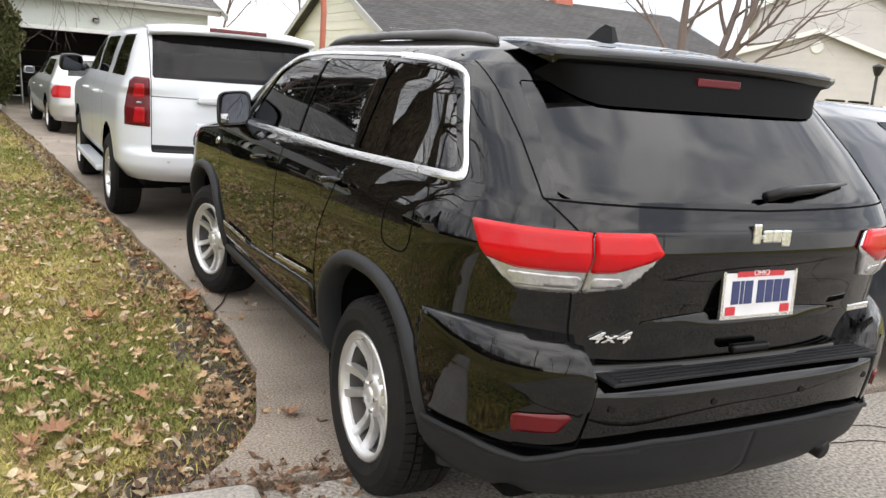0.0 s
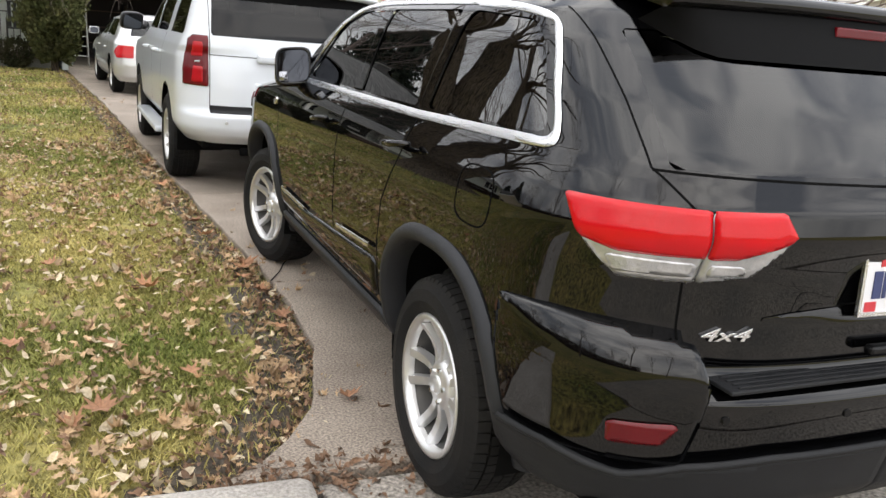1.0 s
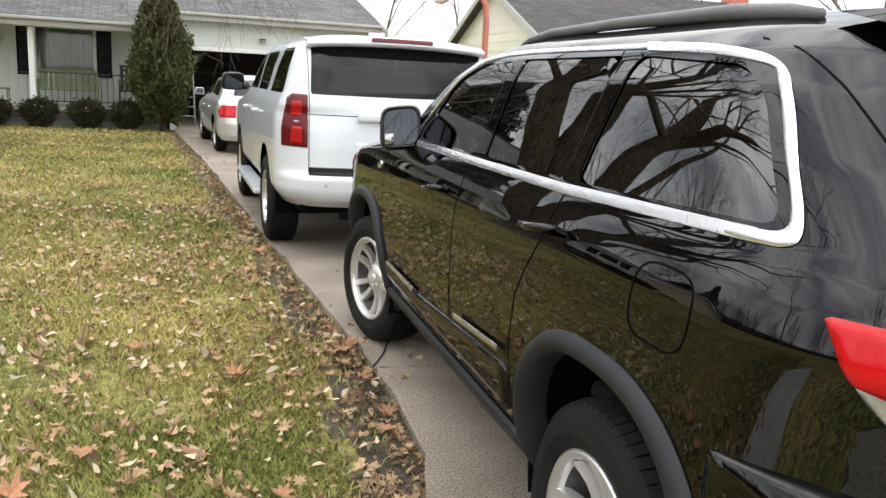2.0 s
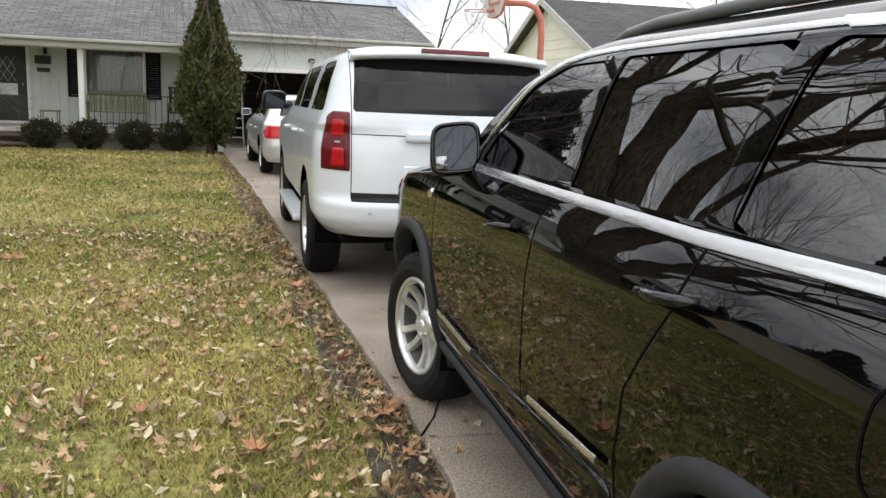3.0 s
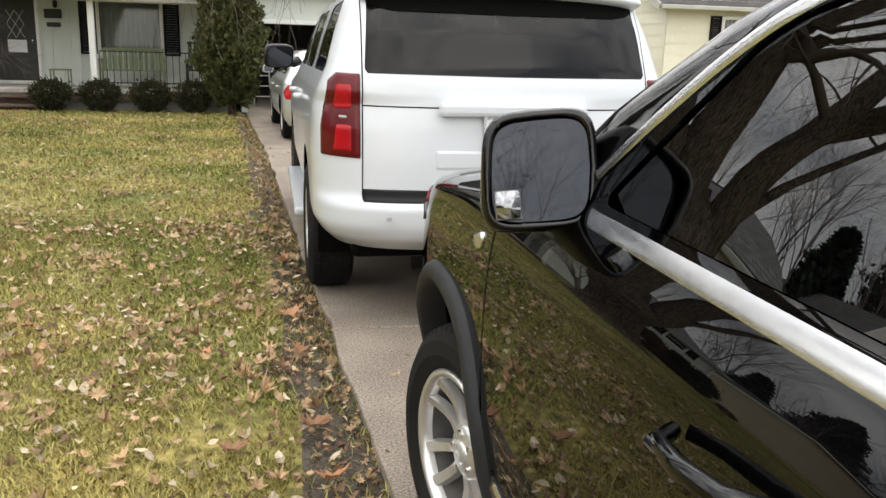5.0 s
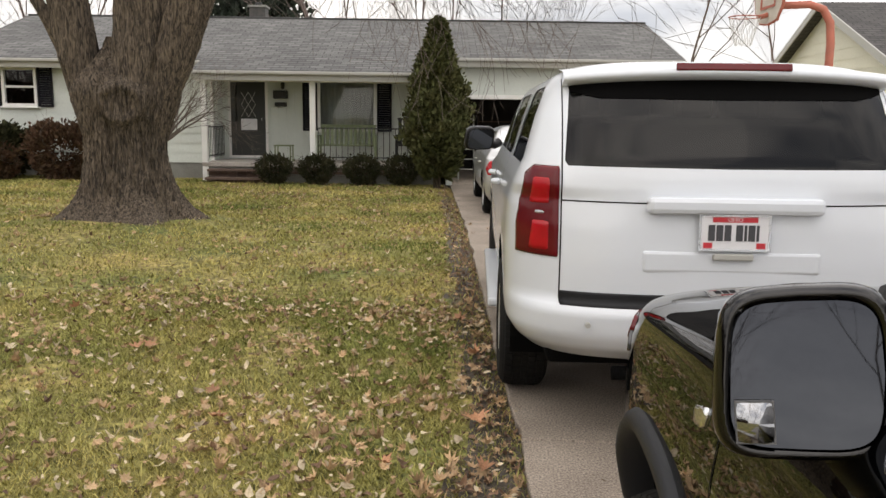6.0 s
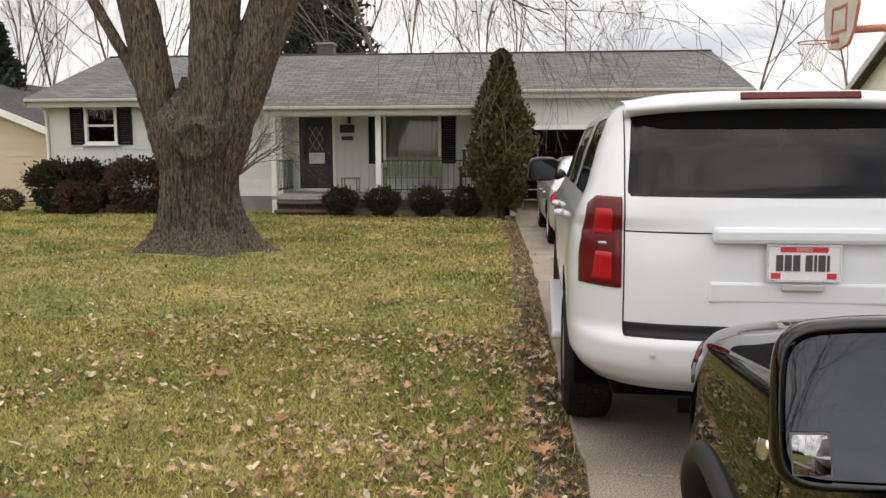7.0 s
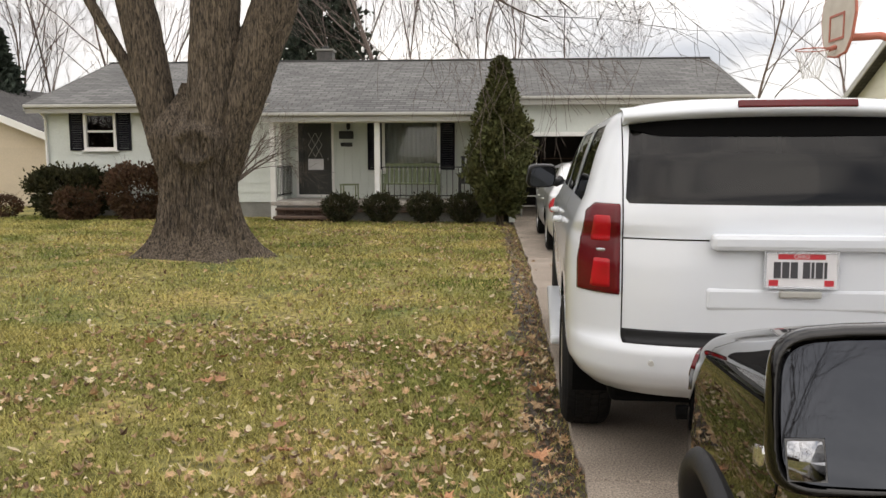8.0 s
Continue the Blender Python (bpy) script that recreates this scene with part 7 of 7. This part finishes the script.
def porch_chair(u, v, mt, label, w=0.55, seat=0.42, back=0.55):
    c = tagged(empty("porch_chair", HM), label, "chair", "porch chairs")
    z0 = 0.52
    part("seat", box_bm(w, 0.48, 0.035, pose(u, v, z0 + seat), 0.01), mt, c)
    n = max(4, int(w / 0.11))
    for i in range(n):
        part("back_slat", box_bm(w / n * 0.66, 0.02, back, pose(u - w / 2 + w * (i + 0.5) / n, v + 0.25, z0 + seat + back / 2, -8), 0.004), mt, c)
    part("back_rail", box_bm(w, 0.035, 0.05, pose(u, v + 0.29, z0 + seat + back, -8), 0.008), mt, c)
    for s in (-1, 1):
        part("arm", box_bm(0.05, 0.5, 0.03, pose(u + s * w / 2, v, z0 + seat + 0.22), 0.008), mt, c)
        for d in (-1, 1):
            part("leg", box_bm(0.04, 0.04, seat + 0.22, pose(u + s * w / 2, v + d * 0.22, z0 + (seat + 0.22) / 2), 0.006), mt, c)
    return c


porch_chair(-2.45, 0.75, M["green_wood"], "worn green slatted porch glider with pale pattern", 1.35, 0.40, 0.46)
porch_chair(-0.95, 0.75, M["iron"], "dark metal porch chair with arms", 0.62, 0.42, 0.62)
gt = tagged(empty("side_table", HM), "small green garden table on the porch", "table")
part("top", box_bm(0.42, 0.42, 0.03, pose(-3.95, 0.6, 0.90), 0.01), M["green_wood"], gt)
for s in (-1, 1):
    for d in (-1, 1):
        part("leg", box_bm(0.03, 0.03, 0.38, pose(-3.95 + s * 0.18, 0.6 + d * 0.18, 0.71), 0.004), M["green_wood"], gt)
chim = empty("chimney")
child(chim, house)
part("stack", box_bm(0.46, 0.5, 0.8, pose(-5.5, 5.6, 4.30), 0.01), M["alloy_dark"], chim, "dark grey boxed chimney")
part("cap", box_bm(0.54, 0.58, 0.06, pose(-5.5, 5.6, 4.72), 0.01), M["block"], chim)
tube_part("flue", [(-5.5, 5.6, 4.72), (-5.5, 5.6, 4.85)], 0.10, M["iron"], chim, 12)
# trim at the garage opening and things inside
part("garage_trim", box_bm(0.10, 0.18, 2.16, pose(0.03, GAR_V - 0.02, 1.08), 0.008), M["white_wood"], house, "white garage door trim")
part("garage_trim", box_bm(4.95, 0.18, 0.10, pose(2.5, GAR_V - 0.02, 2.12), 0.008), M["white_wood"], house)
ld = tagged(empty("step_ladder", HM), "metal step ladder standing in the garage", "ladder")
for s in (0, 1):
    tube_part("rail", [(0.28 + s * 0.42, 2.3, 0.02), (0.32 + s * 0.34, 2.55, 1.7)], 0.02, M["gutter"], ld)
for k in range(6):
    part("rung", box_bm(0.40, 0.07, 0.025, pose(0.49, 2.34 + 0.036 * k, 0.28 + 0.26 * k), 0.005), M["gutter"], ld)
sf_ = tagged(empty("garage_shelf", HM), "dark wooden shelf rack at the garage wall", "shelf")
for z in (0.5, 1.0, 1.5):
    part("shelf", box_bm(1.2, 0.4, 0.03, pose(1.6, 6.7, z)), M["brick"], sf_)
for u in (1.02, 2.18):
    part("upright", box_bm(0.04, 0.4, 1.7, pose(u, 6.7, 0.86)), M["brick"], sf_)


def hp(u, v, z=0.0, rz=0.0):
    return HM @ pose(u, v, z, 0, 0, rz)


# plants at the house
conifer(hp(-0.30, -0.75), 3.72, 1.2, "tall dense green-brown evergreen beside the garage", 26000, 3, M["conifer"], size=0.085)
bush(hp(-10.7, 0.1), 1.75, 1.0, 1.25, "clipped dark green hedge bush", M["hedge"], 11, 7500, 0.6)
bush(hp(-10.35, -0.25), 0.95, 0.7, 0.85, "reddish brown bush before the hedge", M["hedge_brown"], 12, 1600, 0.75)
bush(hp(-8.95, 0.1), 1.5, 0.9, 1.30, "brown-green half-bare bush by the wall", M["hedge_brown"], 13, 5000, 0.65)
bush(hp(-12.75, 0.8), 0.75, 0.6, 0.6, "small brown bush by the corner", M["hedge_brown"], 14, 900)
for k, u in enumerate((-4.0, -3.02, -2.0, -1.1)):
    bush(hp(u, -0.45), 0.82, 0.62, 0.70, "rounded dark green shrub before the porch", M["hedge"], 20 + k, 1500)
dog = tagged(empty("small_tree", hp(-6.15, -1.5)), "small bare ornamental tree with fine twigs", "tree")
tube_part("trunk", [(-0.12, -0.2, -0.05), (-0.1, -0.15, 0.6), (0.0, 0, 1.15)], [0.15, 0.11, 0.08], M["twig"], dog, 12)
part_mesh("crown", *join_geo(*[branch_tree(300 + i, 1.35, 0.026, 3, 0.6, 0.3, (5, 4, 4), 0.25, 0.2, at=(0, 0, 1.0), heading=(math.cos(i * 1.3) * 0.9 + 0.45, math.sin(i * 1.3) * 0.6, 0.9)) for i in range(6)]), M["twig"], dog)

# ---- basketball hoop ----
bb = tagged(empty("basketball_hoop", pose(3.52, 15.0, 0)), "basketball hoop with tan board on a rust-red pole", "hoop")
tube_part("pole", [(0, 0, 0), (0, 0, 2.75), (-0.03, 0.0, 3.05), (-0.14, 0.0, 3.24), (-0.34, 0.0, 3.31), (-0.80, 0.02, 3.29)], [0.06, 0.06, 0.06, 0.058, 0.056, 0.055], M["orange_paint"], bb, 14, "rust-red steel pole")
fan = [(-0.46, -0.18), (-0.30, -0.36), (0.0, -0.40), (0.30, -0.36), (0.46, -0.18), (0.56, 0.15), (0.52, 0.40), (0.36, 0.56), (0.0, 0.62), (-0.36, 0.56), (-0.52, 0.40), (-0.56, 0.15)]
n = len(fan)
bd = part_mesh("backboard", [(x, -0.02, z) for x, z in fan] + [(x, 0.02, z) for x, z in fan], [tuple(range(n)), tuple(reversed(range(n, 2 * n)))] + [(i, n + i, n + (i + 1) % n, (i + 1) % n) for i in range(n)], M["board_white"], bb, "weathered tan fan-shaped backboard")
bd.matrix_local = pose(-0.92, 0.0, 3.42, 0, 0, -84)
part("target_box", frame_bm(0.50, 0.38, 0.035, 0.012), M["orange_paint"], bd).location = (0, -0.028, 0.02)
part_mesh("edge_band", *tube([(x, 0.0, z) for x, z in fan + fan[:1]], 0.024, 6, False), M["orange_paint"], bd)
ring = [(0.225 * math.cos(a), -0.36 + 0.225 * math.sin(a), -0.30) for a in np.linspace(0, 6.283, 29)]
tube_part("rim", ring, 0.010, M["orange_paint"], bd, 6)
tube_part("bracket", [(0, -0.02, -0.26), (0, -0.14, -0.30)], 0.035, M["orange_paint"], bd, 8)
net = []
for i in range(12):
    for s in (-1, 1):
        pts = [((0.225 - 0.115 * t) * math.cos(i * 0.5236 + s * 0.8 * t), -0.36 + (0.225 - 0.115 * t) * math.sin(i * 0.5236 + s * 0.8 * t), -0.30 - 0.42 * t) for t in np.linspace(0, 1, 6)]
        net.append(tube(pts, 0.004, 4, False))
part_mesh("net", *join_geo(*net), M["rope"], bd, "white rope net")


# ---- neighbouring houses ----
def plain_house(name, m, w, d, eave, peak, wall_mat, roof_mat, label, pitch_boards, gable_front=True, wins=(), base=0.0):
    """A gable house: sided walls, gables, roof, windows. Its front is the plane y=0; gable_front sets the ridge along y."""
    h = tagged(empty(name, m), label, "house")
    wl0 = wall_part("wall", 0, w, 0, 0.15, base, eave, wall_mat, h, [x[:4] for x in wins])
    boards(h, wl0, 0, w, 0.0, base + 0.1, eave, pitch_boards, wall_mat, [(x[0] - 0.05, x[1] + 0.05, x[2] - 0.05, x[3] + 0.05) for x in wins])
    wall_part("wall", 0, w, d - 0.15, d, base, eave, wall_mat, h)
    for x in (0, w - 0.15):
        ws_ = wall_part("wall", x, x + 0.15, 0.15, d - 0.15, base, eave, wall_mat, h)
    for x0, x1, z0, z1 in [x[:4] for x in wins]:
        window_unit(h, x0, x1, z0, z1, 0.0, shutters=0.3, curtain=True)
    roof = empty("roof")
    child(roof, h)
    o = 0.35
    if gable_front:
        c = w / 2
        for y in (0.0, d - 0.15):
            part_mesh("gable_wall", [(0, y, eave), (w, y, eave), (c, y, peak - 0.12), (0, y + 0.15, eave), (w, y + 0.15, eave), (c, y + 0.15, peak - 0.12)], [(0, 1, 2), (5, 4, 3), (0, 2, 5, 3), (1, 4, 5, 2), (0, 3, 4, 1)], wall_mat, h)
        n_ = int((peak - eave) / pitch_boards)
        for k in range(n_):
            za, zb = eave + k * pitch_boards, eave + (k + 1) * pitch_boards
            a = c * (zb - eave) / (peak - eave) + 0.08
            part_mesh("siding_board", [(a, -0.02, za), (w - a, -0.02, za), (w - a, -0.005, zb), (a, -0.005, zb), (a, 0, za), (w - a, 0, za)], [(0, 1, 2, 3), (4, 5, 1, 0)], wall_mat, h)
        sl = (peak - eave) / c
        for s in (-1, 1):
            e = c + s * (c + o)
            ze = peak - sl * (c + o)
            vs = [(c, -o, peak), (e, -o, ze), (e, d + o, ze), (c, d + o, peak)]
            vs = vs + [(x, y, z - 0.12) for x, y, z in vs]
            fs = [(0, 1, 2, 3), (7, 6, 5, 4), (0, 4, 5, 1), (1, 5, 6, 2), (2, 6, 7, 3)]
            ob = part_mesh("roof_plane", vs, fs if s < 0 else [tuple(reversed(f)) for f in fs], roof_mat, roof)
            uv = ob.data.uv_layers.new(name="courses")
            for l in ob.data.loops:
                q = ob.data.vertices[l.vertex_index].co
                uv.data[l.index].uv = (q.y, math.hypot(q.x - c, q.z - peak))
            a, b = Vector((c, -o - 0.02, peak - 0.09)), Vector((e, -o - 0.02, ze - 0.09))
            bar = part("bargeboard", box_bm((b - a).length, 0.04, 0.20), M["white_wood"], roof, "white bargeboard")
            bar.matrix_local = Matrix.Translation((a + b) / 2) @ Matrix.Rotation(-math.atan2(b.z - a.z, b.x - a.x), 4, "Y")
    else:
        c = d / 2
        sl = (peak - eave) / c
        for x in (0.0, w - 0.15):
            part_mesh("gable_wall", [(x, 0, eave), (x, d, eave), (x, c, peak - 0.12), (x + 0.15, 0, eave), (x + 0.15, d, eave), (x + 0.15, c, peak - 0.12)], [(0, 2, 1), (3, 4, 5), (0, 3, 5, 2), (1, 2, 5, 4), (0, 1, 4, 3)], wall_mat, h)
            if x == 0.0:
                for k in range(int((peak - base) / pitch_boards)):
                    za, zb = base + k * pitch_boards, base + (k + 1) * pitch_boards
                    a = 0.0 if zb < eave else c * (zb - eave) / (peak - eave) + 0.06
                    if d - 2 * a > 0.2:
                        part_mesh("siding_board", [(-0.022, a, za), (-0.022, d - a, za), (-0.005, d - a, zb), (-0.005, a, zb), (0, a, za), (0, d - a, za)], [(3, 2, 1, 0), (0, 1, 5, 4)], wall_mat, h)
        for s in (-1, 1):
            e = c + s * (c + o)
            ze = peak - sl * (c + o)
            vs = [(-o, c, peak), (-o, e, ze), (w + o, e, ze), (w + o, c, peak)]
            vs = vs + [(x, y, z - 0.12) for x, y, z in vs]
            fs = [(3, 2, 1, 0), (4, 5, 6, 7), (1, 5, 4, 0), (2, 6, 5, 1), (3, 7, 6, 2)]
            roof_uv(part_mesh("roof_plane", vs, [tuple(reversed(f)) for f in fs] if s < 0 else fs, roof_mat, roof))
            a, b = Vector((-o - 0.02, c, peak - 0.09)), Vector((-o - 0.02, e, ze - 0.09))
            bar = part("bargeboard", box_bm(0.04, (b - a).length, 0.20), M["gutter"], roof, "pale bargeboard")
            bar.matrix_local = Matrix.Translation((a + b) / 2) @ Matrix.Rotation(math.atan2(b.z - a.z, b.y - a.y), 4, "X")
        part("gutter", box_bm(w + 2 * o, 0.11, 0.11, pose(w / 2, -o - 0.055, eave - sl * o - 0.08), 0.02), M["gutter"], roof)
    return h


plain_house("cream_house", pose(8.0, 22.2, 0, 0, 0, 0), 15.0, 9.8, 3.0, 5.0, M["cream_siding"], M["shingle_dark"], "cream sided low house with dark shingle roof", 0.30, False, [(1.5, 2.9, 1.5, 2.6), (4.6, 6.2, 1.5, 2.6), (8.6, 10.0, 1.5, 2.6)])
ch2 = tagged(empty("brick_chimney", pose(17.5, 27.1, 4.4)), "red brick chimney on the cream house roof", "chimney")
part("stack", box_bm(0.8, 0.6, 2.0, pose(0, 0, 0.6), 0.01), M["orange_paint"], ch2)
plain_house("tan_house", hp(-23.6, 5.2), 10.0, 12.0, 2.15, 4.15, M["tan_siding"], M["shingle_dark"], "tan sided house behind the lawn", 0.22, True)
GH = pose(29.3, 23.3, 1.2, 0, 0, -44)
plain_house("grey_garage_wing", GH @ pose(-4.4, 0, 0), 7.4, 7.0, 2.45, 3.75, M["grey_siding"], M["shingle_dark"], "grey sided gable wing with white trim", 0.16, True)
plain_house("grey_house", GH @ pose(-3.0, 5.5, 0), 6.6, 9.0, 5.2, 7.2, M["grey_siding"], M["shingle_dark"], "two-storey grey sided house with white trim", 0.18, True)
tube_part("corner_board", [(2.98, -0.05, 0.0), (2.98, -0.05, 2.45)], 0.09, M["white_wood"], None, 4).matrix_world = GH
tagged(bpy.data.objects["corner_board"], "white corner board of the grey wing", "trim", kind="structure")
vent = tagged(empty("gable_vent", GH @ pose(-0.7, -0.06, 2.95)), "round white vent in the grey gable", "vent")
part_mesh("disc", *lathe([(0.0, -0.03), (0.24, -0.03), (0.28, 0.0), (0.28, 0.05)], 24), M["white_wood"], vent).matrix_local = pose(0, 0, 0, 0, 0, 90)

lp = tagged(empty("street_lamp", pose(23.7, 17.0, 0.80)), "black post lantern on the neighbouring lawn", "lamp")
tube_part("post", [(0, 0, 0), (0, 0, 2.0)], 0.05, M["iron"], lp, 10)
part_mesh("lantern", *lathe([(0.0, 0.42), (0.16, 0.34), (0.19, 0.30), (0.10, 0.04), (0.06, 0.0), (0.0, 0.0)], 6, "z"), M["iron"], lp).location = (0, 0, 1.98)
fc = tagged(empty("split_rail_fence", pose(23.6, 20.6, 0.80, 0, 0, -44)), "weathered brown split-rail fence", "fence")
for i in range(6):
    part("fence_post", box_bm(0.13, 0.13, 1.0, pose(i * 2.2, 0, 0.5), 0.02), M["bark"], fc)
    for z in (0.42, 0.82):
        part("rail", box_bm(2.2, 0.06, 0.12, pose(i * 2.2 + 1.1, 0, z, 0, random.uniform(-1, 1), 0), 0.02), M["bark"], fc)
for k in range(2):
    tb = tagged(empty("waste_bin", pose(26.3 + 0.6 * k, 20.5 - 0.6 * k, 0.98, 0, 0, -44)), "dark plastic wheeled waste bin by the grey wall", "bin", "waste bins")
    part("body", box_bm(0.6, 0.6, 0.9, pose(0, 0, 0.45), 0.04), M["plastic"], tb)
    part("lid", box_bm(0.66, 0.66, 0.08, pose(0, 0, 0.94), 0.03), M["plastic"], tb)

# ---- trees in the distance ----
def far_tree(seed, height, label):
    t = tagged(empty("bare_tree"), label, "tree", "bare trees behind the houses")
    g = branch_tree(seed, height, height * 0.007, 4, 0.55, 0.5, (8, 6, 5, 4), 0.22, 0.0, (7, 5, 4, 3, 3))
    part_mesh("trunk", *tube([(0, 0, -0.3), (0, 0, height * 0.12)], [height * 0.011, height * 0.007], 8), M["far_twig"], t)
    part_mesh("crown", *g, M["far_twig"], t)
    return t


kinds = [far_tree(500, 11, "tall bare grey-brown tree"), far_tree(511, 9.5, "bare grey-brown tree with fine twigs"), far_tree(523, 12.5, "tall bare grey-brown tree")]
random.seed(21)
SPOTS = [(-6.2, 36), (-3.6, 37.5), (-8.2, 37), (-22, 34), (-26, 36), (-19.5, 36), (-24, 44), (-19, 47), (-15, 50), (-11, 46), (-8, 52), (-5, 45), (-2, 50), (2, 55), (10, 58), (15, 50), (19, 44), (-30, 42), (-35, 50), (-21, 38), (24, 42), (28, 48), (-27, 52),
         (-18, -8), (-24, 2), (-30, 10), (-26, 18), (-20, -18), (-12, -26), (-34, -4), (4, -30), (14, -28), (-38, 24), (-9.5, -2.5), (-7.5, -9), (-13, 4.5), (-4.5, -14)]
for i, (x, y) in enumerate(SPOTS):
    src = kinds[i % 3]
    s = random.uniform(0.75, 1.2)
    mt_ = pose(x, y, 0.0, 0, 0, random.uniform(0, 360)) @ Matrix.Diagonal((s, s, s * random.uniform(0.9, 1.1), 1))
    if i < 3:
        src.matrix_world = mt_
    else:
        ob = copy_thing(src, Matrix.Identity(4))
        ob.matrix_world = mt_
nt_ = tagged(empty("garden_tree", pose(14.2, 15.5, 0.3)), "leafless tree with forked trunk before the cream house", "tree")
for k, (dx, dy) in enumerate(((-0.1, 0.0), (0.12, 0.05), (0.05, -0.1))):
    part_mesh("stem", *branch_tree(700 + k, 5.5, 0.16 - 0.02 * k, 3, 0.7, 0.4, (6, 5, 4), 0.3, 0.1, at=(dx, dy, 0), heading=(dx * 1.6, dy, 1)), M["far_twig"], nt_)
for k, (x, y, h, w) in enumerate([(-22.2, 30, 6.2, 2.3), (-12.3, 39, 11.5, 4.4), (-29.5, 33, 10.0, 4.5)]):
    conifer(pose(x, y, 0), h, w, "dark spruce standing among bare trees", 12000, 50 + k, M["spruce"], "spruce_tree", 0.2)


def thicket(m, seed):
    """A dense row of bare saplings and brush across the street."""
    r = random.Random(seed)
    t = tagged(empty("thicket", m), "dense bare brush and saplings across the street", "shrubs", "brush across the street")
    stems = [branch_tree(seed * 31 + i, r.uniform(4.5, 7.0), 0.08, 3, 0.6, 0.4, (7, 6, 4), 0.12, 0.0, (5, 4, 3, 3), at=(r.uniform(-5, 5), r.uniform(-1.5, 1.5), -0.1), heading=(r.uniform(-0.2, 0.2), r.uniform(-0.2, 0.2), 1)) for i in range(11)]
    part_mesh("stems", *join_geo(*stems), M["far_twig"], t)
    part_mesh("brush", *clumps(5000, lambda q: ((q.uniform(-5.5, 5.5), q.uniform(-1.5, 1.5), 3.4 * q.random() ** 1.6), (0, 0, 1)), 0.32, seed), M["hedge_brown"], t)
    return t


brush = thicket(pose(-29, 8, 0, 0, 0, 90), 3)
for k, (x, y, turn) in enumerate([(-29, 18, 80), (-28, 27, 60), (-28, -3, 95), (-26, -13, 110), (-20, -22, 130)]):
    ob = copy_thing(brush, Matrix.Identity(4))
    ob.matrix_world = pose(x, y, 0, 0, 0, turn)
